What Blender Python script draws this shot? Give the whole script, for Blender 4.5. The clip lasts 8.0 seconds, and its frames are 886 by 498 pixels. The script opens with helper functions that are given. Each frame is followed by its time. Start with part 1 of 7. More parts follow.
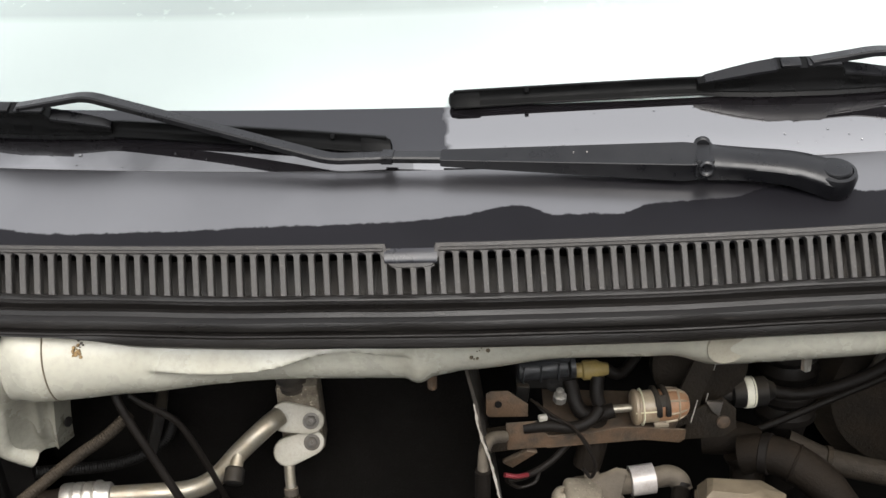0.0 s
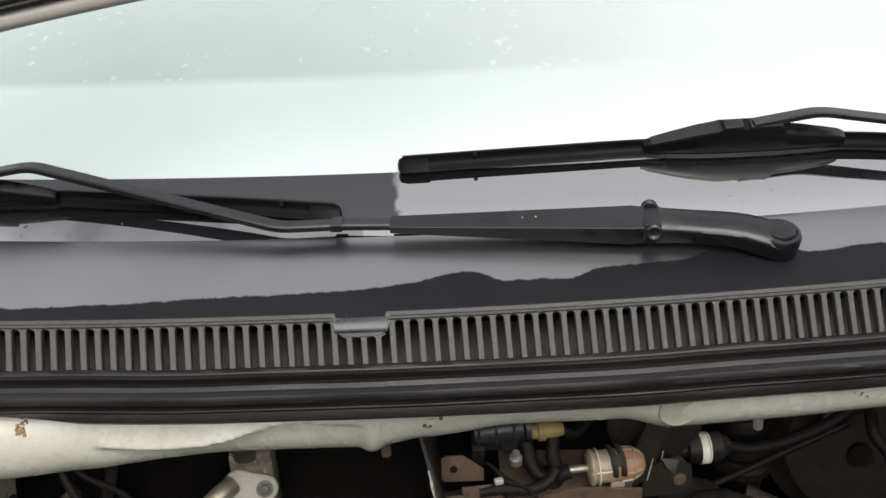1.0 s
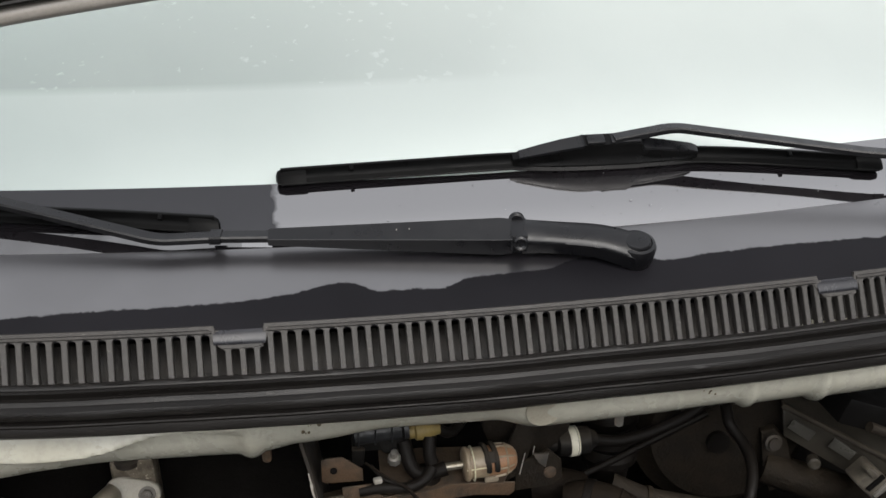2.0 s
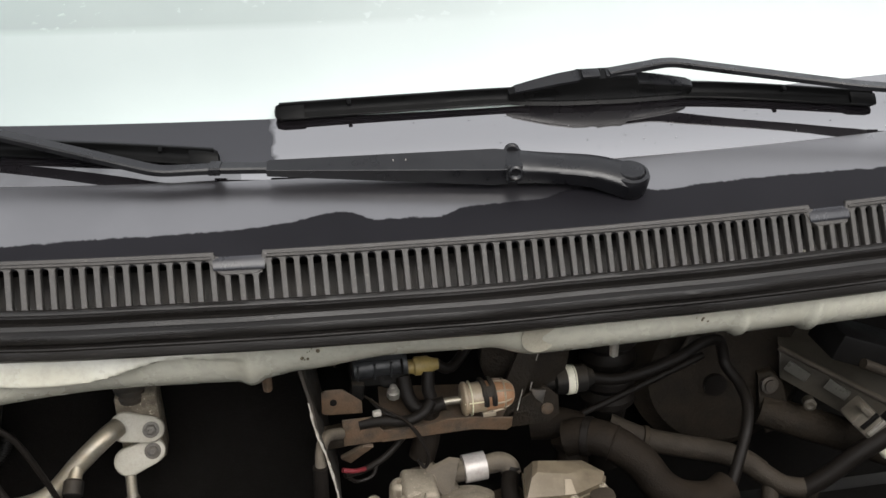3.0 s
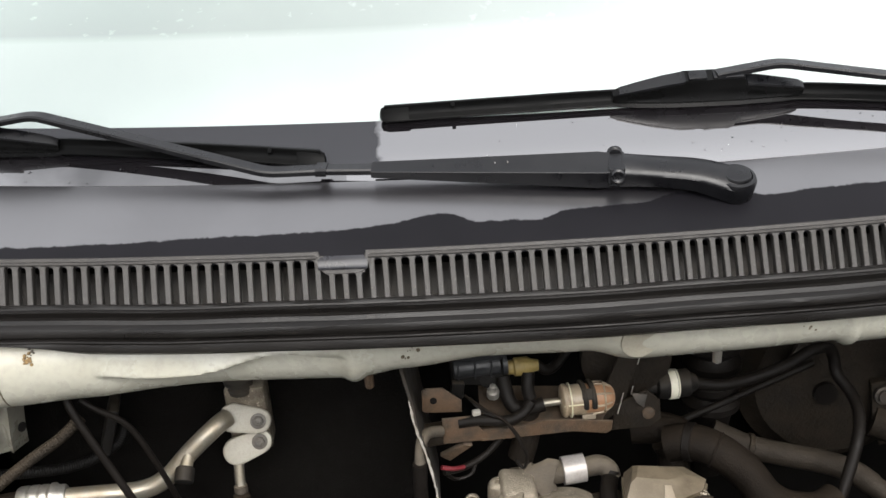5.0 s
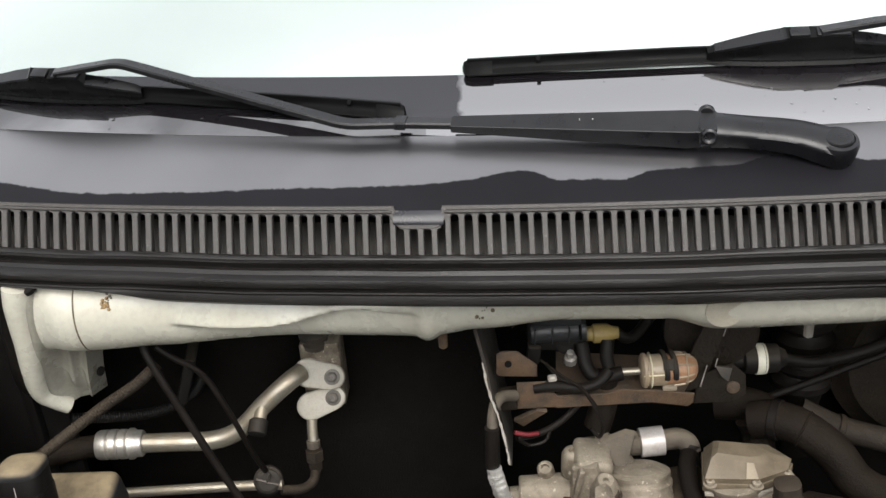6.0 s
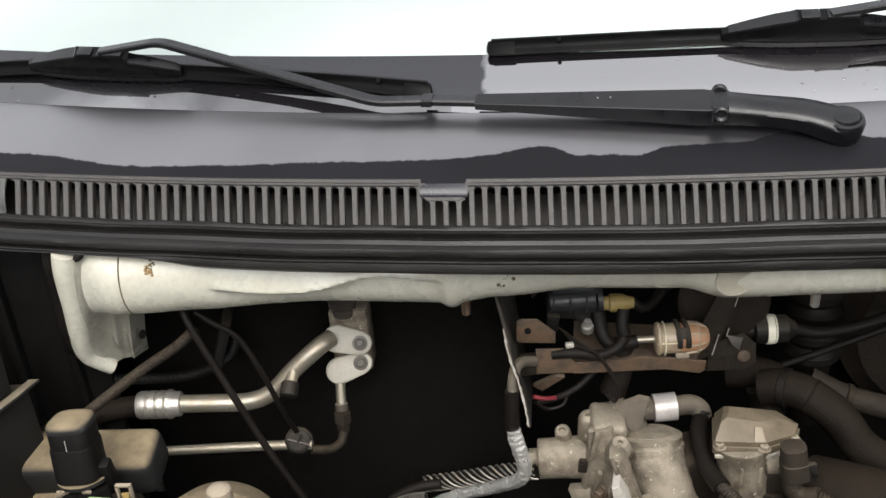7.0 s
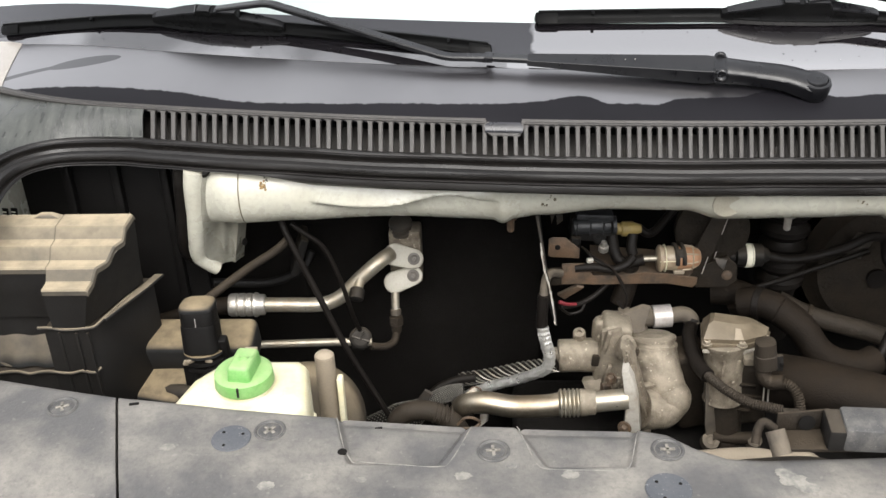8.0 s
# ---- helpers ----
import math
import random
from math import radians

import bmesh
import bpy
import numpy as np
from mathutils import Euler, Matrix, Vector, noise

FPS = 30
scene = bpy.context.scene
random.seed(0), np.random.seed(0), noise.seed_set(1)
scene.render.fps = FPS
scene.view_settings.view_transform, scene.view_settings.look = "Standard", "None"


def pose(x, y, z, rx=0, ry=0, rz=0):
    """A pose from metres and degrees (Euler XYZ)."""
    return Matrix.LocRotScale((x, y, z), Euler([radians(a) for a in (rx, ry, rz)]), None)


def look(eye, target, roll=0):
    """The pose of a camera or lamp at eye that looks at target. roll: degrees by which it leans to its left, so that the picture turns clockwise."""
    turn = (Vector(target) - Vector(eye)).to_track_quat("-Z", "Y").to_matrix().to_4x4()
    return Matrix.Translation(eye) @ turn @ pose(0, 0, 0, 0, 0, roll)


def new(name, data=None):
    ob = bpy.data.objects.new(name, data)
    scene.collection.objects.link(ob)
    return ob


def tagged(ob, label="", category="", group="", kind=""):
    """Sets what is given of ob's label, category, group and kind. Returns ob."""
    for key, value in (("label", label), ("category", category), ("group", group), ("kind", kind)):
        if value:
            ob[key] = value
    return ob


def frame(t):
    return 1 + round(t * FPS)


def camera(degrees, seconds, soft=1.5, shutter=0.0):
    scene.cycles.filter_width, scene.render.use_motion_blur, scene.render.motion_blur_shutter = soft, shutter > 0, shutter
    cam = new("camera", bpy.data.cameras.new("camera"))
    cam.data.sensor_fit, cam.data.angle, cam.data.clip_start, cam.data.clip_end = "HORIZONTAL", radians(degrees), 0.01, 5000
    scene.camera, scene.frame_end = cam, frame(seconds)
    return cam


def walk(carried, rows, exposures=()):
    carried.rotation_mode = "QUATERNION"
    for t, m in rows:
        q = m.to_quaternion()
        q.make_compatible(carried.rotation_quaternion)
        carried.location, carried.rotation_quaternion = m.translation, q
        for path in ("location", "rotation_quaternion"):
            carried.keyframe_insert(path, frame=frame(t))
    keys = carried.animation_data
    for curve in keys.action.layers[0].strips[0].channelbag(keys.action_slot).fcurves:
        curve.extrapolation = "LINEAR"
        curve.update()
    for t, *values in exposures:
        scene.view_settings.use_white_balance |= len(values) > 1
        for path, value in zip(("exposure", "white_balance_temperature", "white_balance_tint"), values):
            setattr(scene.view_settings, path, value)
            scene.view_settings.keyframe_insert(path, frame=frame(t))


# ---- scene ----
cam = camera(47.8, 8.0)
PATH = [
    (0, (0.004, 0.022, 1.413), (0.0, 1.828, 0.554), -3.6),
    (0.2, (0.012, 0.0225, 1.4125), (0.0145, 1.8385, 0.5745), -3.5),
    (0.5, (0.022, 0.005, 1.41), (-0.032, 1.842, 0.623), -4.9),
    (0.8, (0.0062, 0.0264, 1.4214), (0.0201, 1.8635, 0.6308), -3.68),
    (1, (0.015, 0.033, 1.433), (0.094, 1.868, 0.642), -3.6),
    (1.2, (0.0199, 0.0328, 1.421), (0.1209, 1.8863, 0.6764), -2.82),
    (1.5, (0.025, 0.022, 1.436), (0.194, 1.863, 0.672), -2.2),
    (1.8, (0.0168, 0.0162, 1.4353), (0.2763, 1.8523, 0.6863), -1.71),
    (2, (0.029, 0.009, 1.469), (0.319, 1.806, 0.64), -1.3),
    (2.2, (0.016, 0.003, 1.449), (0.3645, 1.784, 0.608), -1.9),
    (3.3, (0.0358, -0.0301, 1.4305), (0.2606, 1.7521, 0.5513), -2.49),
    (3.5, (0.03, -0.031, 1.432), (0.227, 1.75, 0.543), -3.3),
    (4, (0.016, -0.029, 1.442), (0.185, 1.762, 0.569), -3.2),
    (4.2, (0.023, -0.0301, 1.4486), (0.1974, 1.7608, 0.5756), -3.0),
    (5.3, (0.0396, -0.0268, 1.4336), (0.0428, 1.7807, 0.5775), -3.5),
    (5.5, (0.035, -0.019, 1.43), (0.009, 1.783, 0.562), -3.0),
    (5.8, (0.0546, -0.0178, 1.422), (-0.0329, 1.7679, 0.5255), -3.69),
    (6, (0.05, -0.011, 1.417), (-0.076, 1.77, 0.515), -4.5),
    (6.2, (0.0566, -0.0185, 1.4134), (-0.0992, 1.7671, 0.526), -4.69),
    (6.5, (0.056, -0.019, 1.416), (-0.121, 1.755, 0.509), -5.3),
    (6.8, (0.0604, -0.0309, 1.424), (-0.1128, 1.7379, 0.5067), -5.5),
    (7, (0.051, -0.059, 1.434), (-0.12, 1.699, 0.497), -4.8),
    (7.2, (0.0291, -0.112, 1.432), (-0.1111, 1.6741, 0.543), -4.38),
    (7.3, (0.0213, -0.1356, 1.4526), (-0.1167, 1.6335, 0.53), -4.86),
    (7.5, (0.002, -0.2, 1.471), (-0.147, 1.56, 0.533), -4.9),
    (7.7, (-0.021, -0.277, 1.495), (-0.191, 1.467, 0.529), -4.0),
    (7.8, (-0.0415, -0.2832, 1.4935), (-0.1659, 1.4421, 0.4895), -2.62),
    (7.9, (-0.038, -0.305, 1.498), (-0.152, 1.424, 0.498), -2.0),
    (8, (-0.042, -0.319, 1.502), (-0.137, 1.423, 0.524), -2.0),
]
EXPOSURES = [(0, 1.7), (1, 1.5), (2, 1.13), (2.2, 1.13), (3.5, 1.67), (7, 1.74), (8, 1.96)]
walk(cam, [(t, look(eye, target, roll)) for t, eye, target, roll in PATH], EXPOSURES)

# ---- daylight: bright overcast sky ----
world = bpy.data.worlds.new("overcast_sky")
scene.world = world
world.use_nodes = True
wn, wl = world.node_tree.nodes, world.node_tree.links
wn.clear()
sky = wn.new("ShaderNodeTexSky")
sky.sky_type = "NISHITA"
sky.sun_disc = False
sky.sun_elevation, sky.sun_rotation = radians(52), radians(175)
sky.air_density, sky.dust_density, sky.ozone_density = 1.0, 2.5, 1.0
pale = wn.new("ShaderNodeHueSaturation")
pale.inputs["Saturation"].default_value = 0.12
back = wn.new("ShaderNodeBackground")
back.inputs["Strength"].default_value = 0.165
wout = wn.new("ShaderNodeOutputWorld")
wl.new(sky.outputs["Color"], pale.inputs["Color"])
wl.new(pale.outputs["Color"], back.inputs["Color"])
wl.new(back.outputs["Background"], wout.inputs["Surface"])

sun = new("sun", bpy.data.lights.new("sun", "SUN"))
sun.data.energy, sun.data.angle, sun.data.color = 0.6, radians(50), (1.0, 0.93, 0.83)
sun.matrix_world = look((0.2, -1.9, 4.35), (0, 0.8, 0.9))

# ---- materials ----


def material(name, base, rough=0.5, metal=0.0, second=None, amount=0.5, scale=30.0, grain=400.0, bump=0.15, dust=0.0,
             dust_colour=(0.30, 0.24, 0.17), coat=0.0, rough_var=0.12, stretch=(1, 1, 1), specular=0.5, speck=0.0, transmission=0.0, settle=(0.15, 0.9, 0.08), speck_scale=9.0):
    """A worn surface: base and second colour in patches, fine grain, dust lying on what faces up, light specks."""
    m = bpy.data.materials.new(name)
    m.use_nodes = True
    n, l = m.node_tree.nodes, m.node_tree.links
    b = n["Principled BSDF"]
    co = n.new("ShaderNodeNewGeometry")
    mp = n.new("ShaderNodeMapping")
    mp.inputs["Scale"].default_value = stretch
    l.new(co.outputs["Position"], mp.inputs["Vector"])

    def noisy(sc, detail=5.0, rgh=0.6):
        t = n.new("ShaderNodeTexNoise")
        t.inputs["Scale"].default_value, t.inputs["Detail"].default_value, t.inputs["Roughness"].default_value = sc, detail, rgh
        l.new(mp.outputs["Vector"], t.inputs["Vector"])
        return t.outputs["Fac"]

    def ramp(src, lo, hi, a=0.0, z=1.0):
        r = n.new("ShaderNodeMapRange")
        r.inputs["From Min"].default_value, r.inputs["From Max"].default_value = lo, hi
        r.inputs["To Min"].default_value, r.inputs["To Max"].default_value = a, z
        l.new(src, r.inputs["Value"])
        return r.outputs["Result"]

    def mix(fac, a, c):
        x = n.new("ShaderNodeMix")
        x.data_type = "RGBA"
        l.new(fac, x.inputs[0])
        for src, sock in ((a, x.inputs[6]), (c, x.inputs[7])):
            if isinstance(src, tuple):
                sock.default_value = (*src, 1)
            else:
                l.new(src, sock)
        return x.outputs[2]

    patches, fine = noisy(scale), noisy(grain, 3.0, 0.7)
    second = second or tuple(min(1, c * 1.5 + 0.01) for c in base)
    colour = mix(ramp(patches, 0.42, 0.68, 0.0, amount), base, second)
    colour = mix(ramp(fine, 0.45, 0.8, 0.0, 0.45), colour, tuple(c * 0.55 for c in base))
    if speck > 0:
        colour = mix(ramp(noisy(scale * speck_scale, 2.0, 0.5), 0.66, 0.72, 0.0, speck), colour, dust_colour)
    rgh = ramp(patches, 0.3, 0.7, max(0.02, rough - rough_var), min(1, rough + rough_var))
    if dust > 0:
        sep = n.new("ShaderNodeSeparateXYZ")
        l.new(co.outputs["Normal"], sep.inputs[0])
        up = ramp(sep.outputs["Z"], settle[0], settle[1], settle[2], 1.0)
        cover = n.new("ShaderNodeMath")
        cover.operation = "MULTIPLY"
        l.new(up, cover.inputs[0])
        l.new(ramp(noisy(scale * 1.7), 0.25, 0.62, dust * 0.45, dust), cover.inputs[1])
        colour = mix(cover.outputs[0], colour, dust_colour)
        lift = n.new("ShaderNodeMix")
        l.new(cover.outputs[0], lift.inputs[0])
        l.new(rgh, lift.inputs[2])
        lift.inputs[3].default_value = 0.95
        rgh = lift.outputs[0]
    l.new(colour, b.inputs["Base Color"])
    l.new(rgh, b.inputs["Roughness"])
    b.inputs["Metallic"].default_value = metal
    b.inputs["Specular IOR Level"].default_value = specular
    b.inputs["Coat Weight"].default_value = coat
    b.inputs["Coat Roughness"].default_value = 0.06
    b.inputs["Transmission Weight"].default_value = transmission
    if bump > 0:
        bp = n.new("ShaderNodeBump")
        bp.inputs["Strength"].default_value, bp.inputs["Distance"].default_value = bump, 0.002
        l.new(fine, bp.inputs["Height"])
        l.new(bp.outputs["Normal"], b.inputs["Normal"])
    return m


BLACK_PLASTIC = material("black_plastic", (0.0100, 0.0096, 0.0094), 0.45, dust=0.12, second=(0.015, 0.015, 0.015), specular=0.1)
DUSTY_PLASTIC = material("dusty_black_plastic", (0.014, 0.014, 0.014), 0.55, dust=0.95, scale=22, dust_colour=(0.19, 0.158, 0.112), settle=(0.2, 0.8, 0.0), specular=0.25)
GRILLE_PLASTIC = material("weathered_grey_plastic", (0.0320, 0.0295, 0.0275), 0.46, second=(0.052, 0.0478, 0.0438), amount=0.7, scale=35, speck=0.35, dust_colour=(0.13, 0.118, 0.105), bump=0.3, specular=0.3)
WET_PLATE = material("wet_dusty_plate", (0.030, 0.0315, 0.0285), 0.32, second=(0.070, 0.072, 0.064), amount=0.9, scale=30, stretch=(2.6, 0.7, 0.7), speck=0.5, speck_scale=4.0, dust_colour=(0.12, 0.12, 0.108), bump=0.3, specular=0.4)
LINER_BLACK = material("liner_black", (0.0050, 0.0046, 0.0044), 0.5, second=(0.008, 0.0075, 0.007), speck=0.2, speck_scale=20.0, dust_colour=(0.05, 0.047, 0.043), specular=0.12)
WELD_BROWN = material("brown_weld_line", (0.10, 0.078, 0.048), 0.8, second=(0.05, 0.038, 0.025), amount=1.0, scale=200)
WET_GLOSS = material("wet_gloss_plastic", (0.016, 0.016, 0.019), 0.3, bump=0.02, specular=0.4, coat=0.12)
PANEL_PLASTIC = material("faded_grey_plastic", (0.066, 0.0640, 0.0632), 0.55, second=(0.175, 0.163, 0.144), amount=1.0, scale=10, grain=170, speck=0.15, speck_scale=14.0, dust_colour=(0.30, 0.28, 0.25), bump=0.4)
CLIP_GREY = material("dark_clip_plastic", (0.042, 0.041, 0.041), 0.6, second=(0.10, 0.096, 0.088), amount=0.9, scale=90, speck=0.6, dust_colour=(0.22, 0.205, 0.18), bump=0.4)
PALE_STEEL = material("pale_polished_edge", (0.45, 0.425, 0.38), 0.42, 0.25, second=(0.27, 0.23, 0.17), amount=0.8, scale=60, bump=0.3)
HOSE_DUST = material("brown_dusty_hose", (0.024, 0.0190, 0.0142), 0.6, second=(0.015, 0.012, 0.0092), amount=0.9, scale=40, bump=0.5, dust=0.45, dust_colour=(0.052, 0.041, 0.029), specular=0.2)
SEAL_RUBBER = material("seal_rubber", (0.0062, 0.0054, 0.0049), 0.36, second=(0.0118, 0.0102, 0.0092), scale=18, stretch=(0.25, 2, 2), speck=0.1, dust_colour=(0.09, 0.078, 0.068), specular=0.25)

RUBBER = material("hose_rubber", (0.0068, 0.0057, 0.0050), 0.48, second=(0.011, 0.009, 0.0076), dust=0.15, dust_colour=(0.026, 0.020, 0.014), scale=25, bump=0.35, specular=0.13)
# Dusty rubber, its colours also lowered for the shaded side of the bay.
DUSTY_RUBBER = material("dusty_hose_rubber", (0.0070, 0.0055, 0.0043), 0.6, second=(0.0135, 0.0101, 0.0073), amount=0.8, bump=0.5, dust=0.5, dust_colour=(0.024, 0.0172, 0.0112), scale=34, specular=0.1, speck=0.25)
WIPER_BLACK = material("wiper_black_paint", (0.0040, 0.0040, 0.0049), 0.34, second=(0.007, 0.007, 0.0082), amount=0.5, scale=60, speck=0.06, dust_colour=(0.10, 0.10, 0.10), bump=0.02, specular=0.36)
BLADE_BLACK = material("blade_black", (0.0025, 0.0025, 0.0025), 0.35, second=(0.0035, 0.0035, 0.0035), bump=0.03, specular=0.06)
WIPER_RUBBER = material("wiper_rubber", (0.003, 0.003, 0.003), 0.45, second=(0.004, 0.004, 0.004), bump=0.05, specular=0.15)
RUST_SPOT = material("orange_rust", (0.20, 0.125, 0.045), 0.8, second=(0.07, 0.042, 0.024), amount=1.0, scale=420, bump=0.5)
CREAM_PAINT = material("cream_white_paint", (0.385, 0.375, 0.320), 0.28, second=(0.33, 0.31, 0.25), amount=0.6, scale=16, grain=120, bump=0.05, dust=0.25, dust_colour=(0.40, 0.36, 0.27), coat=0.35, speck=0.25)
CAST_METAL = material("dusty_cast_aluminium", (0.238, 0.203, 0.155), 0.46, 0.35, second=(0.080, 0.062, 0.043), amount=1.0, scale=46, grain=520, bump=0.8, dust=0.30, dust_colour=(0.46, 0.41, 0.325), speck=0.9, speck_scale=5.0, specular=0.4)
# Grime on cast metal, darkened further to hold the bay's shade.
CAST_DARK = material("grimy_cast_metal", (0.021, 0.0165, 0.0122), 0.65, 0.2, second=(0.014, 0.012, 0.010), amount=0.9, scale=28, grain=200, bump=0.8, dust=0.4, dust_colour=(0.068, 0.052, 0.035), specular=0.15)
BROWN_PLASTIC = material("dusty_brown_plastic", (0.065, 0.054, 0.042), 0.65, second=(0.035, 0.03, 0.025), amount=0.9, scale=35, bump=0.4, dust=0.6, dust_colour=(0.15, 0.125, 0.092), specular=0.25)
PIPE_METAL = material("satin_aluminium_pipe", (0.33, 0.305, 0.255), 0.36, 0.7, second=(0.27, 0.225, 0.16), amount=0.8, scale=45, bump=0.16, dust=0.25, dust_colour=(0.36, 0.30, 0.21), speck=0.3)
STEEL_PIPE = material("heat_tinted_steel", (0.52, 0.47, 0.38), 0.3, 0.95, second=(0.30, 0.24, 0.17), amount=0.9, scale=18, bump=0.08, dust=0.35, dust_colour=(0.26, 0.2, 0.14))
RUST = material("rusty_bracket_steel", (0.100, 0.062, 0.036), 0.62, 0.25, second=(0.044, 0.034, 0.025), amount=1.0, scale=48, speck=0.5, bump=0.5, dust=0.4, dust_colour=(0.135, 0.108, 0.082))
DARK_STEEL = material("dull_dark_steel", (0.07, 0.066, 0.06), 0.5, 0.6, second=(0.11, 0.085, 0.065), amount=0.7, scale=35, bump=0.3, dust=0.3, dust_colour=(0.13, 0.11, 0.085))
BRIGHT_STEEL = material("worn_bright_steel", (0.55, 0.53, 0.49), 0.4, 0.8, second=(0.35, 0.30, 0.24), amount=0.7, scale=50, bump=0.2)
INSULATION = material("black_insulation", (0.0085, 0.0072, 0.0062), 0.85, second=(0.014, 0.0125, 0.011), scale=30, bump=0.7, speck=0.2, speck_scale=14.0, dust_colour=(0.04, 0.035, 0.029), specular=0.2)
# Near-black in place of shade, for the bay's depths and inside holes.
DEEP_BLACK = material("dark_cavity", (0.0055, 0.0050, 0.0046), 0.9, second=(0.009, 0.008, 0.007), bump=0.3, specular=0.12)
GREEN_PLASTIC = material("green_cap_plastic", (0.115, 0.30, 0.075), 0.45, second=(0.19, 0.34, 0.13), amount=0.7, scale=60, dust=0.5, dust_colour=(0.28, 0.32, 0.16), bump=0.1)
TANK_PLASTIC = material("yellowed_tank_plastic", (0.60, 0.575, 0.43), 0.45, second=(0.50, 0.41, 0.19), amount=0.6, scale=26, bump=0.05, dust=0.12, dust_colour=(0.6, 0.5, 0.32))
TAN_PLASTIC = material("dust_tan_plastic", (0.20, 0.165, 0.12), 0.7, second=(0.14, 0.115, 0.085), scale=30, dust=0.5, dust_colour=(0.27, 0.225, 0.165))
FILTER_PLASTIC = material("amber_filter_plastic", (0.27, 0.215, 0.145), 0.35, second=(0.19, 0.13, 0.085), amount=0.9, scale=70, bump=0.1, dust=0.3, dust_colour=(0.42, 0.36, 0.27))
WHITE_LABEL = material("white_plastic", (0.72, 0.69, 0.56), 0.45, second=(0.6, 0.57, 0.48), scale=40, dust=0.2, bump=0.08)
GREY_LABEL = material("silver_grey_band", (0.40, 0.375, 0.36), 0.42, 0.3, second=(0.30, 0.27, 0.24), amount=0.8, scale=50, bump=0.1)
YELLOW_PLASTIC = material("yellow_plastic", (0.26, 0.19, 0.06), 0.5, second=(0.18, 0.13, 0.06), scale=60)
RED_PLASTIC = material("red_wire_plastic", (0.11, 0.008, 0.012), 0.5)
FOIL = material("crumpled_foil", (0.72, 0.71, 0.68), 0.36, 0.75, second=(0.45, 0.43, 0.39), amount=0.7, scale=60, grain=130, bump=1.0)
BRAID = material("braided_sleeve", (0.11, 0.105, 0.092), 0.55, 0.3, second=(0.24, 0.23, 0.20), amount=0.9, scale=160, bump=0.8)
ASPHALT = material("asphalt", (0.05, 0.05, 0.05), 0.9, second=(0.07, 0.068, 0.065), scale=3, grain=200, bump=0.6)
SEAT_GREY = material("cabin_grey", (0.16, 0.165, 0.17), 0.8, second=(0.2, 0.2, 0.2), scale=10)
DASH = material("pale_dash_cover", (0.50, 0.56, 0.57), 0.8, second=(0.56, 0.6, 0.6), scale=6, grain=200)


def wet_mask(n, l, pos):
    """1 where rain water lies on the cowl: behind a wavy shore line y(x), with one dry tongue at the side."""
    sep = n.new("ShaderNodeSeparateXYZ")
    l.new(pos, sep.inputs[0])
    shore = n.new("ShaderNodeFloatCurve")
    cur = shore.mapping.curves[0]
    line = [(-0.565, 0.891), (-0.447, 0.867), (-0.396, 0.852), (-0.347, 0.838), (-0.221, 0.822), (-0.135, 0.815), (-0.061, 0.808), (-0.008, 0.806),
            (0.031, 0.809), (0.061, 0.814), (0.082, 0.809), (0.103, 0.798), (0.136, 0.797), (0.15, 0.794), (0.181, 0.803), (0.253, 0.804),
            (0.277, 0.812), (0.33, 0.812), (0.364, 0.801), (0.428, 0.805), (0.516, 0.806), (0.618, 0.808), (0.9, 0.83)]
    pts = [((x + 0.7) / 1.7, (y - 0.75) / 0.2) for x, y in line]
    cur.points[0].location, cur.points[1].location = pts[0], pts[-1]
    for p in pts[1:-1]:
        cur.points.new(*p)
    shore.mapping.update()

    def math_node(op, a, c):
        k = n.new("ShaderNodeMath")
        k.operation = op
        for v, s in ((a, k.inputs[0]), (c, k.inputs[1])):
            if isinstance(v, (int, float)):
                s.default_value = v
            else:
                l.new(v, s)
        return k.outputs[0]

    u = math_node("DIVIDE", math_node("ADD", sep.outputs["X"], 0.7), 1.7)
    l.new(u, shore.inputs["Value"])
    ys = math_node("ADD", math_node("MULTIPLY", shore.outputs[0], 0.2), 0.75)
    wob = n.new("ShaderNodeTexNoise")
    wob.inputs["Scale"].default_value, wob.inputs["Detail"].default_value, wob.inputs["Roughness"].default_value = 60, 9, 0.74
    l.new(pos, wob.inputs["Vector"])
    ys = math_node("ADD", ys, math_node("MULTIPLY", math_node("SUBTRACT", wob.outputs["Fac"], 0.5), 0.0105))
    depth = math_node("SUBTRACT", sep.outputs["Y"], ys)
    wet = n.new("ShaderNodeMapRange")
    wet.inputs["From Min"].default_value, wet.inputs["From Max"].default_value = -0.0008, 0.0008
    l.new(depth, wet.inputs["Value"])
    return wet.outputs["Result"], math_node, sep


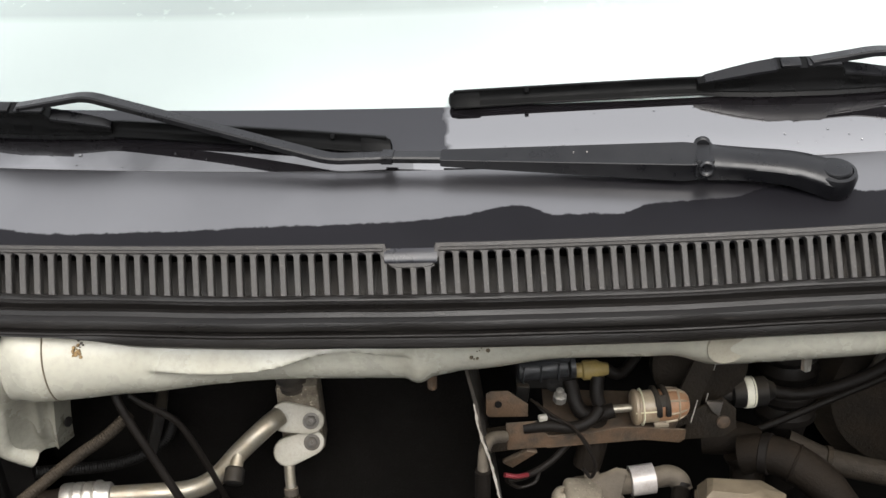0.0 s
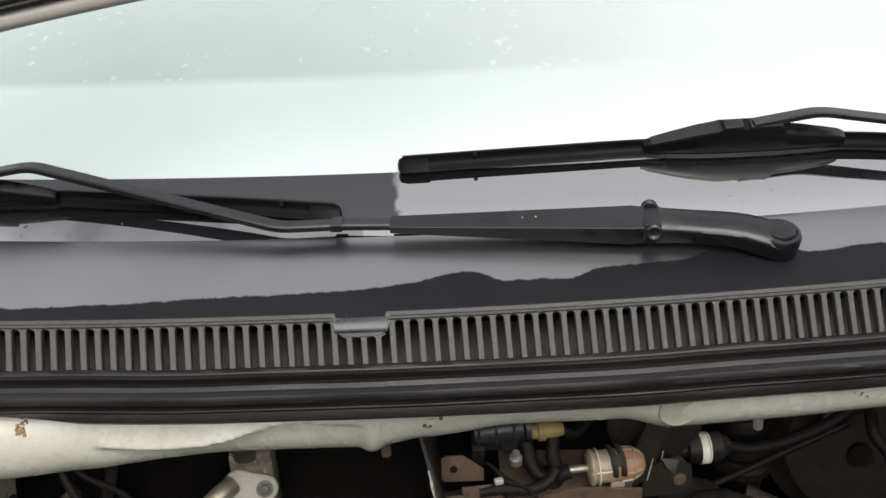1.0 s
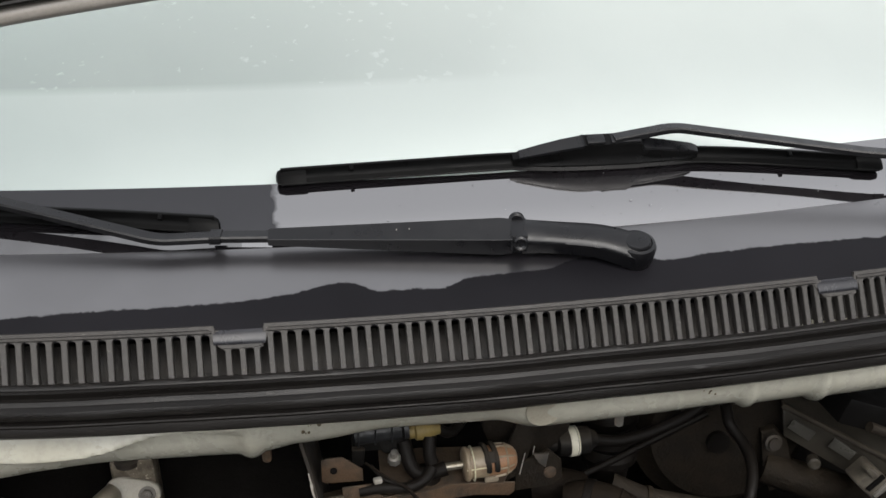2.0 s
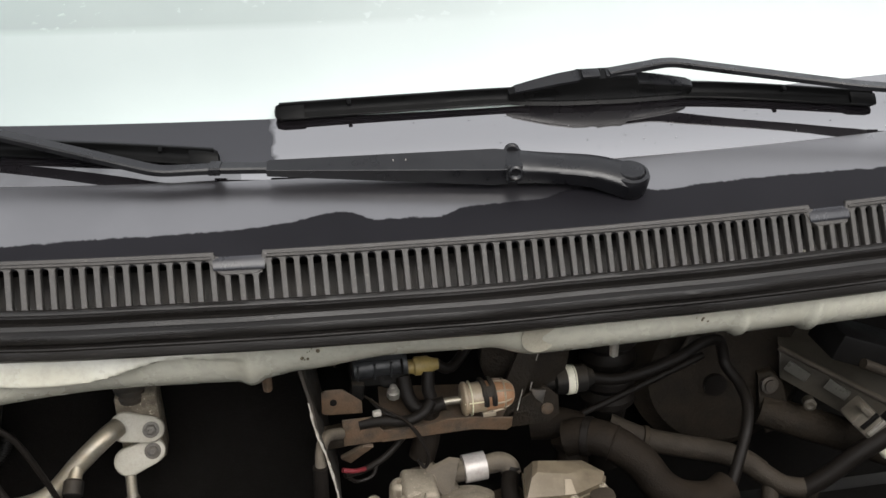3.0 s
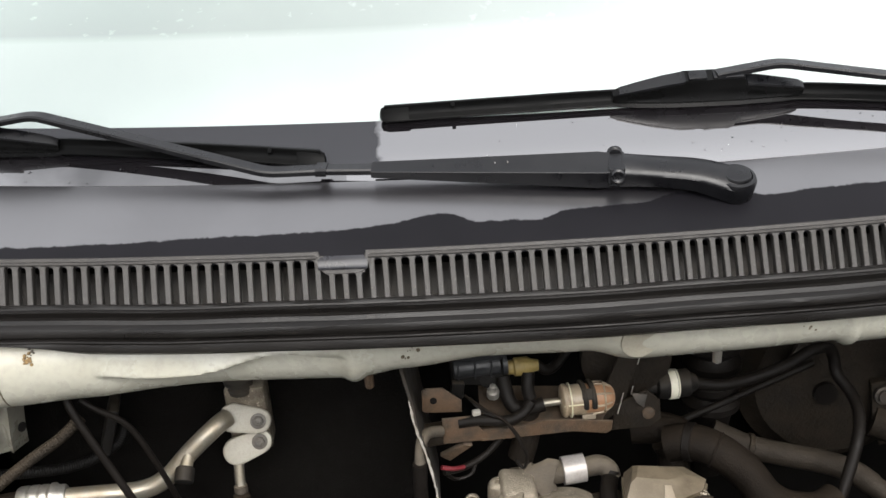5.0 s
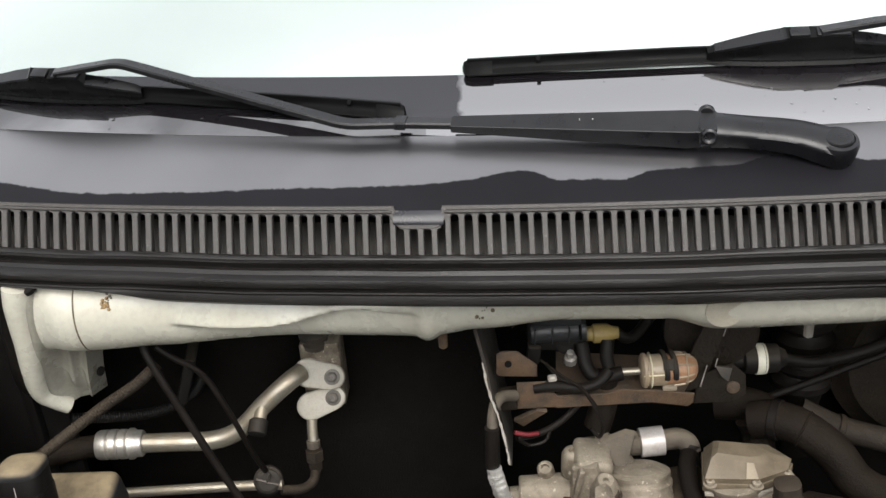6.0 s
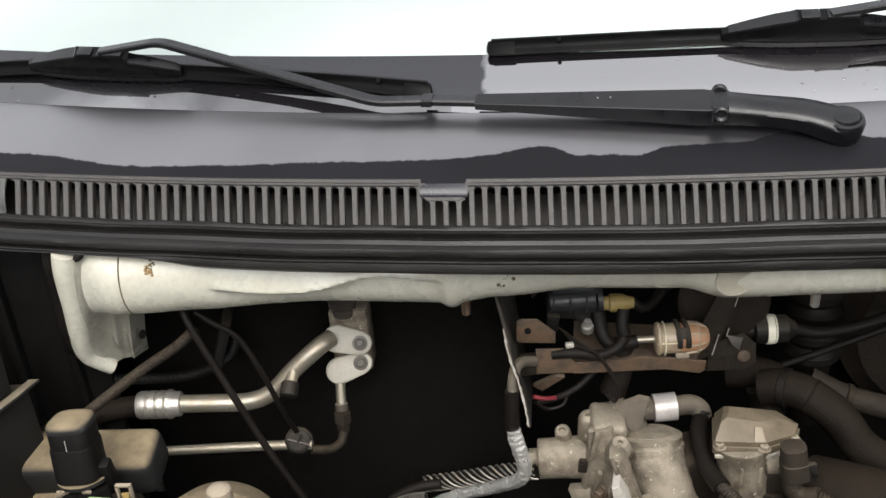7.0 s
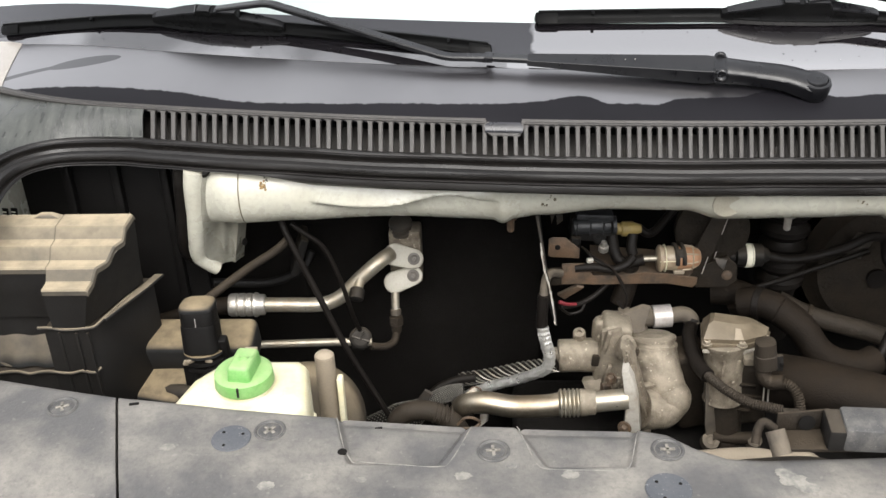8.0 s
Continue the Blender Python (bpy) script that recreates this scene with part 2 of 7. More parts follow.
def cowl_material():
    m = bpy.data.materials.new("wet_cowl_plastic")
    m.use_nodes = True
    n, l = m.node_tree.nodes, m.node_tree.links
    b = n["Principled BSDF"]
    geo = n.new("ShaderNodeNewGeometry")
    wet, math_node, sep = wet_mask(n, l, geo.outputs["Position"])
    # dry tongue with a soft oval head
    ax = math_node("ADD", sep.outputs["X"], 0.578)
    mid = math_node("ADD", math_node("MULTIPLY", ax, 0.06), 0.941)
    off = math_node("ABSOLUTE", math_node("SUBTRACT", sep.outputs["Y"], mid), 0)
    left = math_node("SUBTRACT", 1.0, math_node("MULTIPLY", math_node("MULTIPLY", ax, ax), 420.0))
    head = math_node("MULTIPLY", math_node("POWER", math_node("MAXIMUM", left, 0.0), 0.5), 0.0095)
    tail = math_node("MULTIPLY", math_node("LESS_THAN", ax, 0.0), 0.0035)
    wide = math_node("MAXIMUM", head, tail)
    tongue = math_node("GREATER_THAN", wide, off)
    wet = math_node("MULTIPLY", wet, math_node("SUBTRACT", 1.0, math_node("MULTIPLY", tongue, 0.6)))
    fine = n.new("ShaderNodeTexNoise")
    fine.inputs["Scale"].default_value, fine.inputs["Detail"].default_value = 9, 6
    l.new(geo.outputs["Position"], fine.inputs["Vector"])
    r = n.new("ShaderNodeMapRange")
    r.inputs["To Min"].default_value, r.inputs["To Max"].default_value = 0.42, 0.30
    l.new(wet, r.inputs["Value"])
    streak = math_node("ADD", r.outputs["Result"], math_node("MULTIPLY", math_node("SUBTRACT", fine.outputs["Fac"], 0.5), 0.12))
    l.new(streak, b.inputs["Roughness"])
    sp = n.new("ShaderNodeMapRange")
    sp.inputs["To Min"].default_value, sp.inputs["To Max"].default_value = 0.09, 0.8
    l.new(wet, sp.inputs["Value"])
    l.new(sp.outputs["Result"], b.inputs["Specular IOR Level"])
    veil = n.new("ShaderNodeTexNoise")
    veil.inputs["Scale"].default_value, veil.inputs["Detail"].default_value, veil.inputs["Distortion"].default_value = 5, 5, 0.6
    l.new(geo.outputs["Position"], veil.inputs["Vector"])
    sheen = math_node("ADD", 0.62, math_node("MULTIPLY", veil.outputs["Fac"], 0.62))
    l.new(math_node("MULTIPLY", wet, math_node("MINIMUM", sheen, 1.0)), b.inputs["Coat Weight"])
    b.inputs["Coat Roughness"].default_value, b.inputs["Coat IOR"].default_value = 0.30, 2.5
    b.inputs["Coat Tint"].default_value = (1.0, 0.945, 0.965, 1)
    cr = n.new("ShaderNodeMix")
    cr.data_type = "RGBA"
    cr.inputs[6].default_value, cr.inputs[7].default_value = (0.0047, 0.0045, 0.0054, 1), (0.0100, 0.0095, 0.0115, 1)
    l.new(fine.outputs["Fac"], cr.inputs[0])
    l.new(cr.outputs[2], b.inputs["Base Color"])
    gr = n.new("ShaderNodeTexNoise")
    gr.inputs["Scale"].default_value = 900
    l.new(geo.outputs["Position"], gr.inputs["Vector"])
    bp = n.new("ShaderNodeBump")
    bp.inputs["Strength"].default_value, bp.inputs["Distance"].default_value = 0.02, 0.001
    l.new(gr.outputs["Fac"], bp.inputs["Height"])
    l.new(bp.outputs["Normal"], b.inputs["Normal"])
    return m


COWL = cowl_material()


def frit_material():
    """Black ceramic edge of the windscreen; its wiped half carries a wet misty film with drops, ending at the blade's tip."""
    m = bpy.data.materials.new("ceramic_edge")
    m.use_nodes = True
    n, l = m.node_tree.nodes, m.node_tree.links
    b = n["Principled BSDF"]
    geo = n.new("ShaderNodeNewGeometry")
    sep = n.new("ShaderNodeSeparateXYZ")
    l.new(geo.outputs["Position"], sep.inputs[0])
    wob = n.new("ShaderNodeTexNoise")
    wob.inputs["Scale"].default_value = 60
    l.new(geo.outputs["Position"], wob.inputs["Vector"])
    a = n.new("ShaderNodeMath")
    a.operation = "MULTIPLY_ADD"
    a.inputs[1].default_value = 0.02
    l.new(wob.outputs["Fac"], a.inputs[0])
    l.new(sep.outputs["X"], a.inputs[2])
    film = n.new("ShaderNodeMapRange")
    film.inputs["From Min"].default_value, film.inputs["From Max"].default_value = 0.020, 0.026
    l.new(a.outputs[0], film.inputs["Value"])

    def calc(op, a, c):
        k = n.new("ShaderNodeMath")
        k.operation = op
        for v, sock in ((a, k.inputs[0]), (c, k.inputs[1])):
            if isinstance(v, (int, float)):
                sock.default_value = v
            else:
                l.new(v, sock)
        return k.outputs[0]

    from_mid = calc("SUBTRACT", sep.outputs["X"], 0.36)
    deep = calc("SUBTRACT", calc("SUBTRACT", sep.outputs["Y"], 0.850), calc("MULTIPLY", calc("MULTIPLY", from_mid, from_mid), 0.143))
    off = calc("ADD", sep.outputs["X"], 0.37)
    blade_line = calc("SUBTRACT", 0.0375, calc("MULTIPLY", calc("MULTIPLY", off, off), 0.21))
    below = calc("LESS_THAN", deep, blade_line)
    film_all = calc("MAXIMUM", film.outputs["Result"], below)
    blot = n.new("ShaderNodeTexNoise")
    blot.inputs["Scale"].default_value, blot.inputs["Detail"].default_value = 30, 6
    l.new(geo.outputs["Position"], blot.inputs["Vector"])
    tone = n.new("ShaderNodeMix")
    tone.data_type = "RGBA"
    tone.inputs[6].default_value, tone.inputs[7].default_value = (0.005, 0.0046, 0.0052, 1), (0.012, 0.011, 0.0125, 1)
    l.new(blot.outputs["Fac"], tone.inputs[0])
    c = n.new("ShaderNodeMix")
    c.data_type = "RGBA"
    c.inputs[6].default_value = (0.02, 0.02, 0.023, 1)
    l.new(film_all, c.inputs[0])
    l.new(tone.outputs[2], c.inputs[7])
    l.new(c.outputs[2], b.inputs["Base Color"])
    b.inputs["Roughness"].default_value = 0.03
    # Coat weakened left of the middle, painting the darker sky mirrored there.
    thin = n.new("ShaderNodeTexNoise")
    thin.inputs["Scale"].default_value, thin.inputs["Detail"].default_value, thin.inputs["Distortion"].default_value = 7, 4, 0.8
    l.new(geo.outputs["Position"], thin.inputs["Vector"])
    uneven = n.new("ShaderNodeMapRange")
    uneven.inputs["From Min"].default_value, uneven.inputs["From Max"].default_value = 0.35, 0.65
    uneven.inputs["To Min"].default_value, uneven.inputs["To Max"].default_value = 0.18, 0.75
    l.new(thin.outputs["Fac"], uneven.inputs["Value"])
    right_side = calc("LESS_THAN", -0.02, sep.outputs["X"])
    l.new(calc("MULTIPLY", film_all, calc("MAXIMUM", uneven.outputs["Result"], calc("MULTIPLY", right_side, 0.93))), b.inputs["Coat Weight"])
    b.inputs["Coat Roughness"].default_value, b.inputs["Coat IOR"].default_value = 0.03, 3.3
    b.inputs["Coat Tint"].default_value = (1.0, 0.95, 0.965, 1)
    lift = n.new("ShaderNodeMapRange")
    lift.inputs["To Min"].default_value, lift.inputs["To Max"].default_value = 0.5, 1.0
    l.new(film_all, lift.inputs["Value"])
    l.new(lift.outputs["Result"], b.inputs["Specular IOR Level"])
    drops = n.new("ShaderNodeTexVoronoi")
    drops.inputs["Scale"].default_value = 170
    l.new(geo.outputs["Position"], drops.inputs["Vector"])
    dr = n.new("ShaderNodeMapRange")
    dr.inputs["From Min"].default_value, dr.inputs["From Max"].default_value = 0.0, 0.22
    dr.inputs["To Min"].default_value, dr.inputs["To Max"].default_value = 1.0, 0.0
    l.new(drops.outputs["Distance"], dr.inputs["Value"])
    bp = n.new("ShaderNodeBump")
    bp.inputs["Strength"].default_value, bp.inputs["Distance"].default_value = 0.05, 0.0006
    l.new(dr.outputs["Result"], bp.inputs["Height"])
    l.new(bp.outputs["Normal"], b.inputs["Normal"])
    return m


FRIT = frit_material()


def misted_glass():
    """Greenish windscreen glass with condensation on it: thick low down, thinner with drops further up."""
    m = bpy.data.materials.new("misted_windscreen_glass")
    m.use_nodes = True
    n, l = m.node_tree.nodes, m.node_tree.links
    b = n["Principled BSDF"]
    geo = n.new("ShaderNodeNewGeometry")
    sep = n.new("ShaderNodeSeparateXYZ")
    l.new(geo.outputs["Position"], sep.inputs[0])
    big = n.new("ShaderNodeTexNoise")
    big.inputs["Scale"].default_value, big.inputs["Detail"].default_value = 5, 4
    l.new(geo.outputs["Position"], big.inputs["Vector"])
    stir = n.new("ShaderNodeTexNoise")
    stir.inputs["Scale"].default_value, stir.inputs["Detail"].default_value = 130, 3
    l.new(geo.outputs["Position"], stir.inputs["Vector"])
    push = n.new("ShaderNodeVectorMath")
    push.operation = "MULTIPLY_ADD"
    push.inputs[1].default_value = (0.016, 0.016, 0.016)
    l.new(stir.outputs["Color"], push.inputs[0])
    l.new(geo.outputs["Position"], push.inputs[2])
    drops = n.new("ShaderNodeTexVoronoi")
    drops.inputs["Scale"].default_value = 62
    l.new(push.outputs[0], drops.inputs["Vector"])
    herd = n.new("ShaderNodeTexNoise")
    herd.inputs["Scale"].default_value, herd.inputs["Detail"].default_value = 17, 3
    l.new(geo.outputs["Position"], herd.inputs["Vector"])
    reach = n.new("ShaderNodeMapRange")
    reach.inputs["From Min"].default_value, reach.inputs["From Max"].default_value = 0.42, 0.68
    reach.inputs["To Min"].default_value, reach.inputs["To Max"].default_value = 0.02, 0.34
    l.new(herd.outputs["Fac"], reach.inputs["Value"])
    dr = n.new("ShaderNodeMapRange")
    dr.inputs["From Min"].default_value = 0.02
    l.new(reach.outputs["Result"], dr.inputs["From Max"])
    dr.inputs["To Min"].default_value, dr.inputs["To Max"].default_value = 1.0, 0.0
    l.new(drops.outputs["Distance"], dr.inputs["Value"])
    bow = n.new("ShaderNodeMath")
    bow.operation = "SUBTRACT"
    bow.inputs[1].default_value = 0.36
    l.new(sep.outputs["X"], bow.inputs[0])
    sq = n.new("ShaderNodeMath")
    sq.operation = "MULTIPLY"
    l.new(bow.outputs[0], sq.inputs[0])
    l.new(bow.outputs[0], sq.inputs[1])
    seam = n.new("ShaderNodeMath")
    seam.operation = "MULTIPLY_ADD"
    seam.inputs[1].default_value = -0.143
    l.new(sq.outputs[0], seam.inputs[0])
    l.new(sep.outputs["Y"], seam.inputs[2])
    up = n.new("ShaderNodeMapRange")
    up.inputs["From Min"].default_value, up.inputs["From Max"].default_value = 1.035, 1.048
    l.new(seam.outputs[0], up.inputs["Value"])
    side = n.new("ShaderNodeMapRange")
    side.inputs["From Min"].default_value, side.inputs["From Max"].default_value = 0.35, -0.1
    l.new(sep.outputs["X"], side.inputs["Value"])
    clear = n.new("ShaderNodeMath")
    clear.operation = "MULTIPLY"
    l.new(up.outputs["Result"], clear.inputs[0])
    l.new(side.outputs["Result"], clear.inputs[1])
    thin = n.new("ShaderNodeMath")
    thin.operation = "MULTIPLY"
    thin.inputs[1].default_value = 0.26
    l.new(clear.outputs[0], thin.inputs[0])
    left = n.new("ShaderNodeMath")
    left.operation = "SUBTRACT"
    l.new(thin.outputs[0], left.inputs[0])
    dm = n.new("ShaderNodeMath")
    dm.operation = "MULTIPLY"
    dm.inputs[1].default_value = 0.25
    l.new(dr.outputs["Result"], dm.inputs[0])
    l.new(dm.outputs[0], left.inputs[1])
    left.use_clamp = True
    fog = n.new("ShaderNodeMix")
    fog.data_type = "RGBA"
    fog.inputs[6].default_value, fog.inputs[7].default_value = (0.41, 0.465, 0.445, 1), (0.595, 0.645, 0.615, 1)
    # Fog colour pales to the right, painting the white glare there.
    thick = n.new("ShaderNodeMapRange")
    thick.inputs["From Min"].default_value, thick.inputs["From Max"].default_value = -0.35, 0.45
    l.new(sep.outputs["X"], thick.inputs["Value"])
    vary = n.new("ShaderNodeMath")
    vary.operation = "MULTIPLY_ADD"
    vary.inputs[1].default_value, vary.use_clamp = 0.5, True
    l.new(big.outputs["Fac"], vary.inputs[0])
    shift = n.new("ShaderNodeMath")
    shift.operation = "SUBTRACT"
    shift.inputs[1].default_value = 0.25
    l.new(thick.outputs["Result"], shift.inputs[0])
    l.new(shift.outputs[0], vary.inputs[2])
    l.new(vary.outputs[0], fog.inputs[0])
    l.new(fog.outputs[2], b.inputs["Base Color"])
    b.inputs["Roughness"].default_value = 0.05
    clear_glass = n.new("ShaderNodeBsdfTransparent")
    clear_glass.inputs["Color"].default_value = (0.80, 0.9, 0.88, 1)
    ms = n.new("ShaderNodeMixShader")
    l.new(left.outputs[0], ms.inputs[0])
    l.new(b.outputs[0], ms.inputs[1])
    l.new(clear_glass.outputs[0], ms.inputs[2])
    l.new(ms.outputs[0], n["Material Output"].inputs["Surface"])
    return m


WINDSCREEN = misted_glass()

# ---- builders ----
ORIGIN = {}
Z_UP = Vector((0, 0, 1))


def thing(name, base, label, category, group="", kind=""):
    """A thing: an Empty at its base, under which its parts hang."""
    ob = new(name)
    ob.location = base
    ob.empty_display_size = 0.02
    ORIGIN[ob.name] = Vector(base)
    return tagged(ob, label, category, group, kind)


def part(name, bm, mat, parent=None, label="", smooth=40):
    """Links a bmesh, given in world coordinates, as one mesh under a thing or part."""
    base = ORIGIN[parent.name] if parent else Vector((0, 0, 0))
    bmesh.ops.recalc_face_normals(bm, faces=bm.faces)
    bmesh.ops.translate(bm, vec=-base, verts=bm.verts)
    me = bpy.data.meshes.new(name)
    bm.to_mesh(me)
    bm.free()
    me.materials.append(mat)
    me.shade_smooth()
    if smooth < 180:
        me.set_sharp_from_angle(angle=radians(smooth))
    ob = new(name, me)
    ob.parent = parent
    ORIGIN[ob.name] = base
    if label:
        tagged(ob, label)
    return ob


def single(name, bm, mat, label, category, group="", kind="", smooth=40):
    return tagged(part(name, bm, mat, None, "", smooth), label, category, group, kind)


def glide(pts, steps=8):
    """Catmull-Rom through the points."""
    pts = [Vector(p) for p in pts]
    if len(pts) < 3 or steps < 2:
        return pts
    ext = [2 * pts[0] - pts[1]] + pts + [2 * pts[-1] - pts[-2]]
    out = []
    for i in range(1, len(ext) - 2):
        a, b, c, d = ext[i - 1:i + 3]
        for k in range(steps):
            t = k / steps
            out.append(0.5 * (2 * b + (c - a) * t + (2 * a - 5 * b + 4 * c - d) * t * t + (3 * b - a - 3 * c + d) * t ** 3))
    return out + [pts[-1]]


def skin(bm, rings, closed=True, cap=True):
    """Faces between successive rings of points."""
    vs = [[bm.verts.new(p) for p in r] for r in rings]
    k = len(vs[0])
    for a, b in zip(vs, vs[1:]):
        for i in range(k if closed else k - 1):
            j = (i + 1) % k
            bm.faces.new((a[i], a[j], b[j], b[i]))
    if cap and closed:
        bm.faces.new(list(reversed(vs[0])))
        bm.faces.new(vs[-1])
    return bm


def frames(path):
    """Directions along a path with a side vector carried along."""
    tang = []
    for i in range(len(path)):
        d = path[min(i + 1, len(path) - 1)] - path[max(i - 1, 0)]
        tang.append(d.normalized() if d.length > 1e-9 else Vector((1, 0, 0)))
    side = tang[0].orthogonal().normalized()
    out = []
    for t in tang:
        side = (side - t * side.dot(t))
        side = side.normalized() if side.length > 1e-6 else t.orthogonal().normalized()
        out.append((t, side, t.cross(side)))
    return out


def tube(pts, r, seg=14, steps=8, bm=None, rough=0.0):
    """A round tube; r is a number or a function of the length run so far."""
    bm = bm or bmesh.new()
    path = glide(pts, steps)
    rings, run = [], 0.0
    for i, (p, (t, s, u)) in enumerate(zip(path, frames(path))):
        run += (p - path[i - 1]).length if i else 0
        rr = r(run) if callable(r) else r
        ring = []
        for k in range(seg):
            a = 2 * math.pi * k / seg
            q = rr * (1 + rough * noise.noise(p * 90 + Vector((k * 1.7, 0, 0))))
            ring.append(p + (s * math.cos(a) + u * math.sin(a)) * q)
        rings.append(ring)
    return skin(bm, rings)


def ribbed(pts, r, pitch=0.004, depth=0.18, seg=12):
    """A corrugated conduit."""
    path = glide(pts, 10)
    length = sum((b - a).length for a, b in zip(path, path[1:]))
    count = max(8, int(length / pitch * 4))
    even, acc, i = [], 0.0, 0
    cum = [0.0]
    for a, b in zip(path, path[1:]):
        cum.append(cum[-1] + (b - a).length)
    for k in range(count + 1):
        s = length * k / count
        while i < len(path) - 2 and cum[i + 1] < s:
            i += 1
        f = (s - cum[i]) / max(1e-9, cum[i + 1] - cum[i])
        even.append(path[i].lerp(path[i + 1], f))
    return tube(even, lambda s: r * (1 - depth * (0.5 + 0.5 * math.cos(2 * math.pi * s / pitch)) ** 2), seg, 1)


def lathe(origin, axis, profile, seg=24, bm=None, squash=1.0):
    """Turned form: profile of (distance along the axis, radius)."""
    bm = bm or bmesh.new()
    ax = Vector(axis).normalized()
    s = ax.orthogonal().normalized()
    u = ax.cross(s)
    o = Vector(origin)
    rings = []
    for d, r in profile:
        r = max(r, 1e-5)
        rings.append([o + ax * d + s * (r * math.cos(2 * math.pi * k / seg)) + u * (r * squash * math.sin(2 * math.pi * k / seg)) for k in range(seg)])
    return skin(bm, rings)


def post(origin, axis, profile, n=32, power=3.6):
    """An upright of rounded-square section: (distance, half width) along an axis."""
    ax = Vector(axis).normalized()
    s = Vector((1, 0, 0)) - ax * ax.x
    s.normalize()
    u = ax.cross(s)
    rings = []
    for d, r in profile:
        ring = []
        for k in range(n):
            a = 2 * math.pi * k / n
            c, e = math.cos(a), math.sin(a)
            q = max(r, 1e-5) / (abs(c) ** power + abs(e) ** power) ** (1 / power)
            ring.append(Vector(origin) + ax * d + s * (q * c) + u * (q * e))
        rings.append(ring)
    return skin(bmesh.new(), rings)


def box(centre, size, turn=(0, 0, 0), bevel=0.002, bm=None, taper=1.0, segments=2):
    """A rounded block; taper narrows its top."""
    bm = bm or bmesh.new()
    got = bmesh.ops.create_cube(bm, size=1.0)["verts"]
    for v in got:
        k = taper if v.co.z > 0 else 1.0
        v.co = Vector((v.co.x * size[0] * k, v.co.y * size[1] * k, v.co.z * size[2]))
    if bevel > 0:
        edges = {e for v in got for e in v.link_edges}
        made = bmesh.ops.bevel(bm, geom=list(edges), offset=bevel, segments=segments, affect="EDGES", profile=0.5)
        got = list({v for f in made["faces"] for v in f.verts} | {v for v in got if v.is_valid})
    bmesh.ops.transform(bm, matrix=pose(*centre, *turn), verts=got)
    return bm


def plate(outline, push, bevel=0.0, bm=None):
    """A flat sheet: an outline of points and the vector of its thickness."""
    bm = bm or bmesh.new()
    push = Vector(push)
    a = [bm.verts.new(Vector(p)) for p in outline]
    b = [bm.verts.new(Vector(p) + push) for p in outline]
    fs = [bm.faces.new(a), bm.faces.new(list(reversed(b)))]
    for i in range(len(a)):
        j = (i + 1) % len(a)
        fs.append(bm.faces.new((a[i], b[i], b[j], a[j])))
    if bevel > 0:
        edges = list({e for f in fs[:2] for e in f.edges})
        bmesh.ops.bevel(bm, geom=edges, offset=bevel, segments=2, affect="EDGES", profile=0.5)
    return bm


def sheet(fn, us, vs, thick=0.0, bm=None):
    """A surface fn(u, v) over a grid, with a skirt of that thickness downwards."""
    bm = bm or bmesh.new()
    top = [[bm.verts.new(fn(u, v)) for v in vs] for u in us]
    for a, b in zip(top, top[1:]):
        for i in range(len(vs) - 1):
            bm.faces.new((a[i], a[i + 1], b[i + 1], b[i]))
    if thick:
        loop = [r[0] for r in top] + top[-1][1:] + [r[-1] for r in reversed(top[:-1])] + list(reversed(top[0][1:-1]))
        low = [bm.verts.new(v.co - Vector((0, 0, thick))) for v in loop]
        for i in range(len(loop)):
            j = (i + 1) % len(loop)
            bm.faces.new((loop[i], low[i], low[j], loop[j]))
        bm.faces.new(low)
    return bm


def spread(a, b, n):
    return [a + (b - a) * i / (n - 1) for i in range(n)]


def bolt(parent, at, axis, r=0.006, h=0.005, mat=None, name="bolt"):
    """A hexagon bolt head on a washer."""
    bm = lathe(at, axis, [(0, r * 1.45), (h * 0.25, r * 1.45), (h * 0.26, r)], 18)
    lathe(Vector(at) + Vector(axis).normalized() * h * 0.26, axis, [(0, r), (h * 0.65, r), (h * 0.75, r * 0.82), (h * 0.75, r * 0.4), (h * 0.5, r * 0.35)], 6, bm)
    return part(name, bm, mat or DARK_STEEL, parent)


# ---- the car's front: curves in plan ----
def edge_y(x):
    """Rear edge of the grille strip."""
    return 0.762 + 0.12 * (x - 0.36) ** 2 + 1.0 * max(0.0, -0.53 - x) ** 2


def seam_y(x):
    """Seam between cowl panel and windscreen."""
    return 0.850 + 0.143 * (x - 0.36) ** 2


EDGE_Z = 1.058


def seam_z(x):
    return EDGE_Z + 0.36 * (seam_y(x) - edge_y(x))


XS = spread(-0.69, 1.41, 148)
XG = spread(-0.80, 1.52, 164)

# ground, far round the car
single("ground", sheet(lambda u, v: Vector((u, v, 0)), spread(-400, 400, 9), spread(-400, 400, 9), 0.2), ASPHALT, "dark worn asphalt ground under the car", "ground", kind="structure")

# unseen plain wall added in front, to darken what faces the low sky
SKY_BLOCK_GREY = material("grey_sky_block", (0.20, 0.195, 0.18), 0.9, second=(0.10, 0.11, 0.085), scale=1.5, grain=40, bump=0.5)
single("sky_block_wall", box((0.3, -7.3, 1.6), (40, 0.3, 3.2), (0, 0, 0), 0.01), SKY_BLOCK_GREY, "plain weathered grey wall added out of view to block low sky", "wall", kind="structure")

# cowl panel: glossy black, wet
cowl = thing("cowl", (0.36, 0.8, 1.03), "glossy black plastic cowl panel, half wet with rain, under the windscreen", "cowl")


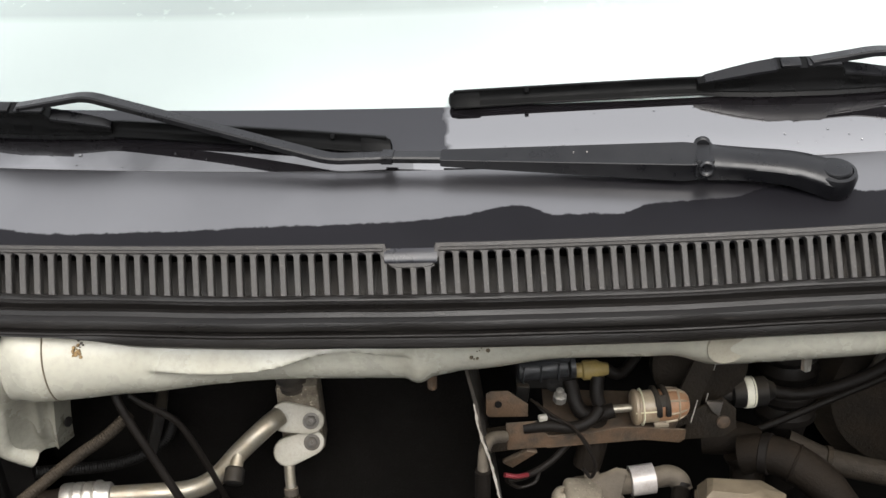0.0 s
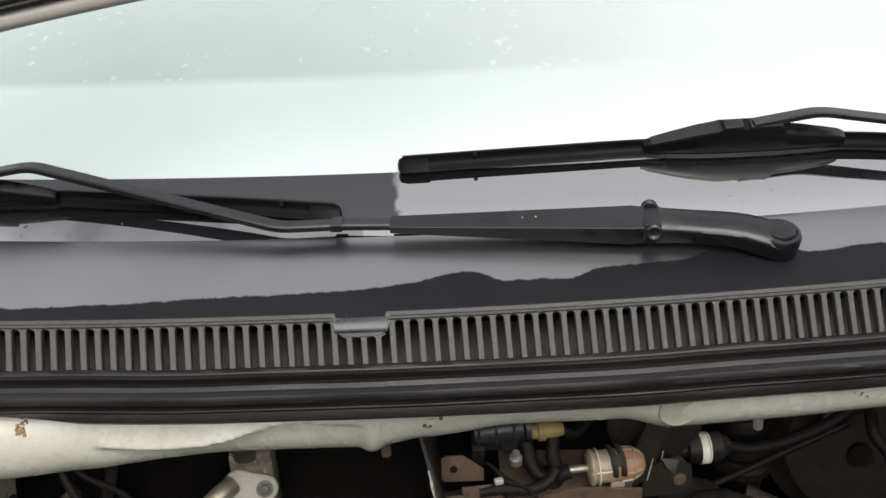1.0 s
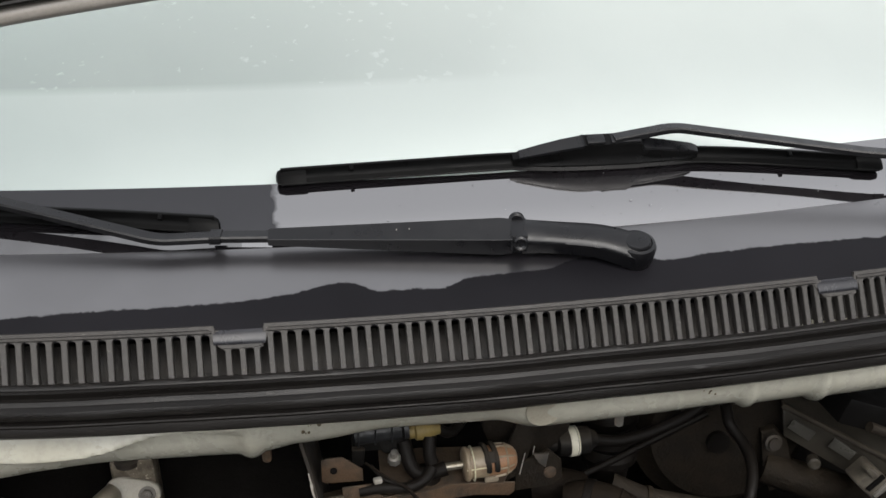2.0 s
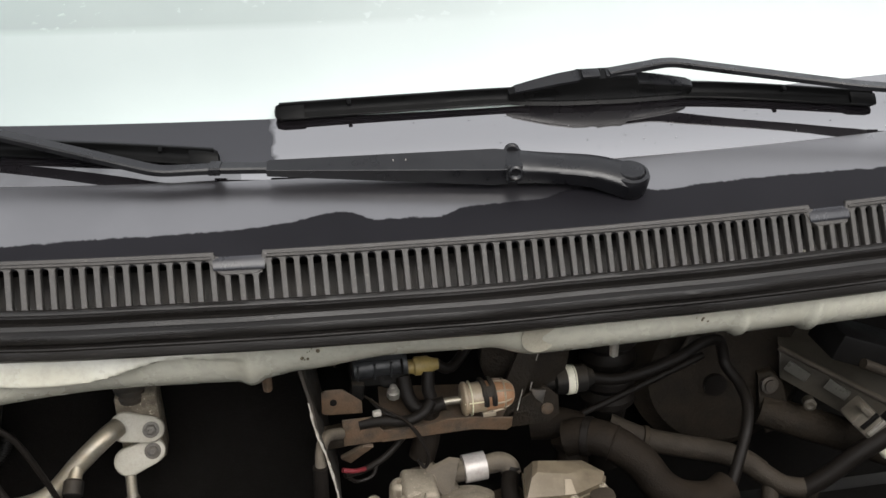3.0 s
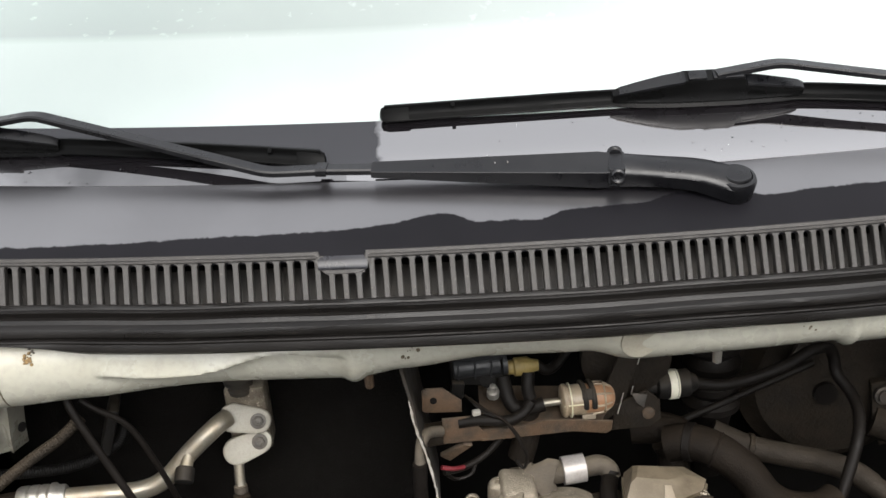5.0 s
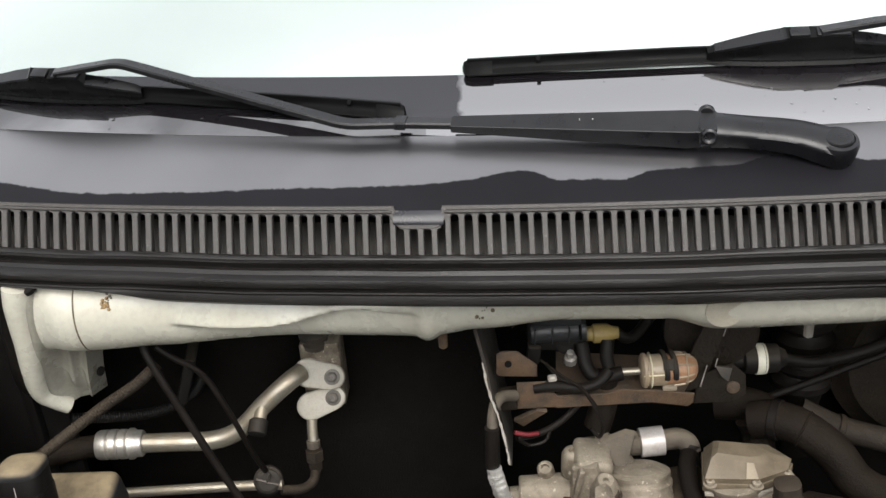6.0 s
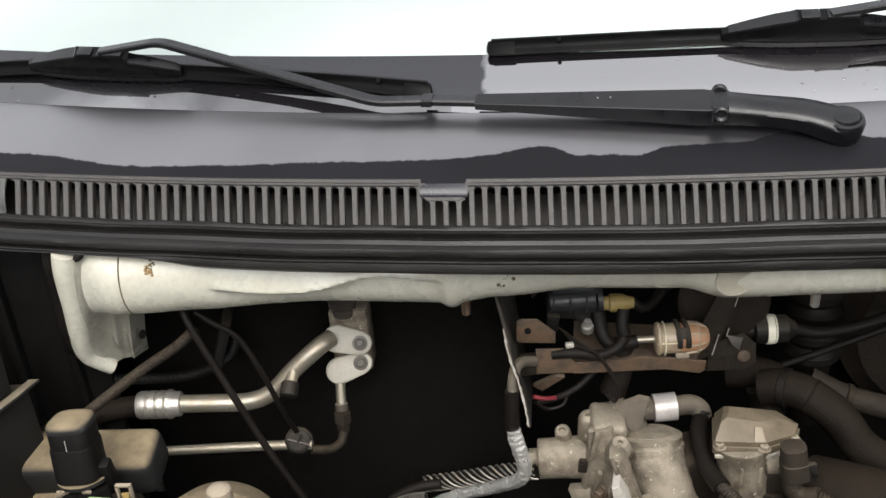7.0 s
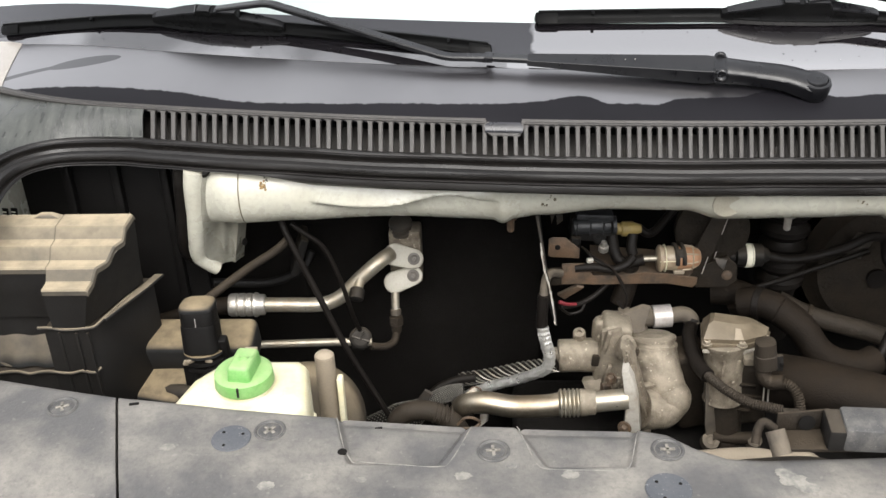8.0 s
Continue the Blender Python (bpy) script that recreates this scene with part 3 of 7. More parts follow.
def cowl_fn(x, v):
    y0, y1 = edge_y(x) - 0.002, seam_y(x) + 0.004
    y = y0 + (y1 - y0) * v
    z = EDGE_Z + (seam_z(x) - EDGE_Z) * v + 0.0012 * math.sin(math.pi * v) - 0.003 * (1 - v) ** 8
    return Vector((x, y, z - 0.0006 * max(0, (v - 0.96) / 0.04)))


part("panel", sheet(cowl_fn, XS, spread(0, 1, 26), 0.004), COWL, cowl)
for lip_a, lip_b in ((-0.688, -0.048), (-0.002, 0.495), (0.536, 1.38)):
    part("edge_lip", tube([cowl_fn(x, 0) + Vector((0, -0.0012, 0.0004)) for x in spread(lip_a, lip_b, 60)], (lambda run: 0.0016 + 0.0034 * max(0.0, 1 - run / 0.17)) if lip_a < -0.5 else 0.0016, 8, 1), GRILLE_PLASTIC, cowl, "thin grey front lip")


# windscreen
windscreen = thing("windscreen", (0.36, 0.9, 1.07), "large greenish windscreen, misted over and spotted with rain drops", "windscreen")
SLOPE = 0.53


def glass_fn(x, d):
    """d metres back from the seam; the pane bows in plan."""
    y = seam_y(x) + d
    dip = 0.0026 * max(0.0, 1 - d / 0.03) ** 2
    return Vector((x, y, seam_z(x) + 0.0015 - dip + SLOPE * d - 0.05 * d * d - 0.03 * max(0, d - 0.1) * (x - 0.36) ** 2))


def frit_depth(x):
    return 0.067


part("ceramic_band", sheet(lambda x, v: glass_fn(x, v * frit_depth(x)), XG, spread(0, 1, 12), 0.004), FRIT, windscreen, "black ceramic edge band, wet and misty in its wiped half")
part("pane", sheet(lambda x, v: glass_fn(x * (1 - 0.13 * v) + 0.36 * 0.13 * v, frit_depth(x) + v * 0.82), XG, spread(0, 1, 30), 0.005), WINDSCREEN, windscreen)

# cabin behind the glass
bm = sheet(lambda u, v: Vector((u, 1.02 + v * 0.42, 1.03 + 0.05 * v)), spread(-0.6, 1.3, 10), spread(0, 1, 6), 0.2)
single("dashboard", bm, DASH, "pale grey dashboard top behind the windscreen", "dashboard")
bm = sheet(lambda u, v: Vector((u, 2.3, 0.6 + v * 0.92)), spread(-0.55, 1.27, 4), spread(0, 1, 4))
single("cabin_wall", bm, SEAT_GREY, "dim grey cabin behind the windscreen", "cabin", kind="structure")
bm = sheet(lambda u, v: Vector((u, 1.84 + v * 0.7, 1.515 + 0.02 * v)), spread(-0.49, 1.21, 4), spread(0, 1, 4), 0.03)
single("roof", bm, CREAM_PAINT, "cream white car roof above the windscreen", "roof", kind="structure")

# bonnet, swung up over the windscreen, seen by its rear edge
bonnet = thing("bonnet", (0.36, 0.80, 1.2), "cream white bonnet swung open above the windscreen, its rear edge showing", "bonnet")


# Cream body paint lowered to grey, the rim's shade being in the colour.
CREAM_SHADED = material("shaded_cream_paint", (0.27, 0.25, 0.225), 0.35, second=(0.21, 0.19, 0.165), amount=0.7, scale=14, bump=0.05, coat=0.3)
BONNET_UNDER = material("bonnet_underside", (0.085, 0.078, 0.070), 0.6, second=(0.12, 0.11, 0.098), amount=0.8, scale=9, bump=0.2)


def bonnet_edge(x):
    return 1.367 - 0.1257 * (x - 0.36) ** 2 - 0.03 * abs((x - 0.36) / 1.0) ** 7


def bonnet_fn(x, v):
    d = 0.92 * v
    return Vector((x * (1 - 0.12 * v) + 0.36 * 0.12 * v, 0.745 - d * 0.36 + 0.04 * math.sin(v * 3), bonnet_edge(x) + d * 0.93))


part("panel", sheet(bonnet_fn, spread(-0.69, 1.41, 60), spread(0, 1, 24), 0.004), BONNET_UNDER, bonnet)
part("rim", tube([bonnet_fn(x, 0) + Vector((0, -0.004, 0.003)) for x in spread(-0.69, 1.41, 50)], 0.007, 14, 2), CREAM_SHADED, bonnet, "rolled rear rim, cream darkened for shade")
part("rubber_strip", tube([bonnet_fn(x, 0.014) + Vector((0, -0.010, 0.0)) for x in spread(-0.68, 1.40, 50)], 0.0022, 8, 2), SEAL_RUBBER, bonnet, "thin black rubber strip along the edge")
part("inner_bead", tube([bonnet_fn(x, 0.024) + Vector((0, -0.008, 0.0)) for x in spread(-0.68, 1.40, 50)], 0.0050, 10, 2), BONNET_UNDER, bonnet)
for sx, bx in ((-0.69, -0.83), (1.41, 1.55)):
    part("hinge_arm", tube([bonnet_fn(sx, 0.02), (bx, 0.79, 1.10), (bx, 0.86, 1.0), (bx, 0.90, 0.95)], 0.009, 10), DARK_STEEL, bonnet)
for x0, x1 in ((-0.55, -0.5), (0.0, 0.06), (0.66, 0.72), (1.22, 1.27)):
    bm = sheet(lambda u, v: bonnet_fn(u, 0.06 + v * 0.88) + Vector((0, -0.02, 0)), spread(x0, x1, 3), spread(0, 1, 12), 0.02)
    part("stiffener", bm, BONNET_UNDER, bonnet)

# grille strip
grille = thing("cowl_grille", (0.2, 0.75, 1.03), "weathered grey plastic air intake grille with a long row of slots", "grille")
FALL_Y, FALL_Z = 0.0225, 0.0390   # from the rear edge forward and down to the front edge
NOTCHES = ((-0.0463, -0.0040), (0.497, 0.5345))


def grille_at(x, v, lift=0.0):
    return Vector((x, edge_y(x) - FALL_Y * v - lift * 0.866, EDGE_Z - FALL_Z * v + lift * 0.5))


def rail(name, x0, x1, v0, v1, n, lift=0.0):
    rings = []
    for x in spread(x0, x1, n):
        a, b = grille_at(x, v0, lift), grille_at(x, v1, lift)
        dn = Vector((0, 0.866, -0.5)) * 0.006
        m1, m2 = a.lerp(b, 0.14), a.lerp(b, 0.86)
        rise = Vector((0, -0.866, 0.5)) * 0.0012
        rings.append([a - rise * 0.4, m1 + rise, m2 + rise, b - rise * 0.4, b + dn, a + dn])
    return part(name, skin(bmesh.new(), rings), GRILLE_PLASTIC, grille)


spans = [(-0.69, NOTCHES[0][0]), (NOTCHES[0][1], NOTCHES[1][0]), (NOTCHES[1][1], 1.38)]
for a, b in spans:
    rail("top_rail", a, b, -0.04, 0.055, max(6, int((b - a) / 0.02)))
def notch_frame(a, b):
    """U-shaped rim of the pocket: sides falling in rounds to a lower rail."""
    line = [(a - 0.0022, 0.02), (a - 0.0014, 0.14), (a + 0.0012, 0.26), (a + 0.0052, 0.335), (a + 0.0105, 0.36)]
    line = line + [(a + b - x, v) for x, v in reversed(line)]
    path = [grille_at(x, v, 0.0002) for x, v in line]
    rings = []
    out = Vector((0, -0.866, 0.5))
    for k, p in enumerate(path):
        t = (path[min(k + 1, len(path) - 1)] - path[max(k - 1, 0)]).normalized()
        s = out.cross(t).normalized()
        rings.append([p + s * c + out * h for c, h in ((-0.0030, -0.006), (-0.0030, 0.0002), (-0.0022, 0.0012), (0.0022, 0.0012), (0.0030, 0.0002), (0.0030, -0.006))])
    part("notch_rim", skin(bmesh.new(), rings), GRILLE_PLASTIC, grille)
    bm = sheet(lambda u, v: grille_at(u, 0.0) + Vector((0, 0.003 - 0.0125 * v, -0.0015 - 0.0085 * v * v)), spread(a - 0.001, b + 0.001, 14), spread(0, 1, 8), 0.002)
    part("notch_plate", bm, WET_GLOSS, grille, "small wet glossy plate sunk in the notch")


for a, b in NOTCHES:
    notch_frame(a, b)
rail("front_rail", -0.475, 1.19, 0.965, 1.14, 80)


def end_plate_fn(u, v):
    """Plain plate beyond the last slot: from the cowl's lip to the seal, which turns forward."""
    front = ((-0.474, 0.8205), (-0.53, 0.8265), (-0.585, 0.8255), (-0.632, 0.793), (-0.650, 0.735), (-0.655, 0.640))
    k = min(4, int(u * 5))
    f = u * 5 - k
    fx, fy = (front[k][i] + (front[k + 1][i] - front[k][i]) * f for i in (0, 1))
    rx = -0.474 - 0.346 * u
    rear, fore = Vector((rx, edge_y(max(rx, -0.70)) - 0.003, EDGE_Z - 0.002 - 0.012 * u * u)), Vector((fx, fy, EDGE_Z - FALL_Z * 1.05 + 0.002))
    return rear.lerp(fore, v) + Vector((0, -0.002, 0.005 + 0.004 * u)) * math.sin(math.pi * v)


part("end_plate", sheet(end_plate_fn, spread(0, 1, 40), spread(0, 1, 14), 0.003), WET_PLATE, grille, "grey end plate, wet and streaked with dust")
rail("end_plate", 1.19, 1.42, 0.10, 1.10, 14, -0.0006).data.materials[0] = WET_PLATE


def rib_mesh(name, length):
    """One slat: narrow in the middle, flared in a round to its neighbours at both ends; unit pitch across."""
    half, w, prof = 0.5, 0.212, []
    flare = 0.0034 / length
    for k in range(7):
        a = math.pi / 2 * k / 6
        prof.append((w + (half - w) * (1 - math.sin(a)), flare * (1 - math.cos(a))))
    prof.insert(0, (half, -0.0030 / length))
    levels = prof + [(p, 1 - v) for p, v in reversed(prof)]
    bm = bmesh.new()
    rows = [[bm.verts.new((sx * p, -v * length, h)) for sx, h in ((-1, -0.007), (-1, 0.0002), (-1, 0.0008), (1, 0.0008), (1, 0.0002), (1, -0.007))] for p, v in levels]
    for row in rows:
        for k, d in ((2, 0.045), (3, -0.045)):
            row[k].co.x += d
    for a, b in zip(rows, rows[1:]):
        for k in range(5):
            bm.faces.new((a[k], a[k + 1], b[k + 1], b[k]))
    bmesh.ops.recalc_face_normals(bm, faces=bm.faces)
    me = bpy.data.meshes.new(name)
    bm.to_mesh(me)
    bm.free()
    me.materials.append(GRILLE_PLASTIC)
    return me


SLANT = math.hypot(FALL_Y, FALL_Z)
RIB, SHORT_RIB = rib_mesh("slat", SLANT * 0.845), rib_mesh("short_slat", SLANT * 0.575)
x = -0.469
while x < 1.18:
    pitch = 0.0113 + 0.0024 * max(0.0, (0.3 - x) / 0.75) ** 1.3
    xm = x + pitch / 2
    short = any(a - 0.001 < xm < b + 0.001 for a, b in NOTCHES)
    ob = new("slat", SHORT_RIB if short else RIB)
    ob.parent = grille
    m = Matrix.Translation(grille_at(xm, 0.40 if short else 0.125) - ORIGIN[grille.name]) @ Euler((math.atan2(FALL_Z, FALL_Y), 0, 0)).to_matrix().to_4x4() @ Matrix.Diagonal((pitch, 1, 1, 1))
    ob.matrix_basis = m
    x += pitch
# trough under the slots
bm = sheet(lambda u, v: Vector((u, edge_y(u) + 0.034 - 0.05 * v, EDGE_Z - 0.030 - 0.038 * v + 0.004 * noise.noise(Vector((u * 40, v * 3, 0))))), spread(-0.66, 1.38, 110), spread(0, 1, 8), 0.003)
single("cowl_trough", bm, material("grimy_trough", (0.011, 0.0095, 0.008), 0.6, second=(0.030, 0.025, 0.020), scale=20, amount=0.9, bump=0.4), "grimy dark grey water trough under the grille slots", "trough", kind="structure")

# rubber seal along the front of the grille, its end turning forward
def seal_line(off_y, z):
    pts = [Vector((-0.632, 0.64, z - 0.014)), Vector((-0.645, 0.735 + off_y * 0.3, z - 0.004)), Vector((-0.632, 0.800 + off_y * 0.5, z)), Vector((-0.585, 0.848 + off_y, z))]
    pts += [Vector((x, edge_y(x) + off_y, z)) for x in spread(-0.50, 1.36, 48)]
    return pts


seal = thing("bonnet_seal", (0.2, 0.7, 1.0), "black ribbed rubber bonnet seal along the grille's front edge", "seal")


def seal_hang(p):
    """The lip hangs full along the middle and is cut short towards the side."""
    return soft(p.x, -0.335, -0.25)


def soft(v, a, b):
    k = min(1, max(0, (v - a) / (b - a)))
    return k * k * (3 - 2 * k)


def upper_ledge(p):
    """Flat ledge with a thin ridge at each side, undercut below."""
    return ((0.004, 0.0055), (0.0008, 0.0070), (-0.0006, 0.0068), (-0.0012, 0.0045), (-0.0022, 0.0034), (-0.0050, 0.0036), (-0.0062, 0.0046), (-0.0074, 0.0044), (-0.0078, 0.0030), (-0.0070, 0.0006), (-0.0066, -0.0030), (0.003, -0.003))


def seal_bulb(p):
    """Round bulb under the ledge with a narrow ridge on its crown."""
    return ((-0.0060, -0.0022), (-0.0092, -0.0030), (-0.0104, -0.0022), (-0.0118, -0.0022), (-0.0126, -0.0036), (-0.0140, -0.0056), (-0.0170, -0.0060), (-0.0200, -0.0074), (-0.0216, -0.0104), (-0.0218, -0.0140), (-0.0200, -0.0172), (-0.0080, -0.0170), (-0.0040, -0.0080))


def seal_lip(p):
    """Hanging lip with a thin edge along its top."""
    h = seal_hang(p)
    return ((-0.0190, -0.0164), (-0.0230, -0.0168), (-0.0262, -0.0158), (-0.0274, -0.0166), (-0.0268, -0.0176 - 0.001 * h), (-0.0282, -0.0182 - 0.004 * h), (-0.0286, -0.0188 - 0.007 * h), (-0.0250, -0.0195 - 0.010 * h), (-0.012, -0.0190 - 0.008 * h), (-0.006, -0.0172))


path = glide(seal_line(-FALL_Y - 0.003, EDGE_Z - FALL_Z - 0.0015), 4)
for name, outline in (("upper_ledge", upper_ledge), ("bulb", seal_bulb), ("hanging_lip", seal_lip)):
    rings = []
    for p, (t, s, u) in zip(path, frames(path)):
        side = Vector((-t.y, t.x, 0)).normalized()
        q = p + Vector((0, 0, 0.0012 * noise.noise(p * 9)))
        rings.append([q + side * (a + 0.0006 * noise.noise(p * 23 + Vector((0, 0, a * 300)))) + Vector((0, 0, c)) for a, c in outline(p)])
    part(name, skin(bmesh.new(), rings), SEAL_RUBBER, seal, smooth=28)

# cream tubular crossmember under the seal
beam = thing("crossmember", (0.0, 0.8, 0.92), "cream white painted tubular crossmember, dented and spotted with rust", "crossmember")


def beam_bottom(x):
    pts = [(-0.36, 0.920), (-0.28, 0.924), (-0.16, 0.925), (-0.026, 0.921), (0.02, 0.928), (0.10, 0.936), (0.19, 0.934), (0.235, 0.921), (0.33, 0.922), (0.40, 0.924), (0.7, 0.930)]
    for (a, p), (b, q) in zip(pts, pts[1:]):
        if x <= b:
            k = min(1, max(0, (x - a) / (b - a)))
            k = k * k * (3 - 2 * k)
            return p + (q - p) * k
    return 0.930


def beam_set(x):
    """How far the tube is set forward, following the cowl's front edge."""
    return 0.034 * soft(x, -0.08, 0.36)


def beam_ring(x, seg=40):
    low, top = beam_bottom(x) - 0.003 + 0.5 * beam_set(x), 1.002
    zc, rz = (low + top) / 2, (top - low) / 2
    yc, ry = 0.803 - beam_set(x), 0.038
    grow = 0.0
    if abs(x + 0.026) < 0.011:
        grow = 0.004 * (1 - (abs(x + 0.026) / 0.011) ** 2)
    for c in (0.43, 0.50):
        grow += 0.0060 * math.exp(-((x - c) / 0.006) ** 2) + 0.0025 * soft(x, c, c + 0.012)
    ring = []
    for k in range(seg):
        a = 2 * math.pi * k / seg
        cy, cz = math.cos(a), math.sin(a)
        y, z = yc + (ry + grow) * cy, zc + (rz + grow) * cz
        if cy < 0.2 and -0.26 < x < -0.03:
            # long dent: below a curving crease the wall falls back
            u = (x + 0.26) / 0.23
            crease = 0.959 - 0.006 * math.sin(math.pi * min(1, u * 1.7)) + 0.009 * math.exp(-((u - 0.72) / 0.16) ** 2)
            span = math.sin(math.pi * u) ** 0.7
            k2 = 1 / (1 + math.exp((z - crease) * 1500))
            y += 0.013 * span * k2 * math.exp(-max(0, crease - z) / 0.05)
            y -= 0.0085 * span * (1 - k2) * math.exp(-max(0, z - crease - 0.004) / 0.016)
        # the wall runs out in a hollow towards the foot
        y += 0.016 * (1 - soft(x, -0.402, -0.362)) * max(0.0, -cy)
        ring.append(Vector((x, y, z)))
    return ring


part("tube", skin(bmesh.new(), [beam_ring(x, 110) for x in spread(-0.408, 0.72, 310)]), CREAM_PAINT, beam, smooth=60)


def tube_ring(x, seg):
    return [Vector((x, 0.803 + 0.0385 * math.cos(a), 0.960 + 0.0425 * math.sin(a))) for a in spread(0, 2 * math.pi * (seg - 1) / seg, seg)]


RIM_LINE = [Vector(p) for p in ((-0.413, 0.786, 0.996), (-0.417, 0.786, 0.974), (-0.422, 0.792, 0.931), (-0.429, 0.800, 0.893), (-0.433, 0.812, 0.8595), (-0.416, 0.825, 0.8355))]
INNER_LINE = [Vector(p) for p in ((-0.352, 0.786, 0.996), (-0.352, 0.774, 0.975), (-0.354, 0.776, 0.940), (-0.364, 0.800, 0.9125), (-0.374, 0.812, 0.8737), (-0.382, 0.825, 0.842))]
RIM_LINE, INNER_LINE = glide(RIM_LINE, 8), glide(INNER_LINE, 8)


def foot_fn(u, v):
    """u across from the outer rim to the inner edge, v down the flange; v counts the lines' points."""
    a, b = RIM_LINE[v], INNER_LINE[v]
    f = v / (len(RIM_LINE) - 1)
    out = Vector((0.25, -0.85, 0.25 - 0.45 * (1 - f)))
    deep = 0.005 + 0.006 * soft(f, 0.30, 0.75)
    hollow = soft(u, 0.34, 0.60) * (1 - soft(u, 0.86, 1.0)) - 0.7 * math.exp(-((u - 0.72) / 0.07) ** 2) * soft(f, 0.42, 0.58) * (1 - soft(f, 0.80, 0.92))
    bead = math.exp(-((u - 0.17) / 0.19) ** 4)
    return a.lerp(b, u) + out * (0.009 * bead - deep * hollow)


rows = list(range(len(RIM_LINE)))
bm = sheet(foot_fn, spread(0, 1, 44), rows)
bmesh.ops.solidify(bm, geom=bm.faces[:], thickness=0.005)
part("flared_foot", bm, CREAM_PAINT, beam, smooth=60)
bm = sheet(lambda u, v: INNER_LINE[v] + Vector((0.004, 0.030, -0.008)) * u + Vector((0, 0, 0.001)), spread(0, 1, 8), rows[24:])
bmesh.ops.solidify(bm, geom=bm.faces[:], thickness=0.004)
part("foot_wall", bm, CREAM_PAINT, beam, smooth=60)
part("rim_bead", tube([RIM_LINE[v] + Vector((0.009, -0.004, 0)) for v in rows[::4]], lambda run: 0.0128 - 0.022 * run, 18, 3), CREAM_PAINT, beam, "thick rolled rim")
part("gasket", tube([RIM_LINE[v] + Vector((-0.012, 0.012, 0)) for v in rows[::4]], 0.009, 10, 2), SEAL_RUBBER, beam, "black rubber gasket behind the flange")
# Solid black discs stand in for the shade inside the holes.
part("bolt_hole", lathe((-0.3655, 0.822, 0.875), (0.9, -0.4, 0), [(0, 0.005), (0.0015, 0.005), (0.0016, 0.001)], 16), DEEP_BLACK, beam)
part("lightening_hole", lathe((-0.388, 0.776, 0.996), (0.1, -0.6, 0.75), [(-0.004, 0.0055), (0.0025, 0.0055), (0.0026, 0.001)], 16, squash=0.5), DEEP_BLACK, beam)
part("weld_seam", tube(tube_ring(-0.349, 24)[7:22], 0.0007, 6, 2), WELD_BROWN, beam, "thin brown weld line round the tube")
for cx, cz, n_spots, mat in ((-0.319, 0.981, 15, RUST_SPOT), (-0.314, 0.986, 5, DARK_STEEL), (0.03, 0.964, 9, WELD_BROWN), (0.385, 0.972, 9, WELD_BROWN)):
    rnd = random.Random(int(cx * 1000))
    for k in range(n_spots):
        tight = 0.45 if cx < 0 else 1.0
        sx, sz, sr = cx + rnd.gauss(0, 0.005) * tight, cz + rnd.gauss(0, 0.006) * tight, rnd.uniform(0.0006, 0.0022)
        ang = math.asin(max(-1, min(1, (sz - 0.963) / 0.041)))
        at = Vector((sx, 0.803 - beam_set(sx) - 0.0385 * math.cos(ang), sz))
        part("rust_spot", lathe(at, (0, -math.cos(ang), math.sin(ang)), [(-0.0030, sr), (0.0002, sr * 0.9), (0.0005, sr * 0.3)], 7, squash=rnd.uniform(0.5, 1.0)), mat, beam)
bm = lathe((0.235, 0.7655 - beam_set(0.235), 0.951 + 0.5 * beam_set(0.235)), (0, -0.97, -0.1), [(-0.003, 0.017), (0.0004, 0.0165), (0.0007, 0.01)], 20)
part("paint_patch", bm, material("bare_primer", (0.27, 0.25, 0.20), 0.5, second=(0.36, 0.33, 0.26), scale=60), beam, "round patch of dull bare primer")
for x in (-0.016, 0.325):
    st = part("stud", lathe((x, 0.822 - beam_set(x), 0.922 + 0.5 * beam_set(x)), (0, 0, -1), [(0, 0.012), (0.006, 0.012), (0.008, 0.009), (0.016, 0.009), (0.018, 0.005), (0.034, 0.0045), (0.036, 0.002)], 8), RUST if x < 0 else BRIGHT_STEEL, beam, "small rusty stud under the tube" if x < 0 else "")

# engine bay walls; DEEP_BLACK puts the depths' shade into their colour
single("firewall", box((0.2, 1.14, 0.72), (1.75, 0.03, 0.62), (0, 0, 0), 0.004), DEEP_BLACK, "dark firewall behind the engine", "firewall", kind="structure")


def pad_fn(u, v):
    return Vector((u, 0.975 + 0.006 * noise.noise(Vector((u * 9, v * 7, 0))) + 0.014 * math.exp(-((u + 0.15) / 0.06) ** 4 - ((v - 0.77) / 0.09) ** 4), v))


bm = sheet(pad_fn, spread(-0.46, 0.032, 60), spread(0.40, 0.95, 50))
bmesh.ops.solidify(bm, geom=bm.faces[:], thickness=-0.012)
single("insulation_mat", bm, INSULATION, "matt black sound insulation mat on the firewall", "insulation mat")
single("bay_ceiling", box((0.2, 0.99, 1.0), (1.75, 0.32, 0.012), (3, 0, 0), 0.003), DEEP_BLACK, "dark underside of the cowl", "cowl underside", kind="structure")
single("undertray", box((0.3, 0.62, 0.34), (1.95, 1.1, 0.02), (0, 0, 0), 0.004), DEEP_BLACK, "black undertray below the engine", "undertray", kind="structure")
for sx, nm in ((-0.70, "inner_wing"), (1.30, "inner_wing")):
    single(nm, box((sx, 0.62, 0.66), (0.03, 1.05, 0.66), (0, 0, 0), 0.006), BLACK_PLASTIC, "dark inner wing wall beside the engine bay", "inner wing", kind="structure")
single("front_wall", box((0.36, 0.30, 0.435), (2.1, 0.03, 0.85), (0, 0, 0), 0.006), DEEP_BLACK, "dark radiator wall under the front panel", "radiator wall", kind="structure")

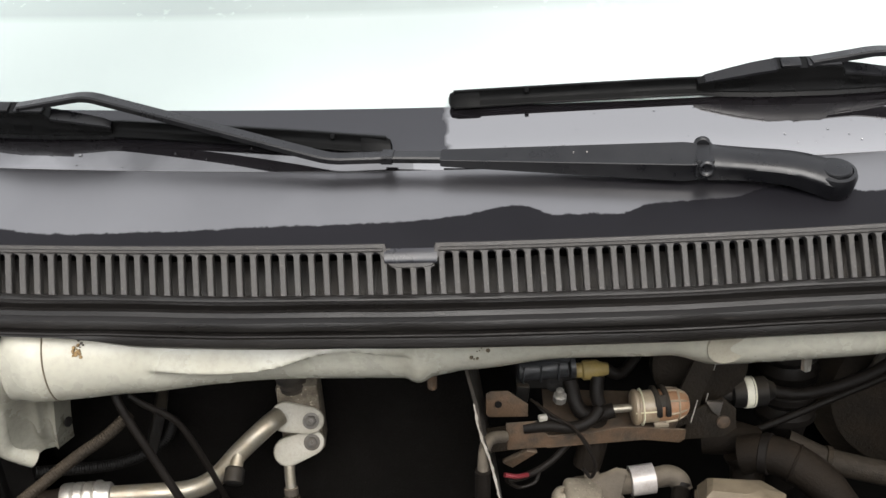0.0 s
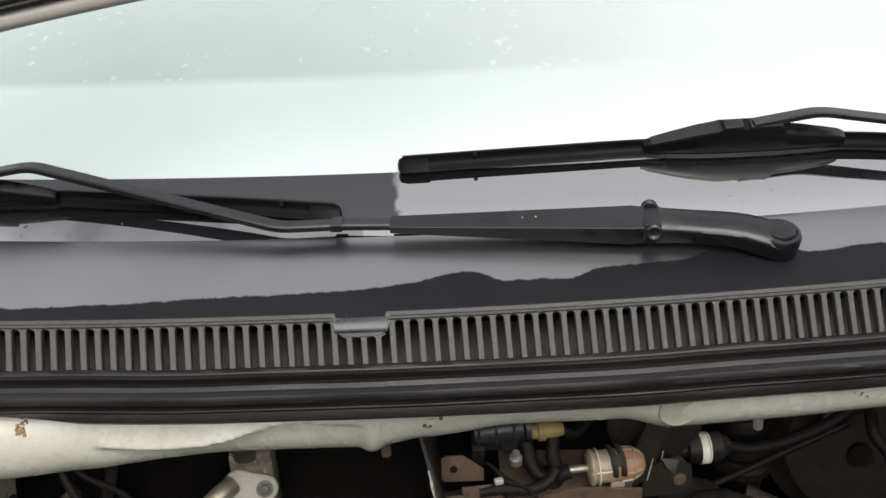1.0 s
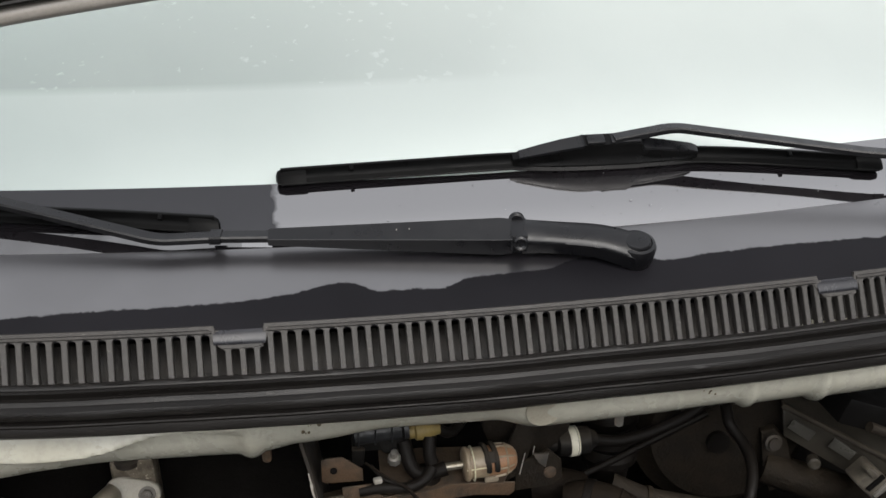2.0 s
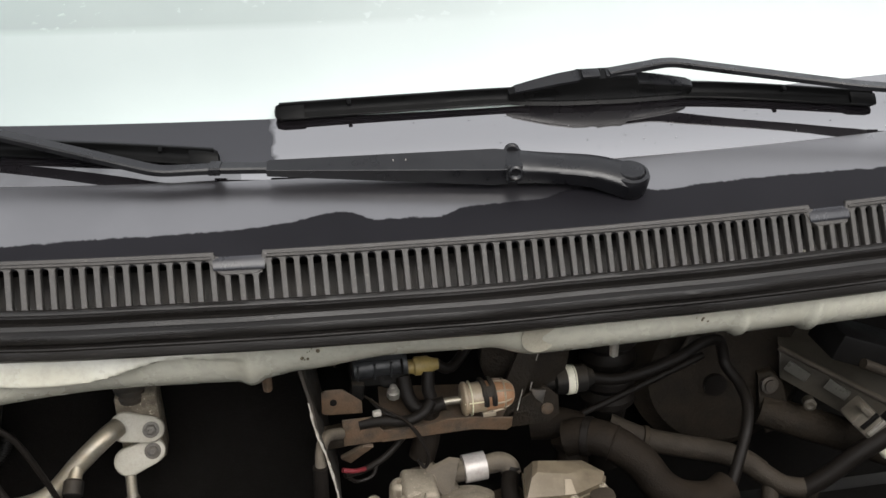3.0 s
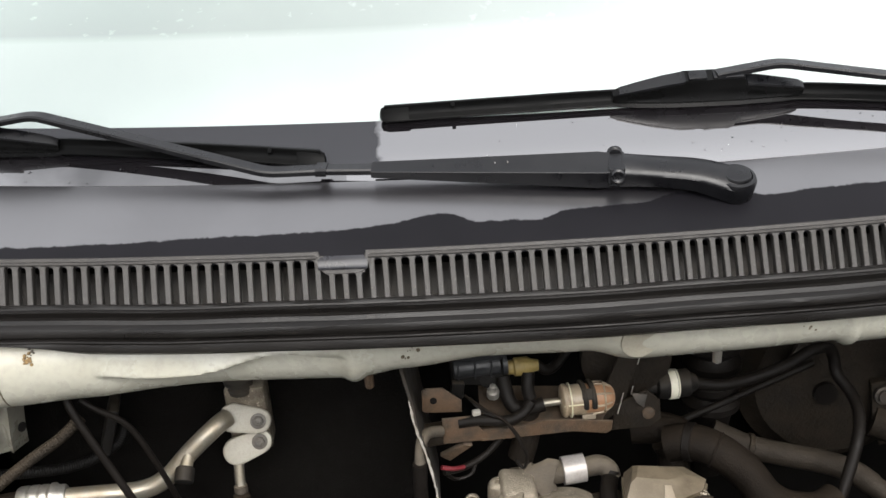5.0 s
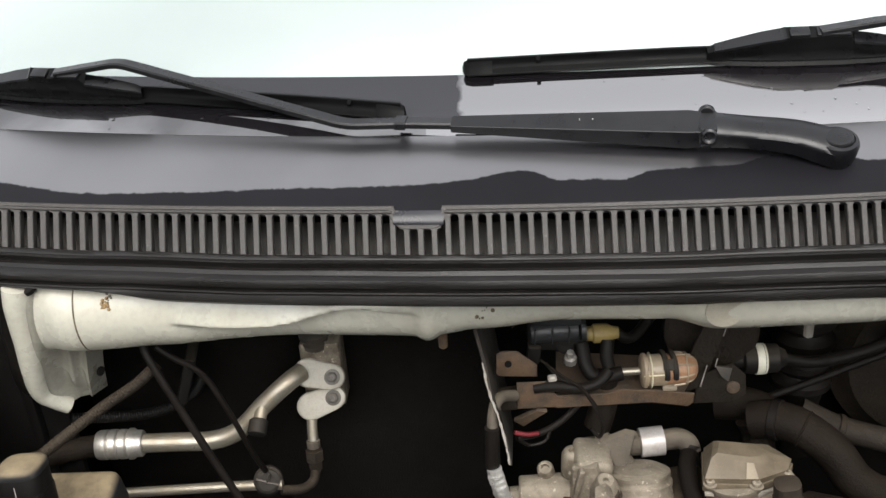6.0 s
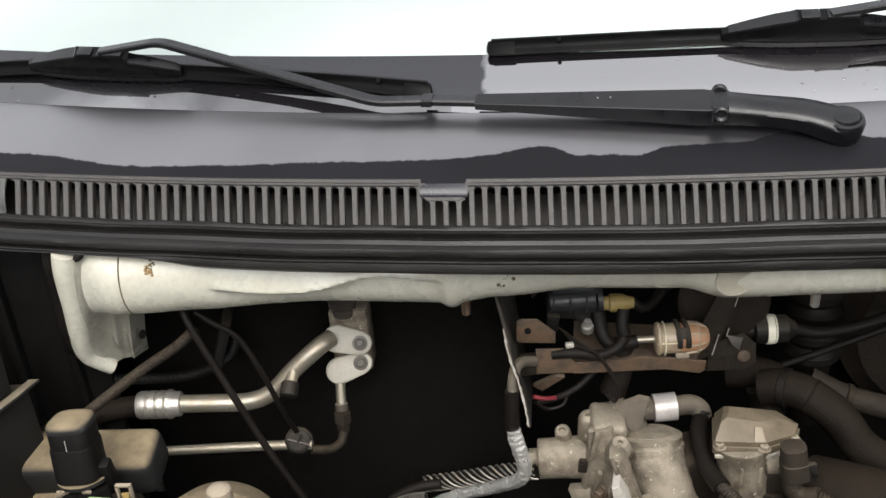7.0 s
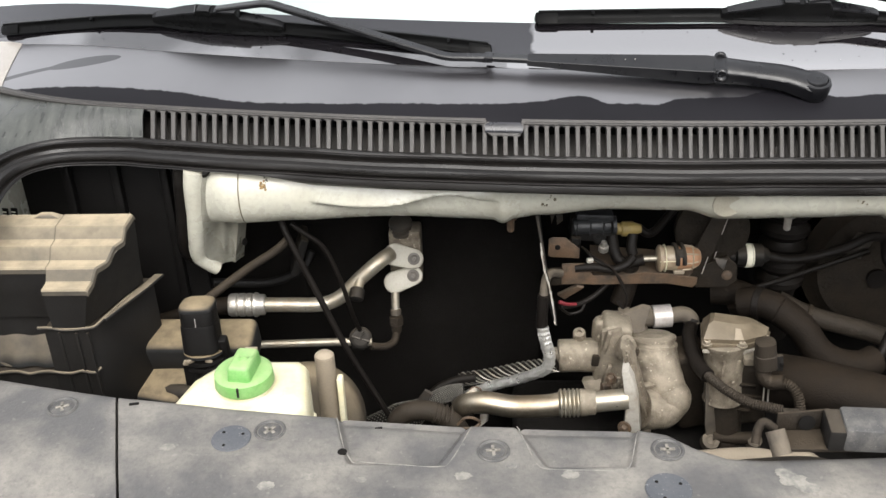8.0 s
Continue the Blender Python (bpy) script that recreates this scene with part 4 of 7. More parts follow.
# plain body sides, pillars and tail that close the car round the bay and the cabin
for sx in (-0.835, 1.555):
    single("body_side", box((sx, 1.38, 0.50), (0.03, 2.36, 1.0), (0, 0, 0), 0.008), CREAM_PAINT, "plain cream white body side", "body side", kind="structure")
single("body_tail", box((0.36, 2.56, 0.75), (2.36, 0.03, 1.5), (0, 0, 0), 0.008), CREAM_PAINT, "plain cream white tail wall", "body tail", kind="structure")
for sx, tx in ((-0.815, -0.46), (1.535, 1.18)):
    out = 0.02 if tx > sx else -0.02
    single("cabin_side", plate([(sx, 1.04, 1.0), (sx, 2.545, 1.0), (tx, 2.545, 1.512), (tx, 1.86, 1.512)], (out, 0, 0), 0.002), CREAM_PAINT, "plain cream white cabin side below the roof", "cabin side", kind="structure")
    single("roof_pillar", tube([(sx, 1.02, 1.00), (sx * 0.6 + tx * 0.4, 1.35, 1.26), (tx, 1.86, 1.51)], 0.028, 14), CREAM_PAINT, "cream white roof pillar beside the windscreen", "roof pillar", kind="structure")

# ---- wipers ----
GLASS_UP = Vector((0, -0.47, 0.88))
GLASS_FWD = Vector((0, -0.88, -0.47))


def on_glass(x, d, lift=0.0):
    return glass_fn(x, d) + GLASS_UP * lift


def legs(knots, cut=0.012):
    """Straight legs with short rounded bends."""
    knots = [Vector(k) for k in knots]
    out = [knots[0]]
    for a, b, c in zip(knots, knots[1:], knots[2:]):
        p, q = b.lerp(a, min(0.45, cut / (b - a).length)), b.lerp(c, min(0.45, cut / (c - b).length))
        out += [(p * (1 - f) ** 2 + b * 2 * f * (1 - f) + q * f * f) for f in (0, 0.25, 0.5, 0.75, 1)]
    return out + [knots[-1]]


def section(path, outline):
    """Rings of an outline(f) of (side, up) points carried along a path; side points to the car's front."""
    rings = []
    for k, p in enumerate(path):
        t = (path[min(k + 1, len(path) - 1)] - path[max(k - 1, 0)]).normalized()
        if t.x < 0:
            t = -t
        s = t.cross(Z_UP).normalized()
        u = s.cross(t)
        rings.append([p + s * a + u * c for a, c in outline(k / (len(path) - 1))])
    return rings


# Shaded copy of the wiper black: duller, so the housing's front stays dark.
HOUSING_SHADED = material("housing_shaded_black", (0.003, 0.003, 0.003), 0.3, second=(0.004, 0.004, 0.004), bump=0.02, specular=0.12)


def wiper(base, contact, clip_x, arm, hinge, nut, label):
    """contact: (x, depth) of the lip's line on the glass; arm: knots from the clip to the channel."""
    w = thing("windscreen_wiper", base, label, "wiper", "windscreen wipers")
    path = glide([on_glass(x, d) for x, d in contact], 14)
    up, fwd = GLASS_UP, GLASS_FWD

    def strip(outline):
        return skin(bmesh.new(), [[p + up * a + fwd * c for a, c in outline] for p in path])

    part("rubber_lip", strip(((0.0003, 0.0030), (0.0003, -0.0030), (0.0040, -0.0042), (0.0050, -0.0042), (0.0050, 0.0052), (0.0040, 0.0056), (0.0018, 0.0046))), WIPER_RUBBER, w, smooth=30)
    part("steel_spine", strip(((0.0048, 0.0066), (0.0048, -0.0058), (0.0062, -0.0058), (0.0062, 0.0066))), BLADE_BLACK, w, smooth=30)
    part("spoiler", strip(((0.0060, 0.0074), (0.0074, 0.0078), (0.0080, 0.0066), (0.0086, 0.0036), (0.0100, 0.0012), (0.0124, -0.0012), (0.0150, -0.0028), (0.0158, -0.0034), (0.0160, -0.0046), (0.0150, -0.0070), (0.0120, -0.0072), (0.0060, -0.0066))), BLADE_BLACK, w, smooth=20)
    for end, nxt in ((path[0], path[2]), (path[-1], path[-3])):
        d = (nxt - end).normalized()
        rings = []
        for k, f in ((-0.005, 0.3), (-0.0035, 0.75), (0.003, 1.0), (0.021, 1.05), (0.024, 1.0)):
            c = end + d * k + up * 0.0068
            rings.append([c + up * (0.0078 * f * x2) + fwd * (0.0080 * f * y2) for x2, y2 in ((-0.65, 0.5), (-0.2, 0.95), (0.25, 1.0), (0.75, 0.3), (1.05, -0.5), (0.9, -0.95), (0.0, -0.95), (-0.65, -0.5))])
        part("end_cap", skin(bmesh.new(), rings), BLADE_BLACK, w)
    for f in (0.13, 0.88):
        p = path[int(f * (len(path) - 1))]
        part("retainer", box(p + up * 0.0155, (0.004, 0.006, 0.003), (28, 0, 0), 0.0008), BLADE_BLACK, w)
    # clip housing over the middle of the blade
    i = min(range(len(path)), key=lambda q: abs(path[q].x - clip_x))
    along = (path[min(i + 2, len(path) - 1)] - path[max(i - 2, 0)]).normalized()
    if along.x < 0:
        along = -along
    c0 = path[i]
    rings, crest = [], []
    for d, h, wide, rim in ((-0.096, 0.0150, 0.0070, 0.0010), (-0.090, 0.0172, 0.0092, 0.0020), (-0.070, 0.0230, 0.0118, 0.0030), (-0.048, 0.0290, 0.0138, 0.0036), (-0.030, 0.0325, 0.0146, 0.0038), (-0.028, 0.0340, 0.0146, 0.0040), (0.018, 0.0348, 0.0146, 0.0040), (0.030, 0.0335, 0.0144, 0.0040), (0.0335, 0.0270, 0.0138, 0.0036), (0.050, 0.0245, 0.0128, 0.0034), (0.072, 0.0205, 0.0112, 0.0030), (0.086, 0.0178, 0.0094, 0.0026), (0.092, 0.0150, 0.0074, 0.0012)):
        c, wd = c0 + along * d, wide * 0.76
        rings.append([c + fwd * p + up * q for p, q in (
            (wd * 0.92, 0.0020), (wd, 0.0085), (wd * 0.92, 0.0096), (wd * 0.94, h * 0.55), (wd * 0.80, h - rim), (wd * 0.62, h), (-wd * 0.62, h + 0.0012), (-wd * 0.9, h - 0.004), (-wd, 0.0020))])
        crest.append([c + fwd * p + up * q for p, q in ((wd * 0.72, h - rim * 0.35), (wd * 0.66, h + 0.0009), (-wd * 0.60, h + 0.0022), (-wd * 0.70, h + 0.0005))])
    housing = part("clip_housing", skin(bmesh.new(), rings), HOUSING_SHADED, w, smooth=24)
    # Glossier strips on top carry the sky sheen of the same plastic.
    part("crest", skin(bmesh.new(), crest[1:6]), WIPER_BLACK, housing, smooth=24)
    part("crest", skin(bmesh.new(), crest[8:]), WIPER_BLACK, housing, smooth=24)
    yaw = math.degrees(math.atan2(along.y, along.x))
    for d, sx in ((-0.016, 0.018), (0.014, 0.030)):
        part("clip_button", box(c0 + up * 0.0352 + along * d, (sx, 0.012, 0.003), (28, 0, yaw), 0.0010), WIPER_BLACK, housing)
    for lift, drop in ((0.0150, 90.0), (0.0190, 150.0)):
        part("side_ridge", tube([c0 + along * d + fwd * (0.0098 - 0.0009 * lift / 0.015 - 0.35 * d * d) + up * (lift - drop * d * d * 0.02) for d in spread(-0.060, 0.062, 13)], 0.0006, 6, 2), WIPER_BLACK, housing)
    part("side_boss", lathe(c0 + along * 0.004 + fwd * 0.0080 + up * 0.0245, fwd, [(-0.002, 0.0032), (0.0004, 0.0030), (0.0010, 0.0020), (0.0006, 0.0008)], 14), WIPER_BLACK, housing)
    # flat strip arm
    ap = legs([c0 + up * 0.036 + along * 0.002] + list(arm))
    part("arm_strip", skin(bmesh.new(), section(ap, lambda f: ((0.0060, -0.0042), (0.0060, -0.0002), (0.0048, 0.0014), (-0.0055, 0.0030), (-0.0062, 0.0022), (-0.0062, -0.0030)))), WIPER_BLACK, w, smooth=24)
    # channel that grows towards the hinge: sloping top, upright front wall
    a, b = ap[-1], Vector(hinge)
    reach = (0.165, 0.172, 0.20, 0.35, 0.55, 0.75, 0.96, 1.0)
    cp = [a.lerp(b, f) for f in reach]

    def channel(f):
        q = reach[round(f * 7)]
        g = 0.28 + 0.72 * min(1.0, (q - 0.165) / 0.79)
        if f < 0.01 or f > 0.99:
            g *= 0.9
        hw, hh = 0.0062 + 0.0078 * g, 0.0036 + 0.0162 * g
        return ((hw * 0.78, -hh * 0.85), (hw * 1.0, -hh * 0.09), (hw * 1.012, -hh * 0.05), (hw * 0.985, hh * 0.0), (-hw * 0.55, hh * 0.62), (-hw * 0.9, hh * 0.5), (-hw, -hh * 0.5), (-hw * 0.8, -hh * 0.5), (-hw * 0.75, hh * 0.3), (hw * 0.75, -hh * 0.15), (hw * 0.62, -hh * 0.85))

    part("arm_channel", skin(bmesh.new(), section(cp, channel)), WIPER_BLACK, w, smooth=28)
    for f in (0.61, 0.64):
        p = a.lerp(b, f) + Vector((0, -0.004, 0.0065))
        part("paint_chip", lathe(p + Vector((0.002 * math.sin(f * 90), 0.002 * math.cos(f * 70), 0)), (0, -0.35, 0.94), [(-0.001, 0.0006), (0.0005, 0.0005), (0.0006, 0.0002)], 6), GREY_LABEL, w)
    part("arm_tongue", skin(bmesh.new(), section([a.lerp(b, f) for f in (-0.01, 0.1, 0.2)], lambda f: ((0.0060, -0.0042), (0.0060, -0.0002), (0.0048, 0.0014), (-0.0055, 0.0030), (-0.0062, 0.0022), (-0.0062, -0.0030)))), WIPER_BLACK, w, smooth=24)
    part("joint_sleeve", skin(bmesh.new(), section([a.lerp(b, f) for f in (-0.035, 0.004)], lambda f: ((0.0078, -0.005), (0.0078, 0.0005), (0.006, 0.0022), (-0.0065, 0.0042), (-0.0078, 0.003), (-0.0078, -0.0042)))), WIPER_BLACK, w, smooth=24)
    # hinge
    h, nt = Vector(hinge), Vector(nut)
    t = (b - a).normalized()
    s = t.cross(Z_UP).normalized()
    u = s.cross(t)
    rings = []
    for k in (-0.0075, -0.006, 0.006, 0.0075):
        f = 0.92 if abs(k) > 0.007 else 1.0
        c = h + t * (k + 0.006) - u * 0.001
        rings.append([c + s * (0.0140 * f * x2) + u * (0.0125 * f * y2) for x2, y2 in ((1, -0.9), (1.05, -0.2), (0.9, 0.3), (-0.3, 0.85), (-0.8, 0.95), (-1, 0.6), (-1, -0.6), (0, -0.9))])
    part("hinge_block", skin(bmesh.new(), rings), WIPER_BLACK, w, smooth=35)
    part("hinge_pin", lathe(h + s * 0.015 + t * 0.007 - u * 0.003, s, [(-0.002, 0.0068), (0.002, 0.0068), (0.0032, 0.0052), (0.0018, 0.0035), (0.0018, 0.001)], 18), WIPER_BLACK, w)
    # far end of the pin with its ear, standing above the block
    part("hinge_ear", lathe(h - s * 0.011 + t * 0.005 + u * 0.0085, s, [(-0.003, 0.0015), (-0.003, 0.0062), (-0.0015, 0.0075), (0.0025, 0.0075), (0.004, 0.006)], 18), WIPER_BLACK, w)
    # head running down to the pivot
    hp = glide([h + t * 0.010, h.lerp(nt, 0.35) + Vector((0, 0.003, 0.0005)), h.lerp(nt, 0.7) + Vector((0, 0.003, 0.0)), nt + Vector((0, 0, -0.006))], 7)

    def head(f):
        hw = 0.0138 + 0.0024 * f * f
        hh = 0.0145 - 0.0015 * math.sin(math.pi * min(1, f * 1.2))
        return ((hw * 0.74, -hh * 1.1), (hw * 0.98, -hh * 0.34), (hw * 1.02, -hh * 0.22), (hw * 0.96, -hh * 0.06), (hw * 0.78, hh * 0.16), (hw * 0.4, hh * 0.42), (-hw * 0.5, hh * 0.75), (-hw * 0.9, hh * 0.6), (-hw, 0), (-hw * 0.8, -hh * 0.9))

    part("arm_head", skin(bmesh.new(), section(hp, head)), WIPER_BLACK, w, smooth=42)
    up2 = Vector((0, -0.30, 0.95)).normalized()
    part("pivot_boss", lathe(nt, up2, [(-0.045, 0.010), (-0.032, 0.011), (-0.028, 0.0145), (-0.012, 0.0178), (-0.004, 0.0184), (0.0, 0.0168), (0.0008, 0.0140), (-0.001, 0.0134)], 36), WIPER_BLACK, w)
    part("nut_cap", lathe(nt, up2, [(-0.003, 0.0128), (0.0018, 0.0128), (0.0034, 0.0116), (0.0040, 0.006), (0.0040, 0.0005)], 36), WIPER_BLACK, w, "round black nut cap")
    return w


wiper((0.338, 0.80, 1.05), [(-0.043, 0.0175), (-0.12, 0.025), (-0.20, 0.031), (-0.34, 0.0375), (-0.51, 0.0355), (-0.72, 0.016)], -0.392,
      [(-0.328, 0.951, 1.156), (-0.094, 0.873, 1.1055), (-0.038, 0.868, 1.1055)],
      (0.2253, 0.8275, 1.1011), (0.3356, 0.7992, 1.0940), "black windscreen wiper with flat blade, parked across the cowl")
wiper((1.0, 0.84, 1.05), [(0.021, 0.067), (0.153, 0.071), (0.258, 0.0715), (0.437, 0.063), (0.622, 0.031)], 0.346,
      [(0.408, 0.907, 1.165), (0.592, 0.865, 1.139), (0.645, 0.856, 1.1335)],
      (0.93, 0.84, 1.12), (1.03, 0.83, 1.115), "black windscreen wiper with flat blade, parked on the wet glass")

# rain drops standing on the wet ceramic band and the glass above it
WATER = bpy.data.materials.new("rain_water")
WATER.use_nodes = True
water = WATER.node_tree.nodes["Principled BSDF"]
water.inputs["Roughness"].default_value, water.inputs["IOR"].default_value, water.inputs["Transmission Weight"].default_value = 0.02, 1.33, 1.0
rnd = random.Random(21)
bm = bmesh.new()
for k in range(90):
    x = rnd.uniform(0.06, 0.78) if k % 4 else rnd.uniform(-0.6, -0.08)
    d = rnd.uniform(0.004, 0.058) if x > 0 else rnd.uniform(0.002, 0.024)
    r = rnd.uniform(0.0004, 0.0013) * (1 if k % 6 else 1.6)
    lathe(on_glass(x, d, -0.0001), GLASS_UP, [(0, r), (r * 0.22, r * 0.88), (r * 0.4, r * 0.5), (r * 0.45, r * 0.05)], 10, bm)
single("rain_drops", bm, WATER, "clear rain drops standing on the wet black glass edge", "rain drops", kind="stuff")

# ---- front panel over the radiator ----
SLAM_Z = 0.90


def slam_rear(x):
    pts = [(-0.70, 0.525), (-0.545, 0.492), (-0.415, 0.463), (-0.30, 0.445), (-0.193, 0.432), (-0.064, 0.419), (0.093, 0.413), (0.118, 0.406), (0.14, 0.387), (0.167, 0.373), (0.20, 0.371), (0.305, 0.376), (0.6, 0.39), (1.3, 0.45)]
    for (a, p), (b, q) in zip(pts, pts[1:]):
        if x <= b:
            return p + (q - p) * max(0, (x - a) / (b - a))
    return pts[-1][1]


def pocket(x, y, x0, x1, lean0, lean1, y_front):
    """Depth share of a recess open to the rear, its sides leaning."""
    yr = slam_rear(x)
    back = yr - y
    xa, xb = x0 + lean0 * back, x1 - lean1 * back
    return soft(x, xa, xa + 0.009) * (1 - soft(x, xb - 0.009, xb)) * soft(y, y_front, y_front + 0.006)


def slam_z(x, y):
    z = SLAM_Z
    z -= 0.009 * pocket(x, y, -0.193, -0.060, 0.28, 0.45, 0.361)
    z -= 0.009 * pocket(x, y, -0.022, 0.096, 0.45, 0.2, 0.358)
    roll = max(0.0, slam_rear(x) - y)
    z -= 0.004 * math.exp(-roll / 0.004)
    fold = 0.372 + 0.12 * (-0.49 - x) if x < -0.2 else 0.335
    z -= 0.10 * max(0, (fold - y) - 0.0) * soft(fold - y, -0.005, 0.012) if x < -0.2 else 0.06 * max(0, 0.31 - y)
    z += 0.0012 * noise.noise(Vector((x * 6, y * 9, 0.3)))
    return z


def slam_sheet(x0, x1, nx, name, label):
    def fn(x, v):
        sunk = max(pocket(x, slam_rear(x) - 0.004, -0.193, -0.060, 0.28, 0.45, 0.361), pocket(x, slam_rear(x) - 0.004, -0.022, 0.096, 0.45, 0.2, 0.358))
        y = slam_rear(x) - v * v * 0.06 - v * 0.13 + 0.009 * sunk * max(0.0, 1 - 6 * v)
        x += 0.33 * (slam_rear(x) - y) * math.exp(-abs(x + 0.414) / 0.12)
        return Vector((x, y, slam_z(x, y)))
    t = thing(name, ((x0 + x1) / 2, 0.36, 0.87), label, "front panel", "front panels")
    part("panel", sheet(fn, spread(x0, x1, nx), spread(0, 1, 110), 0.02), PANEL_PLASTIC, t, smooth=50)
    return t


slam_main = slam_sheet(-0.4125, 1.20, 800, "front_panel", "faded grey plastic panel over the radiator, dusty, with two recesses")
slam_side = slam_sheet(-0.72, -0.4155, 90, "front_panel", "faded grey plastic end panel with a pale stain")
# bumper below the panels
bm = sheet(lambda u, v: Vector((u, 0.262 - 0.10 * math.sin(v * 1.5) + 0.12 * ((u - 0.3) / 1.0) ** 2, 0.88 - 0.42 * v)), spread(-0.75, 1.35, 40), spread(0, 1, 14), 0.01)
single("bumper", bm, PANEL_PLASTIC, "plain grey front bumper below the radiator panel", "bumper", kind="structure")


SLOT_GRIME = material("pale_slot_dust", (0.19, 0.175, 0.15), 0.8, second=(0.06, 0.055, 0.048), amount=0.9, scale=220)


def screw_clip(x, y, r=0.0135, spin=0.0):
    """A round plastic clip with a raised rim and a crossed slot."""
    z = slam_z(x, y)
    t = thing("panel_clip", (x, y, z - 0.002), "dusty grey plastic screw clip set in the front panel", "clip", "front panel clips")
    part("rim", lathe((x, y, z - 0.002), (0, 0, 1), [(0, r * 1.12), (0.0028, r * 1.1), (0.0036, r * 0.98), (0.0030, r * 0.9), (0.0018, r * 0.86)], 28), CLIP_GREY, t)
    part("screw_head", lathe((x, y, z - 0.002), (0, 0, 1), [(0, r * 0.80), (0.0022, r * 0.80), (0.0030, r * 0.66), (0.0026, r * 0.2)], 24), CLIP_GREY, t, "grimy screw head")
    for k in range(2):
        part("slot", box((x, y, z + 0.0009), (r * 0.95, r * 0.22, 0.0016), (0, 0, spin + 90 * k), 0.0003), SLOT_GRIME, t)


for x, y, sp in ((-0.462, 0.444, 20), (-0.25, 0.408, 50), (-0.041, 0.38, 5), (0.115, 0.381, 0)):
    screw_clip(x, y, 0.0138, sp)
for x, y, r in ((-0.284, 0.396, 0.0185), (0.108, 0.330, 0.020)):
    z = slam_z(x, y)
    t = thing("panel_plug", (x, y, z - 0.002), "flat dark grey round plug in the front panel", "plug", "front panel plugs")
    part("disc", lathe((x, y, z - 0.002), (0, 0, 1), [(0, r), (0.0026, r), (0.0034, r * 0.96), (0.0032, r * 0.5)], 36), material("bluish_grey_plastic", (0.05, 0.054, 0.062), 0.6, second=(0.085, 0.086, 0.09), scale=40, speck=0.3, dust_colour=(0.3, 0.3, 0.3)), t)
    for a in (0.5, 2.4, 4.3):
        part("pin_hole", lathe((x + r * 0.62 * math.cos(a), y + r * 0.62 * math.sin(a), z + 0.0005), (0, 0, 1), [(0, 0.0016), (0.001, 0.0016), (0.0011, 0.0002)], 10), DEEP_BLACK, t)
def stain(x, y, r, seed, parent):
    """A thin dried splash of uneven outline on the panel."""
    pts = []
    for k in range(40):
        a = 2 * math.pi * k / 40
        q = r * (1 + 0.35 * noise.noise(Vector((math.cos(a) * 2, math.sin(a) * 2, seed))) + 0.15 * noise.noise(Vector((math.cos(a) * 7, math.sin(a) * 7, seed))))
        px_, py_ = x + q * 1.25 * math.cos(a), y + q * 0.8 * math.sin(a)
        pts.append(Vector((px_, py_, slam_z(px_, py_) + 0.0003)))
    part("dried_splash", plate(pts, (0, 0, -0.0012), 0.0), SPLASH, parent, "pale dried splash")


SPLASH = material("dried_splash", (0.185, 0.175, 0.155), 0.85, second=(0.10, 0.098, 0.092), amount=1.0, scale=90)
stain(-0.575, 0.455, 0.026, 2.0, slam_side)
for x, y, r, seed in ((0.215, 0.343, 0.0100, 3.3), (0.210, 0.352, 0.0060, 5.0), (0.226, 0.333, 0.0080, 6.7), (-0.068, 0.347, 0.0060, 8.4), (-0.025, 0.360, 0.0040, 10.1), (0.026, 0.349, 0.0060, 11.8), (-0.205, 0.345, 0.0050, 13.5), (-0.240, 0.334, 0.0060, 15.2), (-0.340, 0.384, 0.0060, 16.9), (-0.157, 0.341, 0.0040, 18.6)):
    stain(x, y, r, seed, slam_main)
for border in (((-0.1898, 0.4300), (-0.1825, 0.402), (-0.1748, 0.3784), (-0.1631, 0.3662), (-0.1282, 0.3618), (-0.0902, 0.359), (-0.0789, 0.3672), (-0.0609, 0.4150)),
               ((-0.0186, 0.4160), (-0.0097, 0.3864), (-0.0026, 0.3637), (0.008, 0.3564), (0.0415, 0.355), (0.0711, 0.3551), (0.0801, 0.3639), (0.0923, 0.4100))):
    part("worn_edge", tube([Vector((p.x, p.y, max(slam_z(p.x + a, p.y + b) for a, b in ((0.004, 0), (-0.004, 0), (0, -0.004))) - 0.0002)) for p in glide([Vector((x, y, 0)) for x, y in border], 8)], lambda run: 0.0005 + 0.0002 * math.sin(run * 230), 6, 1), SPLASH, slam_main, "pale worn edge of the recess")
part("drain_hole", lathe((-0.178, 0.378, slam_z(-0.178, 0.378) - 0.001), (0, 0, 1), [(0, 0.0045), (0.0014, 0.0045), (0.0016, 0.001)], 14), DEEP_BLACK, slam_main)
for x, y, s in ((-0.392, 0.448, 0.004), (-0.15, 0.425, 0.003)):
    part("clip_hole", box((x, y, slam_z(x, y)), (s * 2.4, s, 0.0014), (0, 0, 10), 0.0006), DEEP_BLACK, slam_main)

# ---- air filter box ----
# Real dust on the treads; its thinning on risers also paints their shading.
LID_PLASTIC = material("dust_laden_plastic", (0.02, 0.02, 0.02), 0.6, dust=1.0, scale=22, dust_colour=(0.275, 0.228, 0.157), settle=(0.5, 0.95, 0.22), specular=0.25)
airbox = thing("air_filter_box", (-0.6, 0.68, 0.6), "black plastic air filter box, its stepped lid thick with tan dust", "air filter box")


def side_x(y):
    """Side edge of the lid, facing the engine."""
    return -0.502 + 0.029 * soft(y, 0.645, 0.705) + 0.03 * max(0, y - 0.705)


TREADS = ((0.636, 0.651, 0.916), (0.660, 0.674, 0.931), (0.684, 0.698, 0.946), (0.708, 0.735, 0.960))


